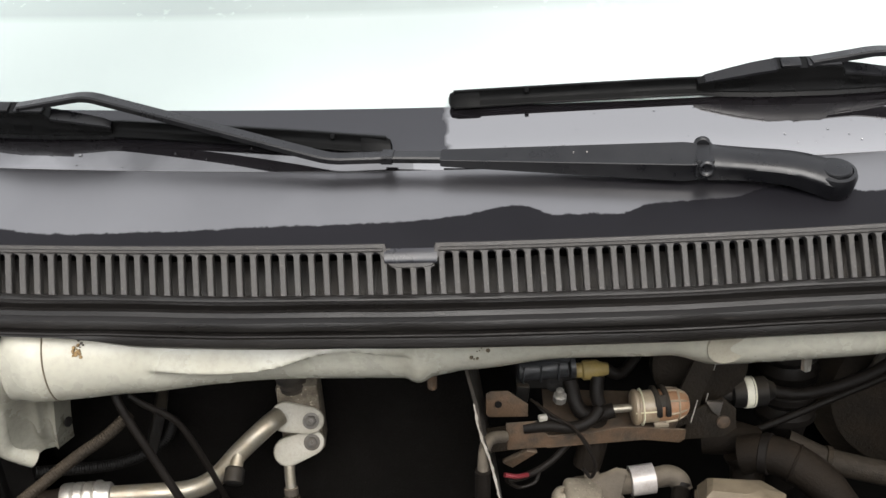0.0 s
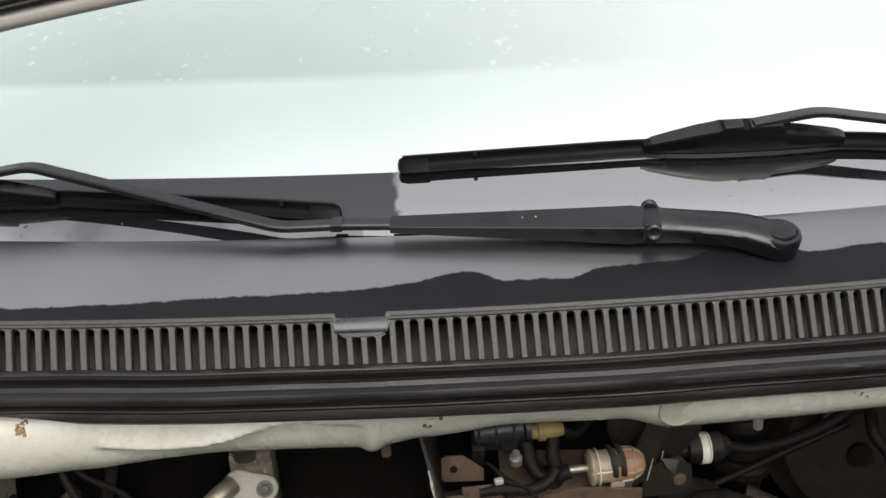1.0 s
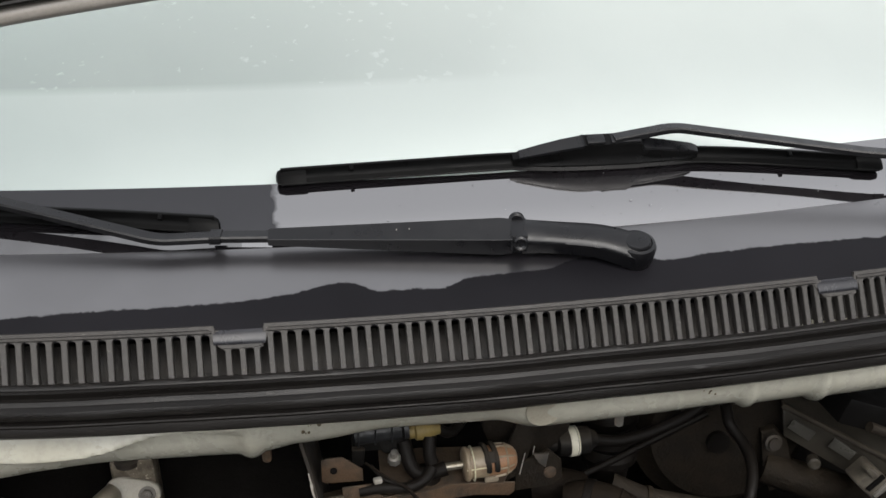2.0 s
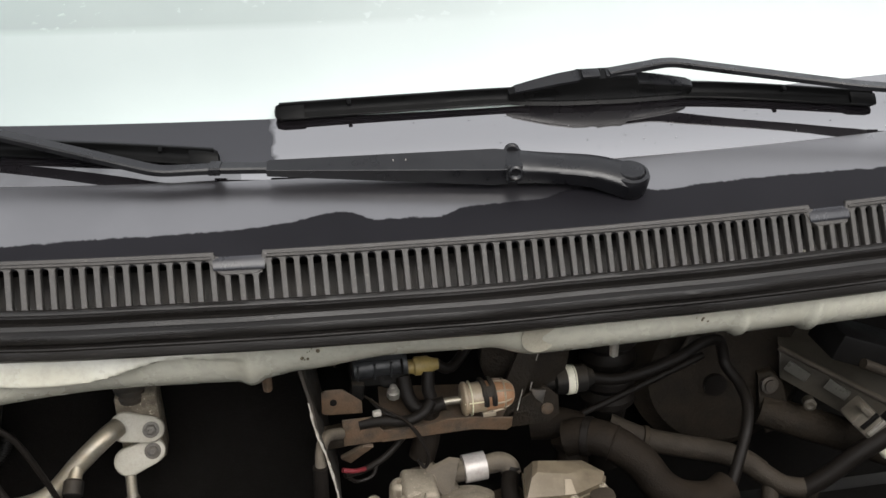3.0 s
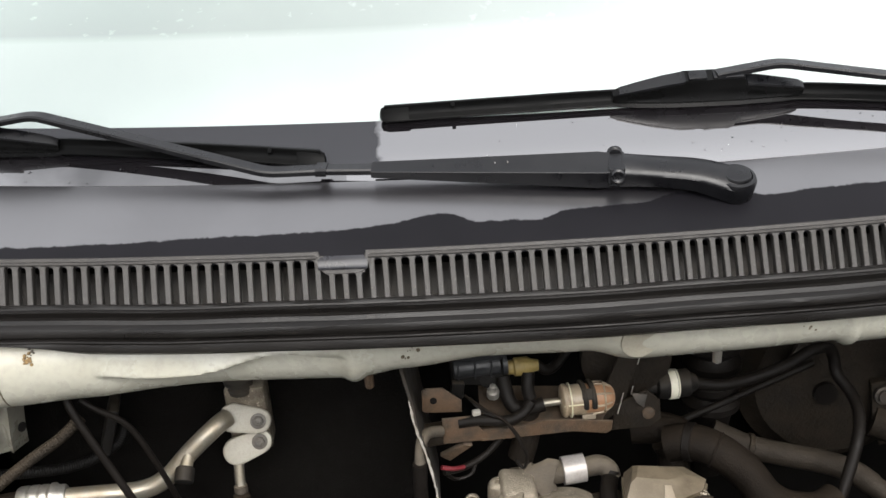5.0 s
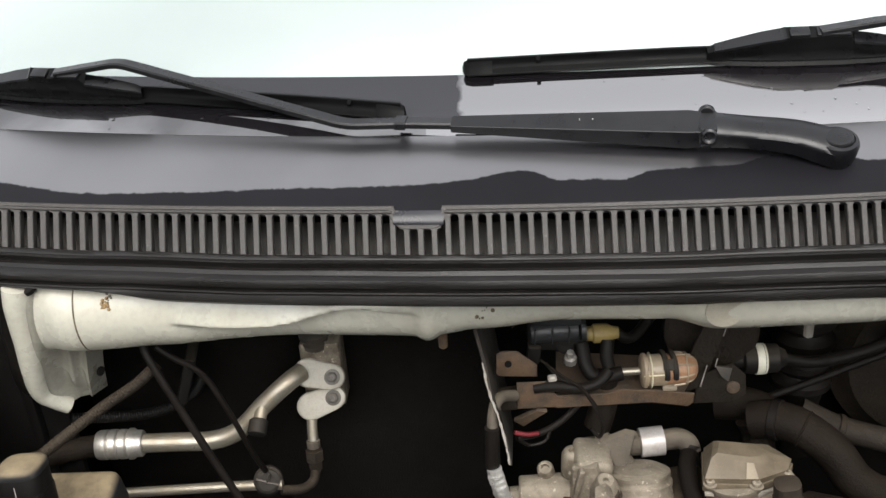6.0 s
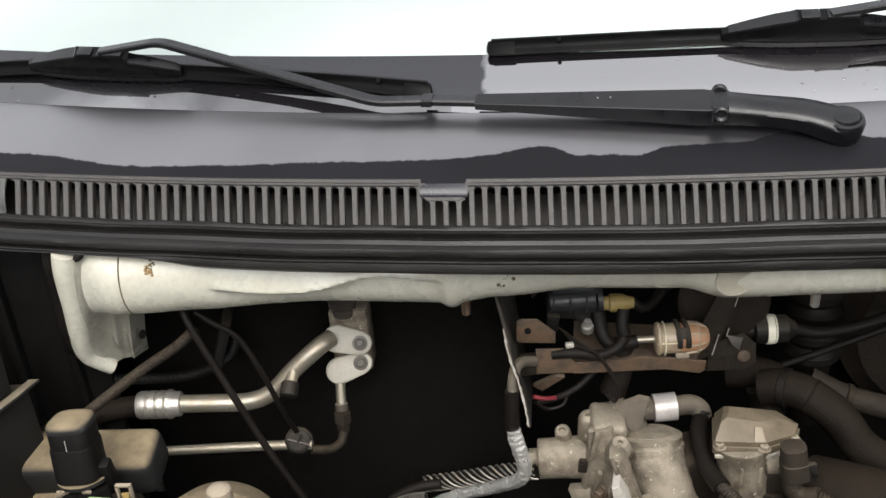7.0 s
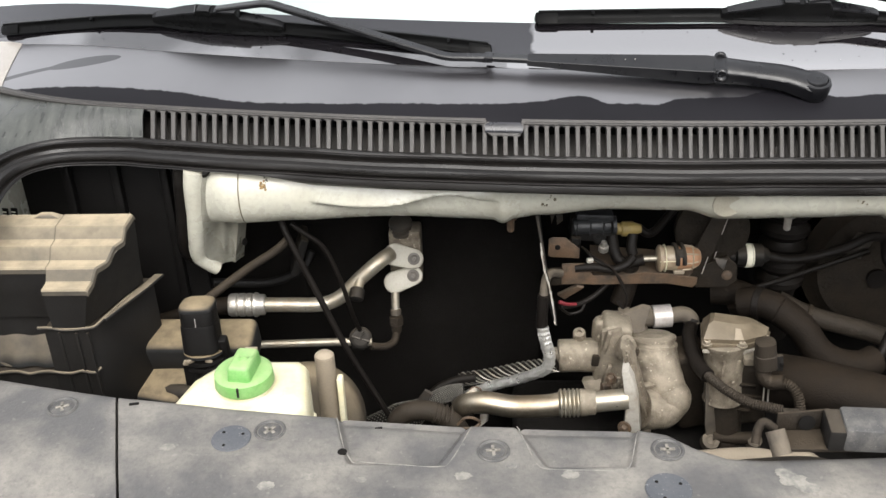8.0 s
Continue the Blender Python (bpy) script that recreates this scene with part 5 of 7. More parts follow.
def lid_profile(first):
    """Broad dusty treads with upright risers between them."""
    prof = []
    for a, b, z in TREADS[first:]:
        prof += [(a - 0.0005, z - 0.0015), (a + 0.0015, z), (b - 0.001, z + 0.001), (b + 0.001, z + 0.002)]
    return prof


for name, first, x0, x1 in (("lid", 0, -0.556, None), ("lid_wing", 1, -0.72, -0.5555)):
    prof = lid_profile(first)
    top = prof + [(0.740, 0.957), (0.741, 0.953)] + [(y + 0.0005, z - 0.006) for y, z in reversed(prof)]
    rings = [[Vector((x0, y, z)) for y, z in top], [Vector(((x1 or side_x(y)) - 0.002, y, z)) for y, z in top], [Vector(((x1 or side_x(y)), y, z - 0.002)) for y, z in top]]
    part(name, skin(bmesh.new(), rings), LID_PLASTIC, airbox, "stepped lid thick with tan dust", smooth=20)
    y0 = prof[0][0]
    low = [(y0 + 0.004, 0.862)] + [(y + 0.001, z - 0.003) for y, z in prof] + [(0.740, 0.952), (0.742, 0.862)]
    rings = [[Vector((x0, y, z)) for y, z in low], [Vector(((x1 or (side_x(y) if z > 0.87 else -0.512 + 0.37 * (y - 0.65))) - 0.0012, y, z)) for y, z in low]]
    part("lid_wall", skin(bmesh.new(), rings), BLACK_PLASTIC, airbox, smooth=20)
part("lid_bump", box((-0.575, 0.732, 0.964), (0.034, 0.012, 0.006), (0, 0, 0), 0.002, taper=0.4), LID_PLASTIC, airbox)
wavy = [(-0.575, 0.642), (-0.56, 0.641), (-0.545, 0.640), (-0.53, 0.639), (-0.518, 0.640), (-0.509, 0.646), (-0.503, 0.662), (-0.491, 0.70), (-0.479, 0.735), (-0.469, 0.762)]
part("lid_flange", tube([(x, y, 0.860 + 0.0010 * math.sin(k * 2.1)) for k, (x, y) in enumerate(wavy)], 0.0020, 8, 5), DUSTY_PLASTIC, airbox, "flange edge with a line of pale dust")
part("flange_ledge", plate([(-0.503, 0.660, 0.8575), (-0.479, 0.735, 0.8575), (-0.470, 0.764, 0.8575), (-0.459, 0.764, 0.8575), (-0.470, 0.733, 0.8575), (-0.499, 0.660, 0.8575)], (0, 0, 0.004), 0.0012), DUSTY_PLASTIC, airbox, "flange ledge lined with tan dust")
part("upper_body", plate([(-0.570, 0.646, 0.70), (-0.520, 0.644, 0.70), (-0.513, 0.652, 0.70), (-0.474, 0.762, 0.70), (-0.570, 0.762, 0.70)], (0, 0, 0.158), 0.004), BLACK_PLASTIC, airbox)
part("recessed_body", plate([(-0.72, 0.668, 0.70), (-0.568, 0.668, 0.70), (-0.568, 0.770, 0.70), (-0.72, 0.770, 0.70)], (0, 0, 0.17), 0.002), BLACK_PLASTIC, airbox)
part("lower_body", plate([(-0.72, 0.648, 0.5), (-0.522, 0.646, 0.5), (-0.515, 0.654, 0.5), (-0.478, 0.762, 0.5), (-0.72, 0.762, 0.5)], (0, 0, 0.293), 0.004), BLACK_PLASTIC, airbox)
part("lower_flange", tube([(-0.72 + 0.2 * k / 15, 0.6425 - 0.001 * (k % 2), 0.796 + 0.0018 * math.sin(k * 1.9)) for k in range(16)] + [(-0.514, 0.650, 0.797)], 0.0020, 8, 4), DUSTY_PLASTIC, airbox, "lower flange with a line of pale dust")
for x, y in ((-0.552, 0.6450), (-0.531, 0.6435), (-0.5175, 0.6435)):
    part("rib", box((x, y, 0.775), (0.0035, 0.004, 0.155), (0, 0, 0), 0.0012), BLACK_PLASTIC, airbox)
bm = sheet(lambda u, v: Vector((-0.72 + 0.148 * u, 0.652 + 0.024 * v + 0.002 * math.sin(u * 25) * (1 - v), 0.803 + 0.046 * v)), spread(0, 1, 30), spread(0, 1, 6), 0.006)
part("shelf", bm, DUSTY_PLASTIC, airbox, "sloping ledge grey with dust")
# black ribbed wall behind the box
wall = thing("wing_liner", (-0.56, 0.86, 0.6), "black ribbed plastic liner wall behind the air filter box", "liner")
part("panel", box((-0.565, 0.872, 0.80), (0.26, 0.012, 0.42), (0, 0, 0), 0.003), LINER_BLACK, wall)
for x in (-0.60, -0.535, -0.47):
    part("rib", box((x, 0.862, 0.80), (0.012, 0.016, 0.42), (0, 0, 0), 0.003), LINER_BLACK, wall)
# pale wing edge and hinge bracket at the far side
wing = thing("wing_edge", (-0.68, 0.75, 0.9), "pale grey wing edge with a bonnet hinge bracket", "wing")
bm = sheet(lambda u, v: cowl_fn(-0.689, v) + Vector((-0.15 * u, 0.05 * u, 0.001 - 0.03 * u * u)), spread(0, 1, 14), spread(0, 1, 10), 0.004)
part("cowl_corner", bm, CREAM_SHADED, wing, "body corner beside the cowl, in darkened cream")
part("inner_panel", box((-0.672, 0.74, 0.93), (0.012, 0.3, 0.13), (0, 0, 0), 0.004), CREAM_PAINT, wing)
for k in range(3):
    part("hinge_link", box((-0.660, 0.735 + k * 0.016, 0.925), (0.008, 0.009, 0.035), (20, 0, 0), 0.002), DEEP_BLACK, wing)

for at in ((-0.664, 0.800, 0.927), (-0.652, 0.800, 0.927)):
    tag = part("label_plate", box(at, (0.0085, 0.002, 0.024), (0, 6, 0), 0.0006), DEEP_BLACK, wing, "small black label with pale print")
    for k in range(4):
        part("print_bar", box(Vector(at) + Vector((0, -0.0014, 0.007 - 0.0045 * k)), (0.0055, 0.0006, 0.0016), (0, 6, 0), 0.0001), WHITE_LABEL, tag)

# ---- fluid reservoir with green cap ----
tank = thing("fluid_reservoir", (-0.30, 0.52, 0.70), "yellowed white fluid reservoir with a green screw cap", "reservoir")
outline = [(-0.360, 0.530), (-0.340, 0.556), (-0.318, 0.566), (-0.250, 0.566), (-0.240, 0.556), (-0.231, 0.480), (-0.245, 0.462), (-0.355, 0.462), (-0.374, 0.480)]
bm = plate([Vector((x, y, 0.70)) for x, y in outline], (0, 0, 0.171), 0.012)
part("body", bm, TANK_PLASTIC, tank, smooth=50)
part("moulding_seam", tube([Vector((x, y, 0.800)) for x, y in outline + outline[:1]], 0.003, 8, 1), TANK_PLASTIC, tank)
part("neck", lathe((-0.299, 0.512, 0.862), (0, 0, 1), [(0, 0.026), (0.012, 0.026), (0.02, 0.024)], 32), TANK_PLASTIC, tank)
cap = part("screw_cap", lathe((-0.299, 0.514, 0.877), (0, 0, 1), [(0, 0.0300), (0.002, 0.0310), (0.014, 0.0300), (0.0165, 0.0275), (0.017, 0.022), (0.0165, 0.005)], 48), GREEN_PLASTIC, tank, "dusty green screw cap")
part("grip", box((-0.297, 0.512, 0.899), (0.026, 0.044, 0.022), (0, 0, -6), 0.004, taper=0.86, segments=3), GREEN_PLASTIC, cap)
part("grip_mark", box((-0.299, 0.4835, 0.886), (0.0025, 0.0025, 0.011), (0, 0, 0), 0.0006), BLACK_PLASTIC, cap)
for k, (dx, w2) in enumerate(((-0.005, 0.004), (0.001, 0.003), (0.006, 0.0035))):
    part("moulded_mark", box((-0.296 + dx, 0.512, 0.9102), (w2, 0.010, 0.0006), (0, 0, 30 + 60 * k), 0.0001), GREEN_PLASTIC, cap)
part("return_pipe", tube([(-0.232, 0.606, 0.70), (-0.232, 0.608, 0.78), (-0.233, 0.612, 0.84)], 0.0115, 18, 4), TAN_PLASTIC, tank, "tan dusty upright pipe")
part("sight_strip", box((-0.216, 0.604, 0.762), (0.007, 0.012, 0.11), (0, 0, 0), 0.002), TANK_PLASTIC, tank)
part("pipe_cap", lathe((-0.233, 0.612, 0.838), (0, 0.05, 1), [(0, 0.0115), (0.004, 0.011), (0.007, 0.0075), (0.008, 0.002)], 18), TAN_PLASTIC, tank)

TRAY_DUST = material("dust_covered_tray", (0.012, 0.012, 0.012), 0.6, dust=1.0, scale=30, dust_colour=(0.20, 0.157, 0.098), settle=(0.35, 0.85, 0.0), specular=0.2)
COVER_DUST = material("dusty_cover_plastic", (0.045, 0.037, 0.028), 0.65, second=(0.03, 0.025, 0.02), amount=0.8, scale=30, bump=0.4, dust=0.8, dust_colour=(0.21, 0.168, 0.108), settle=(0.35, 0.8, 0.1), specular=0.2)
# dusty round cover behind the reservoir
cover = thing("pulley_cover", (-0.26, 0.63, 0.7), "dusty brown round pulley cover behind the reservoir", "cover")
part("dome", lathe((-0.277, 0.66, 0.702), (0.05, -0.85, 0.5), [(-0.05, 0.074), (-0.006, 0.075), (0.001, 0.073), (0.006, 0.068), (0.009, 0.060), (0.010, 0.048), (0.008, 0.042), (0.008, 0.004)], 48), COVER_DUST, cover)

spring = thing("spring_clip", (-0.313, 0.600, 0.836), "small tan spring clip on the hose end", "clip")
for dx in (-0.006, 0.006):
    part("leg", box((-0.3126 + dx, 0.6000, 0.8483), (0.0024, 0.004, 0.024), (0, 0, 0), 0.0005), TAN_PLASTIC, spring)
part("bow", box((-0.3126, 0.6000, 0.8593), (0.0144, 0.004, 0.0024), (0, 0, 0), 0.0005), TAN_PLASTIC, spring)
part("tongue", box((-0.3126, 0.6000, 0.8443), (0.0070, 0.003, 0.012), (0, 0, 0), 0.0005), YELLOW_PLASTIC, spring)

# ---- black canister with dusty top, and its bracket ----
can = thing("sensor_canister", (-0.395, 0.66, 0.76), "upright black canister with a dust-covered top", "canister")
axis = Vector((0.03, -0.16, -0.985))
top = Vector((-0.398, 0.694, 0.866))

part("top_cap", post(top, axis, [(-0.001, 0.004), (0.0004, 0.013), (0.003, 0.0190), (0.006, 0.0208), (0.010, 0.0212), (0.012, 0.0200)]), TRAY_DUST, can, "cap buried in tan dust")
part("neck", post(top + axis * 0.008, axis, [(0, 0.0198), (0.002, 0.0206), (0.020, 0.0206), (0.021, 0.0190)]), LINER_BLACK, can)
part("body", post(top + axis * 0.0275, axis, [(0, 0.0195), (0.001, 0.0212), (0.004, 0.0218), (0.036, 0.0222), (0.038, 0.0205)]), LINER_BLACK, can)
for k, d in enumerate((0.066, 0.075, 0.083)):
    part("collar", lathe(top + axis * d, axis, [(0, 0.019), (0.001, 0.0235 + 0.0012 * (k == 0)), (0.005, 0.0240), (0.006, 0.019)], 28), LINER_BLACK if k else TRAY_DUST, can)
part("foot", lathe(top + axis * 0.088, axis, [(0, 0.0195), (0.030, 0.0195)], 24), LINER_BLACK, can)
part("moulded_line", tube([top + axis * d + Vector((0.001, -0.0210, -0.003)) for d in (0.010, 0.016, 0.024)], 0.0006, 6, 2), GREY_LABEL, can)
part("side_lug", box(top + axis * 0.052 + Vector((0.024, 0.0, -0.012)), (0.014, 0.014, 0.03), (10, 0, 0), 0.003), LINER_BLACK, can)

part("strap", plate([top + Vector(p) for p in ((-0.022, -0.028, -0.078), (0.008, -0.036, -0.080), (0.030, -0.022, -0.070), (0.030, -0.022, -0.098), (0.008, -0.036, -0.110), (-0.022, -0.028, -0.108))], (0, 0.004, 0), 0.0012), LINER_BLACK, can, "black angled strap")
for dx, dz in ((-0.016, -0.072), (-0.010, -0.070), (0.012, -0.070)):
    part("crumb", box(top + Vector((dx, -0.030, dz)), (0.007, 0.004, 0.007), (20, 40 * dx / 0.01, 15), 0.001), TAN_PLASTIC, can, "flaking pale tape")

bracket = thing("relay_bracket", (-0.42, 0.77, 0.70), "black plastic relay bracket with dust lying on its top", "bracket")
part("tray", box((-0.422, 0.756, 0.757), (0.146, 0.058, 0.050), (14, 0, 0), 0.011, segments=3), TRAY_DUST, bracket)
part("lower_block", box((-0.474, 0.722, 0.706), (0.085, 0.06, 0.05), (18, 0, -14), 0.010, segments=3), TRAY_DUST, bracket)
part("lower_rail", tube([(-0.50, 0.72, 0.70), (-0.44, 0.70, 0.72), (-0.40, 0.70, 0.70)], 0.012, 12), BLACK_PLASTIC, bracket)
shell = thing("alternator_shroud", (-0.47, 0.72, 0.62), "dusty brown shroud low beside the reservoir", "shroud")
part("shell", lathe((-0.46, 0.745, 0.66), (0.3, -0.8, 0.5), [(-0.04, 0.075), (0.0, 0.075), (0.015, 0.066), (0.02, 0.03), (0.02, 0.004)], 36), BROWN_PLASTIC, shell)

# ---- air-conditioning pipes ----
valve = thing("expansion_valve", (-0.165, 0.93, 0.73), "aluminium expansion valve with two bolted pipe flanges", "valve")
part("body", box((-0.165, 0.950, 0.785), (0.046, 0.036, 0.085), (0, 0, 0), 0.004), CAST_METAL, valve)
part("head", lathe((-0.170, 0.942, 0.822), (0, -0.2, 1), [(0, 0.015), (0.006, 0.015), (0.007, 0.010), (0.012, 0.010), (0.014, 0.017), (0.020, 0.017), (0.022, 0.012)], 20), DARK_STEEL, valve)


def capsule_plate(a, b, ra, rb, push, n=10):
    """Outline of a flange with two round ends."""
    a, b = Vector(a), Vector(b)
    d = (b - a).normalized()
    nrm = Vector(push).normalized()
    s = nrm.cross(d)
    pts = []
    for k in range(n + 1):
        t = math.pi / 2 + math.pi * k / n
        pts.append(a + d * (ra * math.cos(t)) + s * (ra * math.sin(t)))
    for k in range(n + 1):
        t = -math.pi / 2 + math.pi * k / n
        pts.append(b + d * (rb * math.cos(t)) + s * (rb * math.sin(t)))
    return pts


FLANGE_METAL = material("pale_cast_flange", (0.36, 0.338, 0.285), 0.5, 0.0, second=(0.31, 0.28, 0.225), scale=40, bump=0.25)
FACE = Vector((0.08, -0.86, 0.5)).normalized()
for (a, b, ra, rb, bz) in (((-0.178, 0.918, 0.799), (-0.152, 0.921, 0.790), 0.0170, 0.0145, 0), ((-0.181, 0.918, 0.753), (-0.154, 0.921, 0.762), 0.0165, 0.0140, 1)):
    fl = part("flange", plate(capsule_plate(a, b, ra, rb, FACE), -FACE * 0.014, 0.0025), FLANGE_METAL, valve, "bright cast flange", smooth=50)
    bolt(valve, Vector(b) + FACE * 0.0005, FACE, 0.0062, 0.006, DARK_STEEL)
line = thing("suction_pipe", (-0.3, 0.88, 0.73), "satin aluminium air-conditioning pipe with crimped hose end", "pipe")
part("pipe", tube([(-0.184, 0.916, 0.802), (-0.197, 0.900, 0.800), (-0.225, 0.889, 0.779), (-0.255, 0.881, 0.752), (-0.285, 0.877, 0.742), (-0.330, 0.873, 0.744), (-0.382, 0.869, 0.747)], 0.0105, 20, 8), PIPE_METAL, line)
part("crimp_sleeve", lathe((-0.370, 0.8697, 0.7465), (-1, -0.06, 0.03), [(-0.008, 0.0135), (-0.006, 0.0150), (0.0, 0.0150), (0.003, 0.0175), (0.007, 0.0175), (0.009, 0.0145), (0.011, 0.0165), (0.017, 0.0168), (0.019, 0.0148), (0.021, 0.0168), (0.028, 0.0168), (0.030, 0.0148), (0.032, 0.0168), (0.040, 0.0165), (0.043, 0.015), (0.043, 0.012)], 28), BRIGHT_STEEL, line, "bright crimped sleeve")
part("hose", tube([(-0.412, 0.867, 0.7475), (-0.45, 0.865, 0.742), (-0.52, 0.86, 0.72), (-0.58, 0.85, 0.70)], 0.0128, 16), DUSTY_RUBBER, line, "black rubber hose")
port = part("service_port", tube([(-0.226, 0.885, 0.779), (-0.229, 0.872, 0.768)], 0.007, 14), PIPE_METAL, line)
part("port_cap", lathe((-0.229, 0.874, 0.770), (-0.1, -0.75, -0.6), [(0, 0.0085), (0.002, 0.0105), (0.016, 0.0105), (0.018, 0.008), (0.018, 0.003)], 18), BLACK_PLASTIC, port, "black screw cap")

low = thing("liquid_pipe", (-0.28, 0.87, 0.68), "thin silver liquid pipe with black quick coupling", "pipe")
part("neck", tube([(-0.181, 0.915, 0.738), (-0.181, 0.908, 0.722), (-0.180, 0.902, 0.708)], 0.006, 14), PIPE_METAL, low)
part("collar", lathe((-0.181, 0.905, 0.716), (0.03, -0.25, -0.97), [(0, 0.0062), (0.001, 0.0078), (0.009, 0.0078), (0.010, 0.0062)], 18), BROWN_PLASTIC, low, "amber-stained collar")
part("hex_nut", lathe((-0.181, 0.902, 0.705), (0.03, -0.25, -0.97), [(0, 0.0075), (0.0015, 0.0108), (0.013, 0.0108), (0.0145, 0.0085), (0.024, 0.0080), (0.026, 0.0060)], 6), CAST_DARK, low, "grimy hexagon nut")
part("bend", tube([(-0.180, 0.894, 0.682), (-0.184, 0.886, 0.671), (-0.196, 0.875, 0.670), (-0.216, 0.866, 0.677)], 0.0056, 14), CAST_DARK, low)
part("coupling", lathe((-0.230, 0.868, 0.689), (0.15, -0.8, 0.45), [(-0.012, 0.013), (-0.008, 0.0165), (0.0, 0.0165), (0.002, 0.0135), (0.005, 0.0135), (0.006, 0.009), (0.009, 0.010), (0.009, 0.002)], 24), BLACK_PLASTIC, low, "black quick coupling")
for turn in (20, 110):
    part("spoke", box((-0.2287, 0.8602, 0.6934), (0.026, 0.0026, 0.003), (30, turn, 0), 0.0006), DARK_STEEL, low)
part("pipe", tube([(-0.214, 0.868, 0.683), (-0.26, 0.868, 0.683), (-0.33, 0.869, 0.680), (-0.41, 0.870, 0.676)], 0.0058, 14), PIPE_METAL, low)

for nm, pts, r, kind2, lab in (
        ("cable", [(-0.312, 0.812, 0.915), (-0.303, 0.803, 0.893), (-0.274, 0.797, 0.818), (-0.237, 0.796, 0.718), (-0.187, 0.79, 0.612), (-0.17, 0.79, 0.57)], 0.0042, 0, "black sheathed cable running down across the mat"),
        ("cable", [(-0.300, 0.815, 0.905), (-0.287, 0.815, 0.893), (-0.262, 0.822, 0.866), (-0.246, 0.83, 0.815), (-0.236, 0.85, 0.745), (-0.230, 0.866, 0.705)], 0.0032, 0, "thin black cable looping to the pipe coupling"),
        ("conduit", [(-0.302, 0.815, 0.885), (-0.322, 0.80, 0.872), (-0.352, 0.785, 0.858), (-0.383, 0.755, 0.846), (-0.405, 0.735, 0.836)], 0.0060, 1, "dusty grey corrugated conduit from the canister"),
        ("cable", [(-0.43, 0.86, 0.79), (-0.36, 0.90, 0.765), (-0.315, 0.92, 0.775), (-0.30, 0.93, 0.80)], 0.0065, 1, "dark ribbed conduit behind the pipe")):
    bm = ribbed(pts, r, 0.0027, 0.11) if kind2 else tube(pts, r, 10)
    single(nm, bm, CAST_DARK if 0.005 < r < 0.0062 else LINER_BLACK if kind2 else RUBBER, lab, "cable")
bm = box((-0.318, 0.93, 0.80), (0.012, 0.05, 0.06), (0, 20, 10), 0.003)
single("cable_clip", bm, BLACK_PLASTIC, "black plastic cable clip on the mat", "clip")

# ---- bracket edge and small pipe beside the mat ----
shield = thing("heat_shield", (0.03, 0.85, 0.65), "thin upright heat shield, its edge worn to bare metal", "heat shield")
part("sheet", plate([(0.014, 0.80, 0.925), (0.022, 0.802, 0.88), (0.026, 0.803, 0.845), (0.034, 0.803, 0.815), (0.040, 0.803, 0.78), (0.043, 0.80, 0.755), (0.046, 0.97, 0.68), (0.016, 0.97, 0.93)], (0.003, 0, 0), 0.0), DARK_STEEL, shield)
rnd = random.Random(4)
edge = [(0.0145, 0.799, 0.925), (0.022, 0.801, 0.88), (0.0265, 0.802, 0.845), (0.0345, 0.802, 0.815), (0.0405, 0.802, 0.78), (0.0435, 0.799, 0.757)]
ragged = [(Vector(p) + Vector((-rnd.uniform(0.0004, 0.0015), 0, 0)), Vector(p) + Vector((rnd.uniform(0.0004, 0.0018), 0, 0))) for p in glide([Vector(q) for q in edge[1:]], 7)]
part("worn_edge", plate([a for a, b in ragged] + [b for a, b in reversed(ragged)], (0, 0.002, 0), 0.0), PALE_STEEL, shield, "ragged edge worn bright")
small = thing("coolant_pipe", (0.03, 0.81, 0.65), "thin tan pipe with black sleeve and crumpled foil wrap", "pipe")
part("upper_pipe", tube([(0.0519, 0.8450, 0.8094), (0.0397, 0.8350, 0.8160), (0.0330, 0.8250, 0.8166), (0.0297, 0.8150, 0.8106), (0.0279, 0.8080, 0.7966)], 0.0062, 14), BROWN_PLASTIC, small)
part("sleeve", tube([(0.0274, 0.8060, 0.7995), (0.0264, 0.8060, 0.7750), (0.0259, 0.8060, 0.7499), (0.0281, 0.8060, 0.7421)], 0.0078, 14), RUBBER, small, "black rubber sleeve")
part("foil_wrap", tube([(0.0272, 0.8030, 0.7507), (0.0291, 0.8010, 0.7384), (0.0334, 0.8000, 0.7219), (0.0370, 0.8010, 0.7012), (0.0338, 0.8040, 0.6826), (0.0180, 0.8150, 0.6643), (-0.0094, 0.8350, 0.6387), (-0.0521, 0.8550, 0.6095), (-0.0980, 0.8750, 0.5695)], lambda s: 0.0080 + 0.00025 * math.sin(s * 900) - 0.0008 * soft(s, 0.06, 0.10), 20, 22, rough=0.20), FOIL, small, "crumpled silver foil wrap")
mesh_pts = [(0.052, 0.832, 0.668), (0.010, 0.852, 0.648), (-0.038, 0.878, 0.617), (-0.088, 0.902, 0.590)]
sl = thing("braided_hose", (-0.06, 0.88, 0.62), "dark hose in a silvery braided sleeve", "hose")
part("hose", tube(mesh_pts, 0.0095, 16), RUBBER, sl)
path = glide(mesh_pts, 14)
for st in range(8):
    helix = []
    for i, (p, (t, s, u)) in enumerate(zip(path, frames(path))):
        a = i * 0.34 + st * 2 * math.pi / 8
        helix.append(p + (s * math.cos(a) + u * math.sin(a)) * 0.0098)
    part("strand", tube(helix, 0.0011, 6, 1), BRAID if st % 2 else PALE_STEEL, sl, "bright flat strand")
lower = thing("lower_hose", (-0.13, 0.8, 0.6), "dark ribbed hose with braided end low behind the panel", "hose")
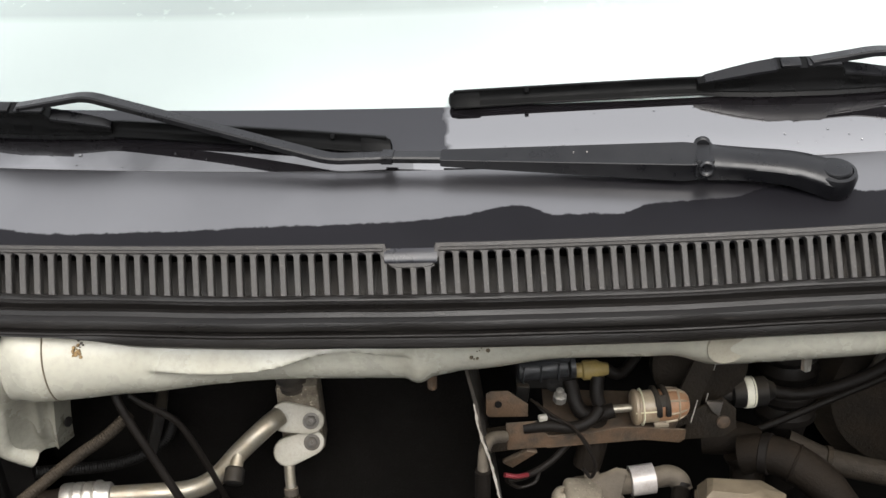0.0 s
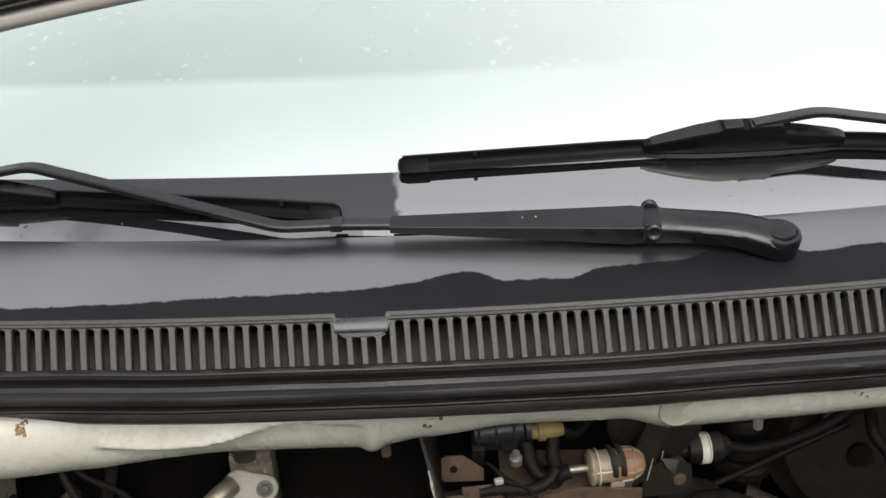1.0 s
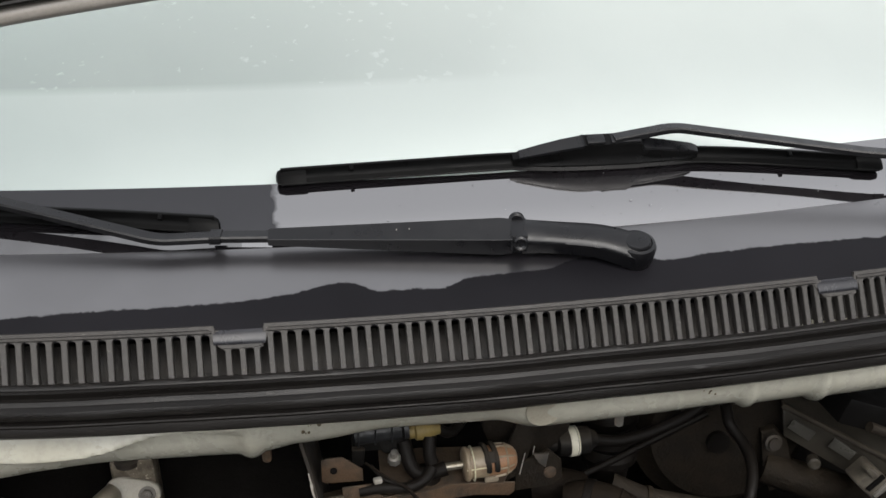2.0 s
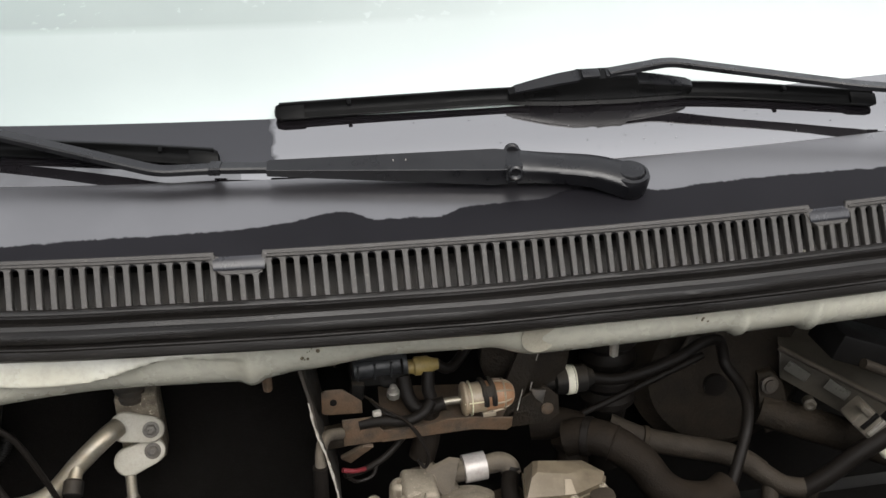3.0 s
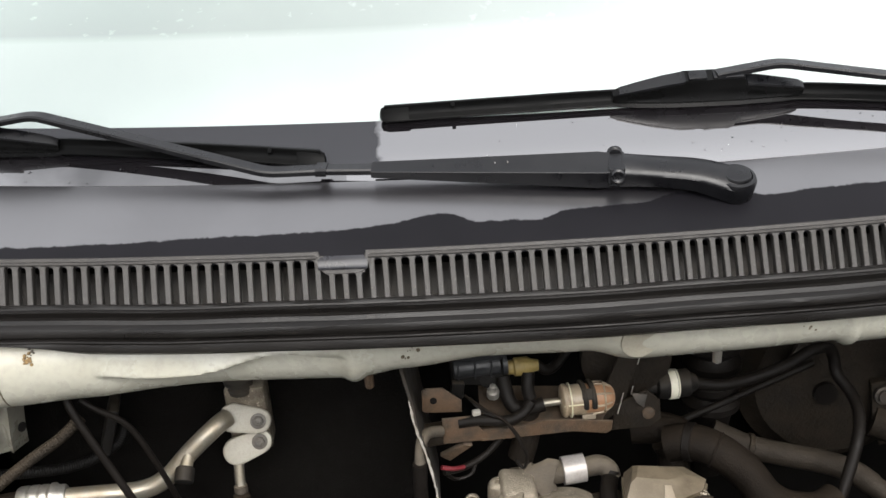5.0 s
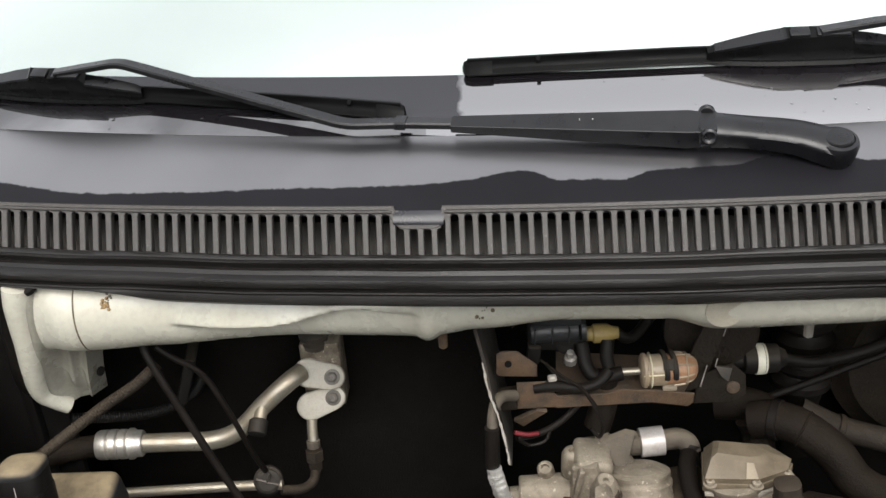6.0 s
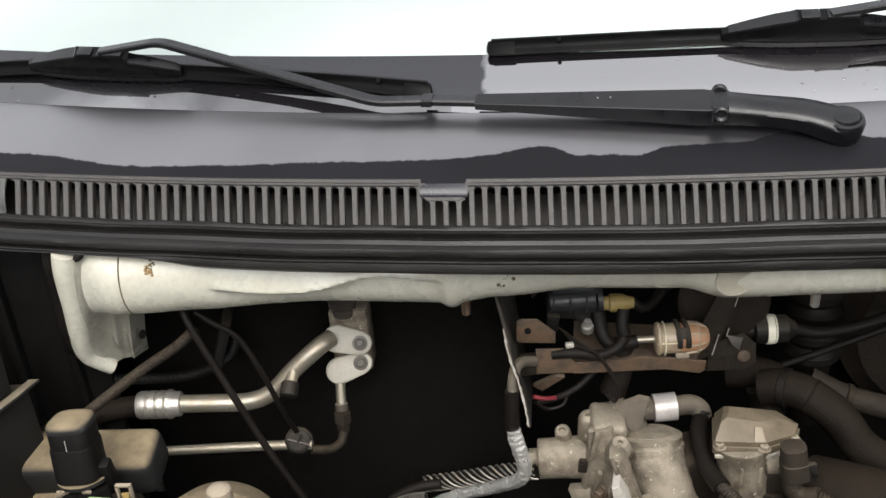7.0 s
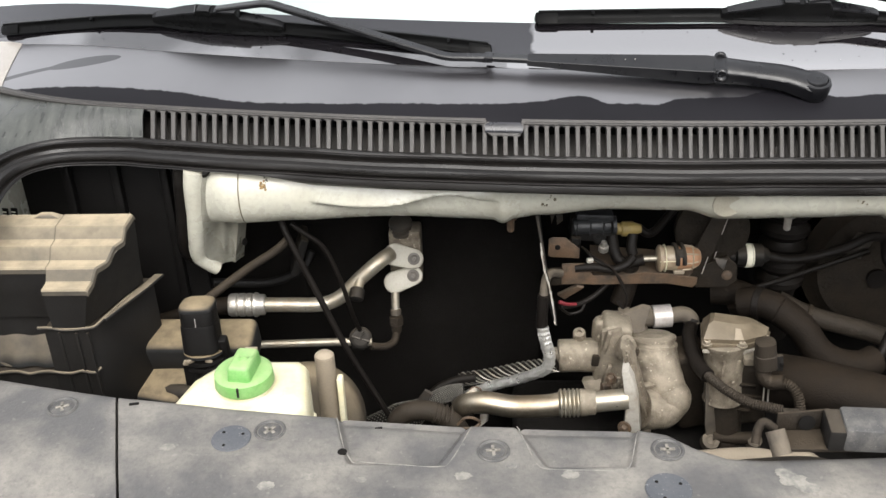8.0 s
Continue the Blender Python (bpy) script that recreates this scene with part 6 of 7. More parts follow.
woven_path = [(-0.083, 0.850, 0.607), (-0.104, 0.850, 0.604), (-0.126, 0.850, 0.592), (-0.154, 0.847, 0.572), (-0.190, 0.842, 0.553), (-0.232, 0.835, 0.535)]
part("sleeve", tube(woven_path, lambda run: 0.0115 + 0.0135 * soft(run, 0.05, 0.11), 24, 8), RUBBER, lower, "dark woven fabric sleeve")
weave = bmesh.new()
path = glide(woven_path, 16)
run = 0.0
for i, (p, (t, s, u)) in enumerate(zip(path, frames(path))):
    run += (p - path[i - 1]).length if i else 0
    r = 0.0118 + 0.0135 * soft(run, 0.05, 0.11)
    for k in range(18):
        a = 2 * math.pi * (k + 0.5 * (i % 2)) / 18
        way = s * math.cos(a) + u * math.sin(a)
        lathe(p + way * r, way, [(-0.0006, 0.0011), (0.0003, 0.0009), (0.0005, 0.0003)], 5, weave)
part("weave", weave, BRAID, lower, "grey threads of the weave")
part("tail", tube([(-0.066, 0.868, 0.619), (-0.091, 0.868, 0.615), (-0.118, 0.866, 0.604), (-0.134, 0.862, 0.590)], 0.0062, 14), RUBBER, lower)
part("bend_hose", tube([(-0.176, 0.745, 0.622), (-0.168, 0.745, 0.642), (-0.152, 0.745, 0.654), (-0.130, 0.745, 0.656), (-0.108, 0.744, 0.648), (-0.090, 0.742, 0.632), (-0.080, 0.740, 0.610)], 0.0135, 22), HOSE_DUST, lower)
for k in range(4):
    part("hose_ring", lathe(Vector((-0.118 + 0.0062 * k, 0.7447, 0.6525 - 0.0020 * k)), (1, 0, -0.34), [(-0.0016, 0.0134), (-0.0008, 0.0148), (0.0008, 0.0148), (0.0016, 0.0134)], 22), HOSE_DUST, lower)
part("bracket_tab", plate([(-0.149, 0.836, 0.605), (-0.139, 0.836, 0.620), (-0.129, 0.836, 0.612), (-0.135, 0.836, 0.598), (-0.144, 0.836, 0.592)], (0.002, 0.004, 0), 0.0), DARK_STEEL, lower)
part("strap", tube([(-0.088, 0.728, 0.645), (-0.078, 0.727, 0.657), (-0.066, 0.728, 0.656), (-0.058, 0.732, 0.646), (-0.066, 0.728, 0.640), (-0.080, 0.727, 0.640)], 0.0020, 8), RUST, lower, "rusty wire clamp")
part("gasket_ring", tube([Vector((-0.064 + 0.0075 * math.cos(a), 0.768, 0.671 + 0.0060 * math.sin(a))) for a in spread(0, 2 * math.pi, 15)], 0.0015, 8, 1), RUST, lower, "small rusty ring")

# ---- exhaust gas pipe with bellows ----
egr = thing("exhaust_gas_pipe", (0.0, 0.75, 0.62), "heat-tinted steel exhaust gas pipe with a short bellows", "pipe")
part("pipe", tube([(-0.083, 0.772, 0.640), (-0.074, 0.760, 0.655), (-0.050, 0.752, 0.664), (-0.015, 0.747, 0.661), (0.03, 0.742, 0.666), (0.052, 0.741, 0.671)], 0.0150, 24), STEEL_PIPE, egr)
part("bellows", lathe((0.046, 0.741, 0.671), (1, 0, 0.03), [(0, 0.0155)] + [(0.001 + k * 0.0055 + d, r) for k in range(5) for d, r in ((0, 0.0165), (0.0018, 0.0192), (0.0034, 0.0192), (0.005, 0.0160))] + [(0.029, 0.0165)], 30), PIPE_METAL, egr, "bright ribbed bellows")
part("collar", lathe((0.074, 0.741, 0.672), (1, 0, 0.03), [(0, 0.0172), (0.002, 0.0185), (0.008, 0.018), (0.010, 0.0172), (0.020, 0.0168), (0.021, 0.014)], 30), CAST_METAL, egr, "rough welded collar")
part("end_pipe", tube([(0.090, 0.741, 0.673), (0.115, 0.742, 0.675), (0.137, 0.743, 0.677)], 0.0142, 24), PIPE_METAL, egr)
part("gasket_tab", plate([(-0.099, 0.765, 0.642), (-0.076, 0.765, 0.671), (-0.066, 0.765, 0.679), (-0.063, 0.765, 0.670), (-0.085, 0.765, 0.652), (-0.094, 0.765, 0.634)], (0.003, 0.004, -0.002), 0.0008), PALE_STEEL, egr, "pale gasket plate")
part("lower_gasket", plate([(-0.058, 0.762, 0.642), (-0.048, 0.762, 0.640), (-0.050, 0.762, 0.622), (-0.060, 0.762, 0.612)], (0.003, 0.004, 0), 0.0008), PALE_STEEL, egr)
# flange pair
fl = thing("pipe_flange", (0.14, 0.75, 0.6), "upright bright steel flange bolting pipe to valve", "flange")
fo = [(0.126, 0.735, 0.724), (0.134, 0.735, 0.728), (0.142, 0.735, 0.712), (0.150, 0.735, 0.678), (0.156, 0.735, 0.628), (0.152, 0.735, 0.621), (0.142, 0.735, 0.621), (0.133, 0.735, 0.643), (0.136, 0.735, 0.665), (0.131, 0.735, 0.693)]
part("plate", plate(fo, (0.006, 0.034, 0.004), 0.0016), PALE_STEEL, fl)
bolt(fl, (0.134, 0.729, 0.640), (-0.5, -0.85, 0.1), 0.0065, 0.010, RUST)
bolt(fl, (0.119, 0.764, 0.695), (-0.7, -0.7, 0.1), 0.0056, 0.010, RUST)

# ---- exhaust gas valve: cast body ----
body = thing("recirculation_valve", (0.17, 0.8, 0.58), "dusty cast aluminium recirculation valve with elbow", "valve")
part("inlet_stub", lathe((0.0522, 0.8460, 0.6733), (1, 0, 0.03), [(-0.010, 0.012), (0, 0.0125), (0.0002, 0.0215), (0.002, 0.0232), (0.030, 0.0236), (0.052, 0.0245), (0.075, 0.025)], 36), CAST_METAL, body)
part("rear_lug", lathe((0.0815, 0.8520, 0.7054), (-0.1, -0.45, 0.9), [(-0.014, 0.0095), (0.004, 0.0090), (0.006, 0.0072), (0.006, 0.0042), (0.001, 0.0038)], 18), CAST_METAL, body)
# Proud dark block painted in for the shade of a recessed notch.
part("notch_shade", box((0.104, 0.822, 0.682), (0.014, 0.006, 0.018), (0, 6, 0), 0.002), CAST_DARK, body)
part("centre_block", box((0.126, 0.842, 0.690), (0.040, 0.050, 0.096), (0, 8, 0), 0.007, segments=3), CAST_METAL, body)
part("block_face", plate([(0.107, 0.815, 0.735), (0.132, 0.812, 0.738), (0.150, 0.806, 0.690), (0.152, 0.805, 0.640), (0.120, 0.808, 0.634), (0.108, 0.812, 0.668)], (0.004, 0.012, 0), 0.003), CAST_METAL, body)
for x, z in ((0.114, 0.722), (0.117, 0.668), (0.130, 0.648)):
    part("face_rib", box((x, 0.809, z), (0.006, 0.010, 0.034), (0, 12, 0), 0.0015), CAST_METAL, body)
part("upper_boss", lathe((0.112, 0.850, 0.705), (-0.05, -0.1, 1), [(0, 0.014), (0.024, 0.012), (0.028, 0.010), (0.030, 0.007), (0.030, 0.004), (0.026, 0.003)], 20), CAST_METAL, body)
part("front_boss", lathe((0.141, 0.808, 0.704), (0.0, -0.25, 0.97), [(0, 0.016), (0.012, 0.0155), (0.018, 0.013), (0.026, 0.0105), (0.029, 0.008), (0.029, 0.003), (0.025, 0.002)], 20), CAST_METAL, body)
bolt(body, (0.150, 0.800, 0.712), (0.0, -0.5, 0.86), 0.0055, 0.007, CAST_DARK)
part("main_drum", tube([(0.180, 0.836, 0.704), (0.182, 0.828, 0.694), (0.186, 0.815, 0.676), (0.194, 0.800, 0.655), (0.199, 0.790, 0.643), (0.194, 0.781, 0.634), (0.180, 0.776, 0.634), (0.160, 0.770, 0.640)], lambda s: 0.0310 - 0.0030 * soft(s, 0.05, 0.09), 36, 8, rough=0.05), CAST_METAL, body, smooth=60)
part("elbow_ball", lathe((0.200, 0.790, 0.642), (0.35, -0.45, -0.8), [(-0.012, 0.029)] + [(0.0315 * math.sin(a), 0.0315 * math.cos(a)) for a in spread(0, 1.5, 9)], 36), CAST_METAL, body, smooth=60)
for off, r in ((-0.012, 0.0335), (0.0, 0.0345), (0.010, 0.0325)):
    part("drum_rim", lathe((0.1805, 0.833 + off * 0.35, 0.700 + off), (-0.03, 0.35, 0.94), [(-0.0030, r - 0.0025), (-0.0020, r), (0.0020, r), (0.0032, r - 0.0030), (0.005, r - 0.006)], 40), CAST_METAL, body)
part("drum_top", lathe((0.179, 0.838, 0.711), (-0.03, 0.35, 0.94), [(0, 0.029), (0.004, 0.027), (0.006, 0.012)], 32), CAST_METAL, body)
part("drum_web", box((0.168, 0.778, 0.672), (0.040, 0.010, 0.005), (0, 6, 25), 0.001), CAST_METAL, body)
for k, (x, y, z) in enumerate(((0.170, 0.815, 0.700), (0.183, 0.800, 0.690), (0.176, 0.797, 0.665), (0.195, 0.785, 0.665))):
    part("casting_wart", lathe((x, y, z), (0.0, -0.7, 0.7), [(-0.006, 0.008), (0.002, 0.006), (0.004, 0.003)], 10), CAST_METAL, body)
part("brace", plate([(0.125, 0.752, 0.750), (0.135, 0.752, 0.755), (0.141, 0.752, 0.748), (0.155, 0.752, 0.698), (0.165, 0.752, 0.663), (0.173, 0.752, 0.630), (0.173, 0.752, 0.611), (0.161, 0.752, 0.613), (0.158, 0.752, 0.644), (0.145, 0.752, 0.685), (0.133, 0.752, 0.724)], (0.002, 0.016, 0.002), 0.0022), CAST_METAL, body)
part("brace_rib", plate([(0.131, 0.750, 0.748), (0.136, 0.750, 0.748), (0.152, 0.748, 0.690), (0.166, 0.748, 0.640), (0.162, 0.748, 0.640), (0.147, 0.748, 0.690)], (0.001, 0.005, 0), 0.001), CAST_METAL, body)
part("clamp_strap", plate([(0.141, 0.856, 0.735), (0.168, 0.856, 0.747), (0.179, 0.856, 0.744), (0.170, 0.846, 0.722), (0.164, 0.838, 0.704), (0.150, 0.846, 0.722)], (0.0, 0.006, 0.003), 0.0015), BROWN_PLASTIC, body)
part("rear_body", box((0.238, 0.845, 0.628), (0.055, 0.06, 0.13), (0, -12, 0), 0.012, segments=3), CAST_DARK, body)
part("brass_plug", box((0.116, 0.805, 0.648), (0.012, 0.012, 0.014), (0, 0, 20), 0.002), RUST, body)
part("lower_wing", plate([(0.085, 0.83, 0.640), (0.110, 0.815, 0.655), (0.115, 0.80, 0.63), (0.10, 0.80, 0.62)], (0.004, 0.012, 0), 0.001), CAST_METAL, body)

# upper solenoid with silver band and elbow
sol = thing("valve_solenoid", (0.17, 0.87, 0.72), "tan dusty solenoid with a silver band", "solenoid")
part("barrel", lathe((0.125, 0.874, 0.714), (1, 0.06, 0.05), [(0, 0.011), (0.004, 0.0130), (0.062, 0.0130), (0.064, 0.0115), (0.105, 0.011)], 24), BROWN_PLASTIC, sol)
part("arm", plate([(0.136, 0.862, 0.735), (0.150, 0.862, 0.738), (0.176, 0.850, 0.712), (0.186, 0.842, 0.690), (0.158, 0.842, 0.690), (0.150, 0.850, 0.71)], (0.0, 0.010, 0.003), 0.002), BROWN_PLASTIC, sol)
part("band", lathe((0.186, 0.8775, 0.7175), (1, 0.06, 0.05), [(0, 0.0135), (0.0005, 0.0162), (0.026, 0.0162), (0.0265, 0.0135)], 28), GREY_LABEL, sol, "silver-grey band")
part("elbow", tube([(0.214, 0.879, 0.719), (0.228, 0.879, 0.721), (0.238, 0.875, 0.717), (0.241, 0.869, 0.708)], 0.0112, 18), BROWN_PLASTIC, sol)
hose = thing("valve_hose", (0.27, 0.8, 0.68), "black rubber hose running into a ribbed conduit", "hose")
part("rubber_hose", tube([(0.241, 0.872, 0.716), (0.2385, 0.866, 0.710), (0.232, 0.842, 0.708), (0.232, 0.815, 0.702), (0.237, 0.785, 0.698), (0.244, 0.764, 0.698)], 0.0098, 18), RUBBER, hose)
part("conduit", ribbed([(0.243, 0.766, 0.698), (0.252, 0.752, 0.697), (0.266, 0.736, 0.693), (0.290, 0.720, 0.688), (0.327, 0.702, 0.690)], 0.0070, 0.0032, 0.18, 14), HOSE_DUST, hose)
part("tee", tube([(0.326, 0.700, 0.685), (0.346, 0.700, 0.684)], 0.0085, 14), BLACK_PLASTIC, hose)

# ---- actuator with trapezoid cap ----
act = thing("throttle_actuator", (0.27, 0.78, 0.58), "dusty cast actuator with a faceted cap and connector", "actuator")
lo = [(0.238, 0.786), (0.290, 0.782), (0.322, 0.795), (0.330, 0.812), (0.312, 0.836), (0.246, 0.834)]
hi = [(0.246, 0.799), (0.288, 0.797), (0.306, 0.805), (0.312, 0.815), (0.302, 0.829), (0.254, 0.828)]
bm = skin(bmesh.new(), [[Vector((x, y, 0.735)) for x, y in lo], [Vector((x, y, 0.742)) for x, y in lo], [Vector((x, y, 0.756 - 0.14 * (x - 0.25))) for x, y in hi], [Vector((0.28 + (x - 0.28) * 0.8, 0.815 + (y - 0.815) * 0.7, 0.759 - 0.14 * (x - 0.25))) for x, y in hi]])
COVER_BROWN = material("brown_moulded_cover", (0.105, 0.083, 0.055), 0.45, second=(0.052, 0.040, 0.026), amount=1.0, scale=34, bump=0.2, dust=0.35, dust_colour=(0.19, 0.155, 0.108), speck=0.35, specular=0.35)
part("cap", bm, COVER_BROWN, act, smooth=20)

part("worn_facet", plate([(0.278, 0.7828, 0.7422), (0.290, 0.7820, 0.7422), (0.288, 0.7966, 0.7505), (0.281, 0.7969, 0.7514)], (0, -0.0004, 0.0006), 0.0001), TAN_PLASTIC, act, "facet worn pale")
part("cap_flange", plate([Vector((0.282 + (x - 0.282) * 1.05, 0.808 + (y - 0.808) * 1.08, 0.7270)) for x, y in lo], (0, 0, 0.009), 0.0015), COVER_BROWN, act)
part("gasket_plate", plate([Vector((0.282 + (x - 0.282) * 0.99, 0.808 + (y - 0.808) * 1.10, 0.7205)) for x, y in lo], (0, 0, 0.0050), 0.0008), PALE_STEEL, act, "pale gasket plate")
for x, y in ((0.243, 0.785), (0.288, 0.780), (0.322, 0.794)):
    bolt(act, (x, y, 0.7345), (0, 0, 1), 0.0048, 0.006, CAST_METAL)
part("neck", lathe((0.270, 0.800, 0.730), (0.06, -0.08, -1), [(0, 0.030), (0.004, 0.030), (0.006, 0.0285), (0.030, 0.027), (0.066, 0.0255), (0.085, 0.026), (0.09, 0.028)], 30), CAST_METAL, act)
part("neck_rib", box((0.264, 0.775, 0.692), (0.004, 0.008, 0.05), (0, 3, 0), 0.001), CAST_METAL, act)
part("neck_rib", box((0.284, 0.777, 0.690), (0.004, 0.008, 0.05), (0, 3, 0), 0.001), CAST_METAL, act)
part("mount_ear", box((0.300, 0.782, 0.713), (0.018, 0.02, 0.012), (0, 0, 0), 0.003), CAST_METAL, act)
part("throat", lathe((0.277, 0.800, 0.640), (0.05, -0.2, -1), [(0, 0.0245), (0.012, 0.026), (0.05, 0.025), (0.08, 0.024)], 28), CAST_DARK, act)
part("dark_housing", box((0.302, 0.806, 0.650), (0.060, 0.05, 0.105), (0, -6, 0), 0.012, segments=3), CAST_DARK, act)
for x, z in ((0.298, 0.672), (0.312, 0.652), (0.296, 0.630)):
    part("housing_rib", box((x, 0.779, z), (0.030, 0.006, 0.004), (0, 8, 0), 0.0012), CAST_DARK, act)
part("base_bar", tube([(0.262, 0.772, 0.590), (0.290, 0.770, 0.588), (0.318, 0.770, 0.588)], 0.0085, 14), CAST_DARK, act)
part("base_lug", lathe((0.259, 0.768, 0.584), (0, -0.6, 0.8), [(-0.008, 0.013), (0.006, 0.012), (0.008, 0.006), (0.006, 0.003)], 16), BROWN_PLASTIC, act)
part("base_lug", lathe((0.318, 0.766, 0.586), (0, -0.6, 0.8), [(-0.008, 0.011), (0.006, 0.010), (0.008, 0.005), (0.006, 0.002)], 16), BROWN_PLASTIC, act)
part("stay", plate([(0.246, 0.785, 0.672), (0.256, 0.782, 0.668), (0.262, 0.772, 0.620), (0.268, 0.768, 0.584), (0.255, 0.766, 0.578), (0.250, 0.772, 0.610)], (0.004, 0.012, 0), 0.002), BROWN_PLASTIC, act)
for dx in (0.0, 0.006):
    part("rod", tube([(0.314 + dx, 0.748, 0.700), (0.316 + dx, 0.748, 0.660)], 0.0012, 8), BRIGHT_STEEL, act)
plug = part("connector", post((0.310, 0.757, 0.7585), (0.12, -0.05, -1), [(0, 0.009), (0.001, 0.0125), (0.018, 0.0132), (0.019, 0.0142), (0.038, 0.0145), (0.040, 0.012)], 24, 3.0), HOSE_DUST, act, "dusty dark electrical connector")
part("latch", box((0.329, 0.749, 0.730), (0.009, 0.006, 0.024), (0, -6, 0), 0.001), BLACK_PLASTIC, plug)
part("latch_window", box((0.3315, 0.7455, 0.729), (0.004, 0.002, 0.006), (0, -6, 0), 0.0004), DEEP_BLACK, plug)
part("boot", tube([(0.313, 0.754, 0.722), (0.312, 0.750, 0.708), (0.321, 0.745, 0.702), (0.336, 0.738, 0.707)], 0.0098, 16), CAST_DARK, act)
part("boot_conduit", ribbed([(0.334, 0.738, 0.707), (0.345, 0.732, 0.703), (0.353, 0.724, 0.690), (0.356, 0.716, 0.668)], 0.0072, 0.0034, 0.18, 14), CAST_DARK, act)
part("tee_block", box((0.357, 0.710, 0.646), (0.015, 0.017, 0.050), (0, 3, 0), 0.003), BLACK_PLASTIC, act)
part("tee_clip", box((0.366, 0.702, 0.652), (0.004, 0.006, 0.034), (0, 3, 0), 0.001), BROWN_PLASTIC, act)

# ---- big intake hose and relay on the front panel ----
big = thing("intake_hose", (0.45, 0.72, 0.7), "wide dusty black rubber intake hose", "hose")
part("hose", tube([(0.345, 0.790, 0.672), (0.37, 0.77, 0.680), (0.41, 0.745, 0.686), (0.47, 0.72, 0.682), (0.56, 0.685, 0.668), (0.70, 0.63, 0.64)], 0.036, 30), DUSTY_RUBBER, big)
relay = thing("relay_holder", (0.27, 0.39, 0.88), "grey plastic relay on a metal bracket behind the front panel", "relay")
part("bracket", plate([(0.222, 0.402, 0.902), (0.262, 0.404, 0.902), (0.300, 0.404, 0.902), (0.300, 0.376, 0.902), (0.222, 0.376, 0.902)], (0, 0, 0.004), 0.001), CAST_DARK, relay)
part("upright", plate([(0.216, 0.404, 0.902), (0.262, 0.406, 0.902), (0.262, 0.407, 0.925), (0.216, 0.405, 0.922)], (0, 0.003, 0), 0.0008), CAST_DARK, relay)
part("hole", lathe((0.242, 0.403, 0.914), (0, -1, 0.1), [(0, 0.0075), (0.0014, 0.0075), (0.0015, 0.001)], 18), DEEP_BLACK, relay)
rb = part("relay_body", box((0.290, 0.388, 0.918), (0.046, 0.034, 0.026), (4, 0, -4), 0.004), CLIP_GREY, relay)
part("relay_base", box((0.262, 0.390, 0.916), (0.016, 0.032, 0.024), (4, 0, -4), 0.003), BLACK_PLASTIC, relay)
for k in range(3):
    part("rib", box((0.313, 0.373 + 0.010 * k, 0.923), (0.008, 0.003, 0.015), (0, 0, 0), 0.001), BLACK_PLASTIC, rb)
for k in range(2):
    part("blade_terminal", box((0.322, 0.372 + 0.014 * k, 0.917), (0.016, 0.006, 0.0015), (0, 0, 0), 0.0003), BRIGHT_STEEL, relay)
stub = thing("hose_stub", (0.2, 0.38, 0.86), "short grey pipe stub with a flared collar", "pipe stub")
part("stub", tube([(0.211, 0.392, 0.914), (0.216, 0.377, 0.898)], 0.0088, 18), BROWN_PLASTIC, stub)
part("collar", tube([(0.212, 0.395, 0.913), (0.202, 0.397, 0.919), (0.197, 0.395, 0.913), (0.194, 0.388, 0.902)], 0.0042, 10), CAST_DARK, stub, "dark curved collar")
fan = thing("fan_ring", (0.2, 0.45, 0.8), "black curved fan shroud edge below the panel", "fan shroud")
part("ring", tube([(0.165, 0.43, 0.80), (0.185, 0.425, 0.83), (0.22, 0.42, 0.842), (0.27, 0.42, 0.842), (0.33, 0.42, 0.82)], 0.012, 16), BLACK_PLASTIC, fan)
single("radiator_hose", tube([(0.02, 0.50, 0.40), (0.05, 0.52, 0.66), (0.10, 0.52, 0.745), (0.18, 0.52, 0.762), (0.26, 0.53, 0.755), (0.33, 0.55, 0.70), (0.36, 0.56, 0.40)], 0.014, 16), TAN_PLASTIC, "dusty tan pipe low behind the front panel", "pipe")

# ---- vacuum valves on their rusty shelf ----
shelf = thing("valve_shelf", (0.15, 0.88, 0.76), "rusty steel shelf carrying the vacuum valves", "shelf")
tabo = [(0.0350, 0.8380, 0.8660), (0.0399, 0.8380, 0.8686), (0.0565, 0.8380, 0.8680), (0.0757, 0.8380, 0.8510), (0.0754, 0.8380, 0.8367), (0.0376, 0.8380, 0.8388), (0.0341, 0.8380, 0.8418)]
bm = plate(tabo, (0, 0.003, -0.001), 0.0008)
part("tab", bm, RUST, shelf)
part("tab_hole", lathe((0.0465, 0.8365, 0.8545), (0, -1, 0.05), [(0, 0.0036), (0.0012, 0.0036), (0.0013, 0.0005)], 14), DEEP_BLACK, shelf)
part("front_lip", plate([(0.0542, 0.8500, 0.8207), (0.0883, 0.8500, 0.8210), (0.0906, 0.8500, 0.8091), (0.0966, 0.8500, 0.8007), (0.1412, 0.8560, 0.7980), (0.1658, 0.8580, 0.8025), (0.1966, 0.8600, 0.7985), (0.2406, 0.8660, 0.7884), (0.2399, 0.8660, 0.7771), (0.2340, 0.8660, 0.7727), (0.1958, 0.8600, 0.7843), (0.0544, 0.8500, 0.7885)], (0, 0.003, 0), 0.0006), RUST, shelf)
part("top_plate", plate([(0.095, 0.852, 0.790), (0.165, 0.860, 0.786), (0.225, 0.868, 0.782), (0.262, 0.93, 0.790), (0.10, 0.94, 0.800)], (0, 0, -0.003), 0.0), RUST, shelf)
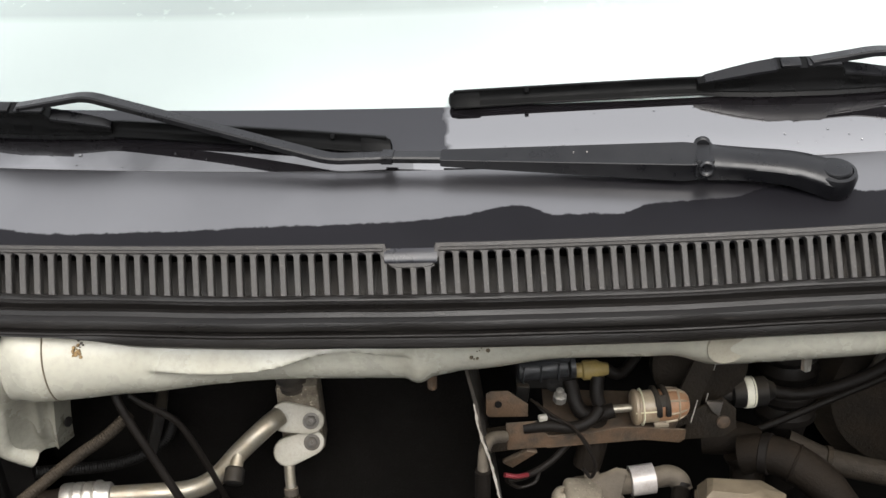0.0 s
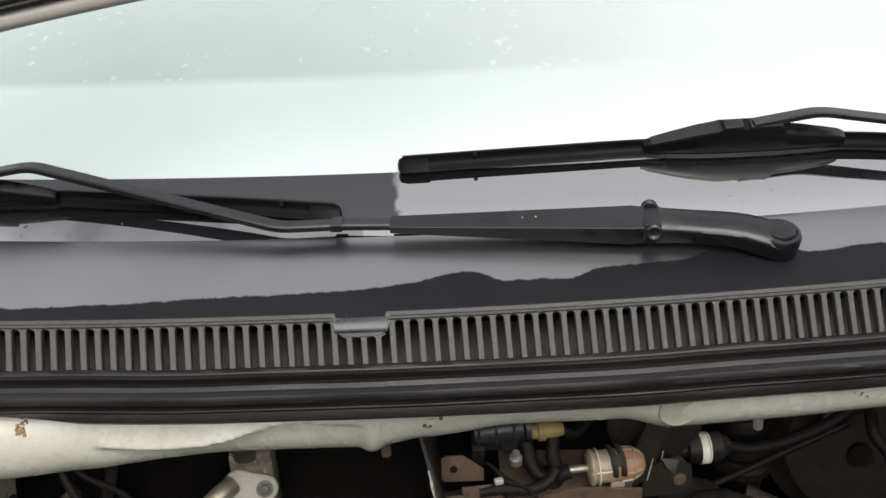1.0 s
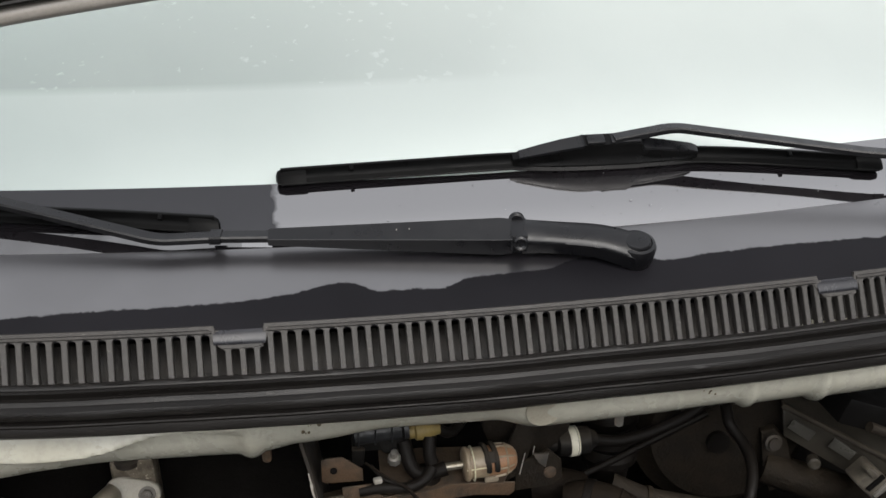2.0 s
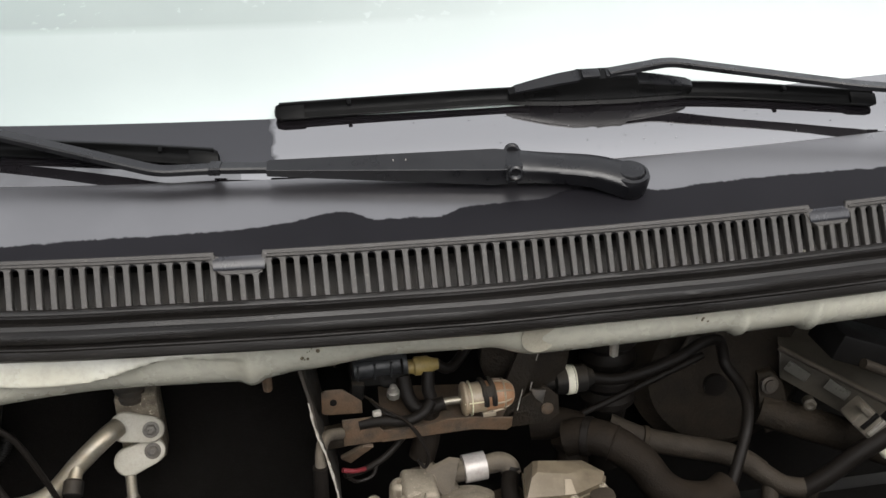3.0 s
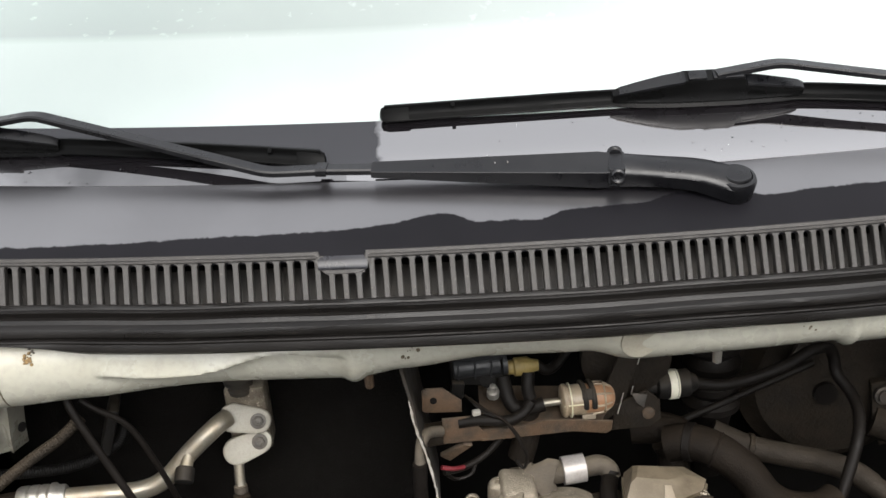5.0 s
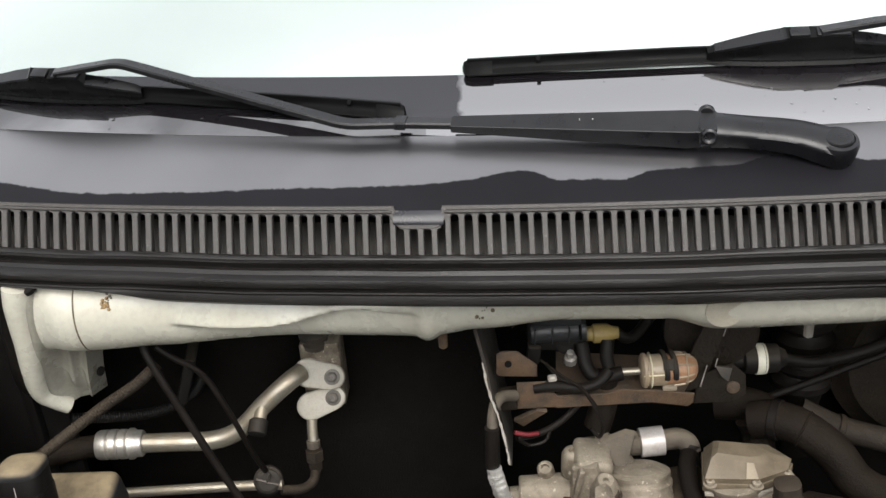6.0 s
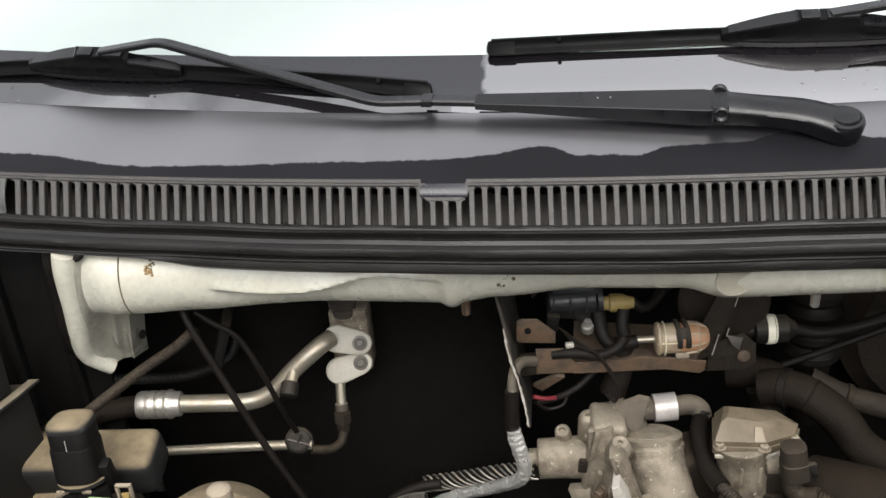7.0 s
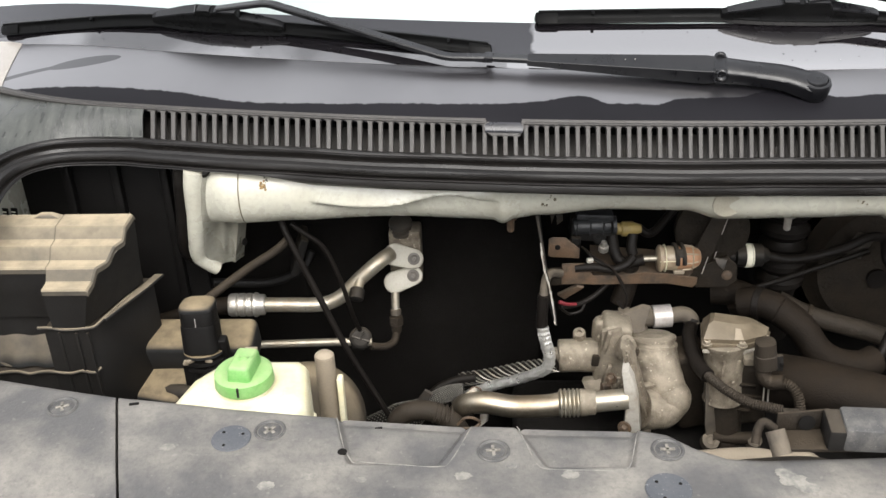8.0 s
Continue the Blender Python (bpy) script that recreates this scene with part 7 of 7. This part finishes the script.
part("lower_strut", plate([(0.050, 0.86, 0.765), (0.075, 0.85, 0.785), (0.085, 0.85, 0.783), (0.060, 0.86, 0.758)], (0, 0.008, 0), 0.001), RUST, shelf)
part("side_strip", box((0.052, 0.862, 0.795), (0.04, 0.022, 0.018), (0, 0, 8), 0.003), CAST_DARK, shelf)
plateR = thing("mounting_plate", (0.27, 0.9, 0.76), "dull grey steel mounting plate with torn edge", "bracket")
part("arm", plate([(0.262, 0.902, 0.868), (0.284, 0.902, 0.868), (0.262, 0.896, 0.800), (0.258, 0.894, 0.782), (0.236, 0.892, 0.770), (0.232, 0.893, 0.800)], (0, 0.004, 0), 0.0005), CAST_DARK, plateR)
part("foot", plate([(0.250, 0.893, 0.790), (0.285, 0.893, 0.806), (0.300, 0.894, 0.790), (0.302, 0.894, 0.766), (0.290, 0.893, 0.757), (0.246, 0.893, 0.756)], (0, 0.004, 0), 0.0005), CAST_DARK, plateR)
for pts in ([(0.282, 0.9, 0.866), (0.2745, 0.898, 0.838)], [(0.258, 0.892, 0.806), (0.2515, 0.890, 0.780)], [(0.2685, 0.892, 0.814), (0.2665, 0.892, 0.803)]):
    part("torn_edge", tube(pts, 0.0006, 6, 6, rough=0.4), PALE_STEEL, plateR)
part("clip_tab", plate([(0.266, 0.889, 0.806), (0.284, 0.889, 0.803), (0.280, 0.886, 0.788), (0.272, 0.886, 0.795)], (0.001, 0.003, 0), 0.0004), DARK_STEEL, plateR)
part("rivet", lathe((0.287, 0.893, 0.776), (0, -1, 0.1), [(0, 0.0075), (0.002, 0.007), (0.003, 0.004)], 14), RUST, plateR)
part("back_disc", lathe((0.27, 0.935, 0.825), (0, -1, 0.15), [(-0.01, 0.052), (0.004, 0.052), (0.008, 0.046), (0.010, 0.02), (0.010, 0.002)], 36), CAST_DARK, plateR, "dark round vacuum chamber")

filt = thing("vacuum_filter", (0.21, 0.875, 0.79), "small amber plastic vacuum filter with caged end", "filter")
fa = Vector((1, 0.03, 0.01)).normalized()
f0 = Vector((0.184, 0.872, 0.816))
part("front_cap", lathe(f0, fa, [(0, 0.006), (0.001, 0.0165), (0.003, 0.0185), (0.006, 0.0185), (0.007, 0.0165), (0.026, 0.0170)], 28), FILTER_PLASTIC, filt, "yellowed clear front cap")
part("core", lathe(f0 + fa * 0.026, fa, [(0, 0.0165), (0.02, 0.016), (0.030, 0.012), (0.033, 0.007)], 24), material("amber_core", (0.28, 0.15, 0.08), 0.5, second=(0.36, 0.22, 0.13), scale=60), filt)
part("flange", lathe(f0 + fa * 0.0095, fa, [(0, 0.016), (0.0002, 0.0192), (0.0012, 0.0192), (0.0014, 0.016)], 28), TANK_PLASTIC, filt, "thin pale flange")
part("moulding_line", tube([f0 + fa * d + Vector((0, -0.0168, 0.004)) for d in (0.002, 0.014, 0.026)], 0.0008, 6, 2), TANK_PLASTIC, filt)
for d in (0.024, 0.033):
    part("clip_band", tube([f0 + fa * (d + 0.002 * math.cos(a)) + Vector((0, -math.cos(a), math.sin(a))) * 0.0182 for a in spread(-0.05, 2.3, 14)], 0.0030, 8, 1), BLACK_PLASTIC, filt)
part("clip_pad", box(f0 + fa * 0.029 + Vector((0, -0.0125, 0.0135)), (0.014, 0.003, 0.012), (-42, 0, 0), 0.001), BLACK_PLASTIC, filt)
part("clip", box(f0 + fa * 0.03 + Vector((0, -0.008, -0.017)), (0.015, 0.008, 0.006), (0, 0, 0), 0.0015), TAN_PLASTIC, filt)
for k in range(8):
    a = 2 * math.pi * k / 8
    s, u = Vector((0, math.cos(a), math.sin(a))), 0.0175
    part("cage_bar", tube([f0 + fa * 0.034 + s * u, f0 + fa * 0.046 + s * (u * 0.93), f0 + fa * 0.056 + s * (u * 0.6), f0 + fa * 0.059 + s * 0.003], 0.0012, 6, 4), FILTER_PLASTIC, filt)
part("cage_ring", tube([f0 + fa * 0.047 + Vector((0, math.cos(a), math.sin(a))) * 0.0163 for a in spread(0, 2 * math.pi, 21)], 0.0012, 6, 1), FILTER_PLASTIC, filt)
part("nipple", tube([f0 - fa * 0.022, f0 + fa * 0.002], 0.0042, 12), PIPE_METAL, filt)

svalve = thing("vacuum_solenoid", (0.1, 0.9, 0.83), "black vacuum solenoid with a yellow port", "solenoid")
SOLENOID_GREY = material("grey_solenoid_plastic", (0.026, 0.027, 0.029), 0.45, second=(0.014, 0.0145, 0.015), amount=0.8, scale=40, speck=0.3, dust_colour=(0.07, 0.068, 0.064))
part("body", box((0.098, 0.908, 0.846), (0.060, 0.036, 0.026), (0, 3, 0), 0.003), BLACK_PLASTIC, svalve)
part("coil", lathe((0.070, 0.897, 0.853), (1, 0.02, 0.03), [(0, 0.004), (0.0005, 0.010), (0.002, 0.0118), (0.052, 0.0118), (0.053, 0.010)], 24), SOLENOID_GREY, svalve, "grey coil housing")
part("end_flange", lathe((0.1245, 0.897, 0.8545), (1, 0.02, 0.03), [(0, 0.008), (0.0003, 0.0128), (0.0055, 0.0128), (0.006, 0.008)], 24), SOLENOID_GREY, svalve)
for k in range(3):
    part("rib", box((0.076 + 0.018 * k, 0.886, 0.8535 + 0.0006 * k), (0.0018, 0.004, 0.018), (0, 3, 0), 0.0005), SOLENOID_GREY, svalve)
part("spade_housing", box((0.074, 0.890, 0.832), (0.014, 0.014, 0.020), (0, 8, 0), 0.002), BLACK_PLASTIC, svalve)
part("round_port", lathe((0.108, 0.893, 0.839), (0, -1, 0.1), [(-0.006, 0.0098), (0.003, 0.0098), (0.004, 0.007), (0.003, 0.004)], 18), BLACK_PLASTIC, svalve)
part("cover", box((0.100, 0.902, 0.8695), (0.050, 0.026, 0.009), (0, 3, 0), 0.002), SOLENOID_GREY, svalve)
part("port", lathe((0.130, 0.895, 0.850), (1, 0, 0), [(0, 0.008), (0.006, 0.008), (0.008, 0.0105), (0.022, 0.0105), (0.026, 0.008), (0.034, 0.006)], 18), YELLOW_PLASTIC, svalve, "yellow plastic port")
part("hose", tube([(0.124, 0.890, 0.842), (0.128, 0.878, 0.822), (0.136, 0.872, 0.812), (0.150, 0.870, 0.812), (0.166, 0.871, 0.815)], 0.0078, 14), RUBBER, svalve)
part("hose", tube([(0.152, 0.888, 0.846), (0.150, 0.880, 0.830), (0.152, 0.876, 0.820)], 0.0072, 14), RUBBER, svalve)
part("hose", tube([(0.160, 0.900, 0.850), (0.172, 0.90, 0.84), (0.185, 0.91, 0.838), (0.205, 0.93, 0.85), (0.23, 0.95, 0.87)], 0.006, 12), RUBBER, svalve)
part("terminal", lathe((0.112, 0.880, 0.825), (0, -0.3, 1), [(0, 0.007), (0.008, 0.007), (0.009, 0.0045), (0.016, 0.004), (0.017, 0.0015)], 8), BRIGHT_STEEL, svalve)
part("clip", plate([(0.040, 0.93, 0.872), (0.058, 0.93, 0.876), (0.060, 0.93, 0.845), (0.052, 0.93, 0.838), (0.050, 0.93, 0.86), (0.044, 0.93, 0.84)], (0, 0.003, 0), 0.0), DARK_STEEL, svalve)

harness = thing("wire_harness", (0.1, 0.86, 0.78), "bundle of grey and black wires hanging from the shelf", "wires")
part("hose", tube([(0.072, 0.852, 0.813), (0.095, 0.850, 0.816), (0.122, 0.850, 0.812), (0.140, 0.852, 0.818), (0.150, 0.86, 0.826)], 0.006, 12), RUBBER, harness)
part("wire", tube([(0.085, 0.86, 0.838), (0.098, 0.848, 0.828), (0.118, 0.842, 0.820), (0.132, 0.838, 0.800), (0.142, 0.836, 0.775), (0.138, 0.838, 0.758), (0.130, 0.84, 0.768)], 0.0020, 8), RUBBER, harness)
part("wire", tube([(0.080, 0.86, 0.842), (0.100, 0.846, 0.832), (0.121, 0.840, 0.818), (0.136, 0.837, 0.796), (0.144, 0.836, 0.770)], 0.0014, 8), DUSTY_RUBBER, harness)
part("clip", box((0.0907, 0.8460, 0.8287), (0.009, 0.006, 0.006), (0, 0, 10), 0.0014), PALE_STEEL, harness, "small pale clip")
wires = thing("red_wire", (0.07, 0.85, 0.74), "red and black wires beside the shelf", "wires")
part("red_end", tube([(0.050, 0.832, 0.772), (0.062, 0.836, 0.766), (0.074, 0.845, 0.760)], 0.0026, 10), RED_PLASTIC, wires, "red wire end")
part("black_wire", tube([(0.052, 0.836, 0.762), (0.075, 0.850, 0.756), (0.10, 0.862, 0.762), (0.122, 0.87, 0.782), (0.130, 0.875, 0.80)], 0.0036, 10), RUBBER, wires)
part("black_wire", tube([(0.055, 0.84, 0.755), (0.066, 0.846, 0.744), (0.082, 0.85, 0.746), (0.088, 0.855, 0.757)], 0.002, 8), RUBBER, wires)
single("hose_drop", tube([(0.150, 0.90, 0.80), (0.148, 0.885, 0.77), (0.140, 0.88, 0.74)], 0.015, 16), DUSTY_RUBBER, "short dark hose hanging behind the wires", "hose")

# white ringed coupling and its hose
ringc = thing("ringed_coupling", (0.32, 0.93, 0.78), "black hose coupling with a white plastic ring", "coupling")
part("barrel", lathe((0.292, 0.930, 0.786), (1, 0.02, 0.0), [(0, 0.009), (0.012, 0.009), (0.014, 0.015), (0.022, 0.0165), (0.05, 0.0165), (0.054, 0.012), (0.06, 0.009)], 24), BLACK_PLASTIC, ringc)
part("ring", lathe((0.318, 0.9305, 0.786), (1, 0.02, 0.0), [(0, 0.0150), (0.0005, 0.0175), (0.008, 0.0175), (0.009, 0.0162), (0.0105, 0.0175), (0.0125, 0.0150)], 32), WHITE_LABEL, ringc, "white plastic ring")
part("hose", tube([(0.345, 0.931, 0.786), (0.38, 0.932, 0.778), (0.42, 0.94, 0.778), (0.465, 0.95, 0.786), (0.50, 0.962, 0.796), (0.524, 0.972, 0.790), (0.532, 0.972, 0.775), (0.535, 0.966, 0.757), (0.545, 0.945, 0.742), (0.545, 0.92, 0.730), (0.535, 0.895, 0.712), (0.515, 0.87, 0.675), (0.495, 0.85, 0.635)], 0.0070, 14), RUBBER, ringc, "long black vacuum hose")
single("cable", tube([(0.285, 0.955, 0.70), (0.32, 0.95, 0.712), (0.38, 0.965, 0.722), (0.45, 0.985, 0.735), (0.52, 1.0, 0.752)], 0.0042, 10), RUBBER, "thin dark cable across the firewall", "cable")

# ---- steering boot, brake servo, fluid tank, hoses beyond ----
boot = thing("steering_boot", (0.40, 1.0, 0.6), "black ribbed rubber boot on the firewall", "boot")
part("boot", lathe((0.398, 1.02, 0.86), (0, -0.05, -1), [(0, 0.034), (0.03, 0.036)] + [(0.035 + k * 0.028 + d, r) for k in range(5) for d, r in ((0, 0.028), (0.008, 0.036), (0.016, 0.036), (0.026, 0.027))] + [(0.19, 0.024), (0.26, 0.022)], 30), RUBBER, boot)
servo = thing("brake_servo", (0.56, 1.06, 0.58), "dark round brake servo against the firewall", "brake servo")
part("drum", lathe((0.57, 1.10, 0.695), (-0.1, -1, 0.1), [(0, 0.118), (0.04, 0.118), (0.045, 0.122), (0.052, 0.122), (0.058, 0.112), (0.075, 0.10), (0.083, 0.06), (0.086, 0.03)], 48), CAST_DARK, servo)
part("hub", lathe((0.548, 1.03, 0.695), (-0.1, -1, 0.1), [(0, 0.022), (0.012, 0.021), (0.014, 0.015), (0.022, 0.015), (0.022, 0.008)], 24), RUBBER, servo)
part("pale_patch", box((0.51, 1.012, 0.755), (0.03, 0.006, 0.04), (0, 25, 0), 0.003), DARK_STEEL, servo)
master = thing("master_cylinder", (0.65, 0.98, 0.6), "grimy cast master cylinder with tapering flange", "cylinder")
part("flange", plate([(0.598, 1.0, 0.712), (0.616, 1.0, 0.716), (0.632, 0.995, 0.70), (0.640, 0.985, 0.668), (0.632, 0.98, 0.635), (0.612, 0.985, 0.628), (0.602, 0.99, 0.66)], (0.004, 0.014, 0), 0.003), CAST_DARK, master)
part("cylinder", tube([(0.605, 1.0, 0.66), (0.64, 0.985, 0.65), (0.70, 0.97, 0.63), (0.78, 0.95, 0.60)], 0.022, 24), CAST_DARK, master)
part("bolt", lathe((0.612, 0.994, 0.700), (0, -1, 0.2), [(0, 0.012), (0.004, 0.012), (0.005, 0.008), (0.008, 0.008), (0.008, 0.003)], 18), DARK_STEEL, master)
TANK_WINDOW = material("cloudy_tank_window", (0.095, 0.090, 0.078), 0.35, second=(0.055, 0.051, 0.042), scale=60)
bt = thing("brake_fluid_tank", (0.69, 0.98, 0.68), "grimy translucent brake fluid tank", "tank")
TANK_GREY = material("grimy_tank_plastic", (0.062, 0.055, 0.044), 0.42, second=(0.034, 0.029, 0.022), amount=0.8, scale=22, dust=0.3, dust_colour=(0.085, 0.069, 0.048), specular=0.25)
part("tank", plate([(0.622, 1.000, 0.751), (0.748, 0.925, 0.694), (0.722, 0.935, 0.656), (0.624, 0.990, 0.709)], (0.03, 0.07, 0.01), 0.004), TANK_GREY, bt)
part("seam_ledge", tube([(0.622, 1.000, 0.751), (0.748, 0.925, 0.694)], 0.0042, 10), BROWN_PLASTIC, bt, "dusty moulded ledge")
part("upper_shell", plate([(0.628, 1.020, 0.753), (0.764, 0.960, 0.728), (0.748, 0.925, 0.694), (0.622, 1.000, 0.751)], (0.03, 0.06, 0.004), 0.006), TANK_GREY, bt)
for at in ((0.634, 0.968, 0.733), (0.679, 0.945, 0.714)):
    part("level_window", box(at, (0.030, 0.002, 0.016), (0, 24, -38), 0.0008), TANK_WINDOW, bt)
part("drain_lug", lathe((0.650, 0.955, 0.690), (-0.3, -1, 0.2), [(-0.01, 0.008), (0.004, 0.008), (0.006, 0.005), (0.005, 0.002)], 14), TANK_GREY, bt)
fuse = thing("fuse_box", (0.72, 0.88, 0.80), "black plastic box with a pale edge at the bay's side", "fuse box")
part("box", box((0.702, 0.892, 0.798), (0.185, 0.060, 0.034), (0, 22, 0), 0.004), LINER_BLACK, fuse)
part("edge", tube([(0.646, 0.856, 0.812), (0.70, 0.856, 0.785), (0.77, 0.856, 0.752)], 0.0062, 12), HOSE_DUST, fuse, "dusty rounded ledge")
plug_grey = material("pale_connector_plastic", (0.085, 0.076, 0.062), 0.45, second=(0.045, 0.039, 0.031), amount=0.8, scale=50, dust=0.2)
conn = thing("wiring_connector", (0.70, 0.90, 0.66), "pale grey wiring connector below the brake fluid tank", "connector")
part("shell", box((0.701, 0.905, 0.690), (0.064, 0.030, 0.030), (0, 46, 0), 0.003), plug_grey, conn)
for k in range(3):
    part("rib", box((0.692 + 0.011 * k, 0.8885, 0.703 - 0.0114 * k), (0.006, 0.004, 0.026), (0, 46, 0), 0.0008), BRIGHT_STEEL if k == 1 else LINER_BLACK, conn)
part("latch", box((0.684, 0.892, 0.719), (0.020, 0.012, 0.006), (0, 46, 0), 0.001), plug_grey, conn)
part("tee", lathe((0.722, 0.900, 0.662), (0.6, -0.2, -0.8), [(0, 0.010), (0.006, 0.0125), (0.020, 0.0125), (0.024, 0.009)], 18), WHITE_LABEL, conn, "white plastic tee")
strut = thing("strut_tower", (0.70, 0.85, 0.8), "cream strut tower edge at the end of the crossmember", "strut tower")
part("panel", box((0.735, 0.83, 0.955), (0.12, 0.10, 0.03), (0, 8, 0), 0.008), CREAM_PAINT, strut)

coolant = thing("coolant_hoses", (0.4, 0.9, 0.6), "dusty brown-black coolant hoses meeting in a tee", "hoses")
part("main_hose", tube([(0.315, 0.905, 0.722), (0.335, 0.895, 0.730), (0.360, 0.880, 0.728), (0.390, 0.865, 0.708), (0.413, 0.852, 0.678), (0.440, 0.848, 0.660), (0.476, 0.850, 0.652), (0.50, 0.86, 0.655)], 0.021, 24), DUSTY_RUBBER, coolant)
part("taped_tee", tube([(0.318, 0.925, 0.712), (0.326, 0.920, 0.695), (0.322, 0.905, 0.665), (0.305, 0.88, 0.64)], 0.019, 20), DUSTY_RUBBER, coolant)
part("rear_hose", tube([(0.285, 0.955, 0.712), (0.315, 0.945, 0.715), (0.340, 0.945, 0.705)], 0.020, 20), DUSTY_RUBBER, coolant)
part("hose_lip", lathe((0.362, 0.8785, 0.7275), (0.8, -0.5, -0.25), [(-0.0014, 0.0205), (-0.0006, 0.0219), (0.0006, 0.0219), (0.0014, 0.0205)], 26), DUSTY_RUBBER, coolant)
part("clamp", lathe((0.337, 0.894, 0.730), (0.8, -0.5, 0.1), [(-0.005, 0.0215), (-0.004, 0.0228), (0.004, 0.0228), (0.005, 0.0215)], 28), RUBBER, coolant)
heater = thing("heater_hose", (0.5, 0.92, 0.6), "dusty brown heater hose with wire clamp", "hose")
part("hose", tube([(0.385, 0.965, 0.690), (0.425, 0.950, 0.674), (0.47, 0.942, 0.662), (0.52, 0.935, 0.650), (0.552, 0.928, 0.638), (0.575, 0.92, 0.622)], 0.0145, 20), HOSE_DUST, heater)
part("clamp", lathe((0.428, 0.949, 0.673), (0.9, -0.2, -0.25), [(-0.004, 0.0148), (-0.003, 0.0165), (0.003, 0.0165), (0.004, 0.0148)], 24), CAST_DARK, heater)
part("tee", tube([(0.570, 0.92, 0.626), (0.60, 0.905, 0.608), (0.64, 0.90, 0.60)], 0.013, 18), HOSE_DUST, heater)
part("branch", tube([(0.585, 0.912, 0.612), (0.580, 0.895, 0.58), (0.575, 0.88, 0.55)], 0.011, 16), HOSE_DUST, heater)
part("upper_branch", tube([(0.625, 0.90, 0.60), (0.655, 0.895, 0.625), (0.70, 0.89, 0.665), (0.78, 0.88, 0.72)], 0.012, 16), RUBBER, heater)
# Insulation black on the block stands in for shade low behind the pipes.
single("engine_block", box((0.30, 0.80, 0.46), (0.62, 0.36, 0.16), (0, 0, 0), 0.02, segments=3), INSULATION, "near-black engine block low in the bay", "engine block")
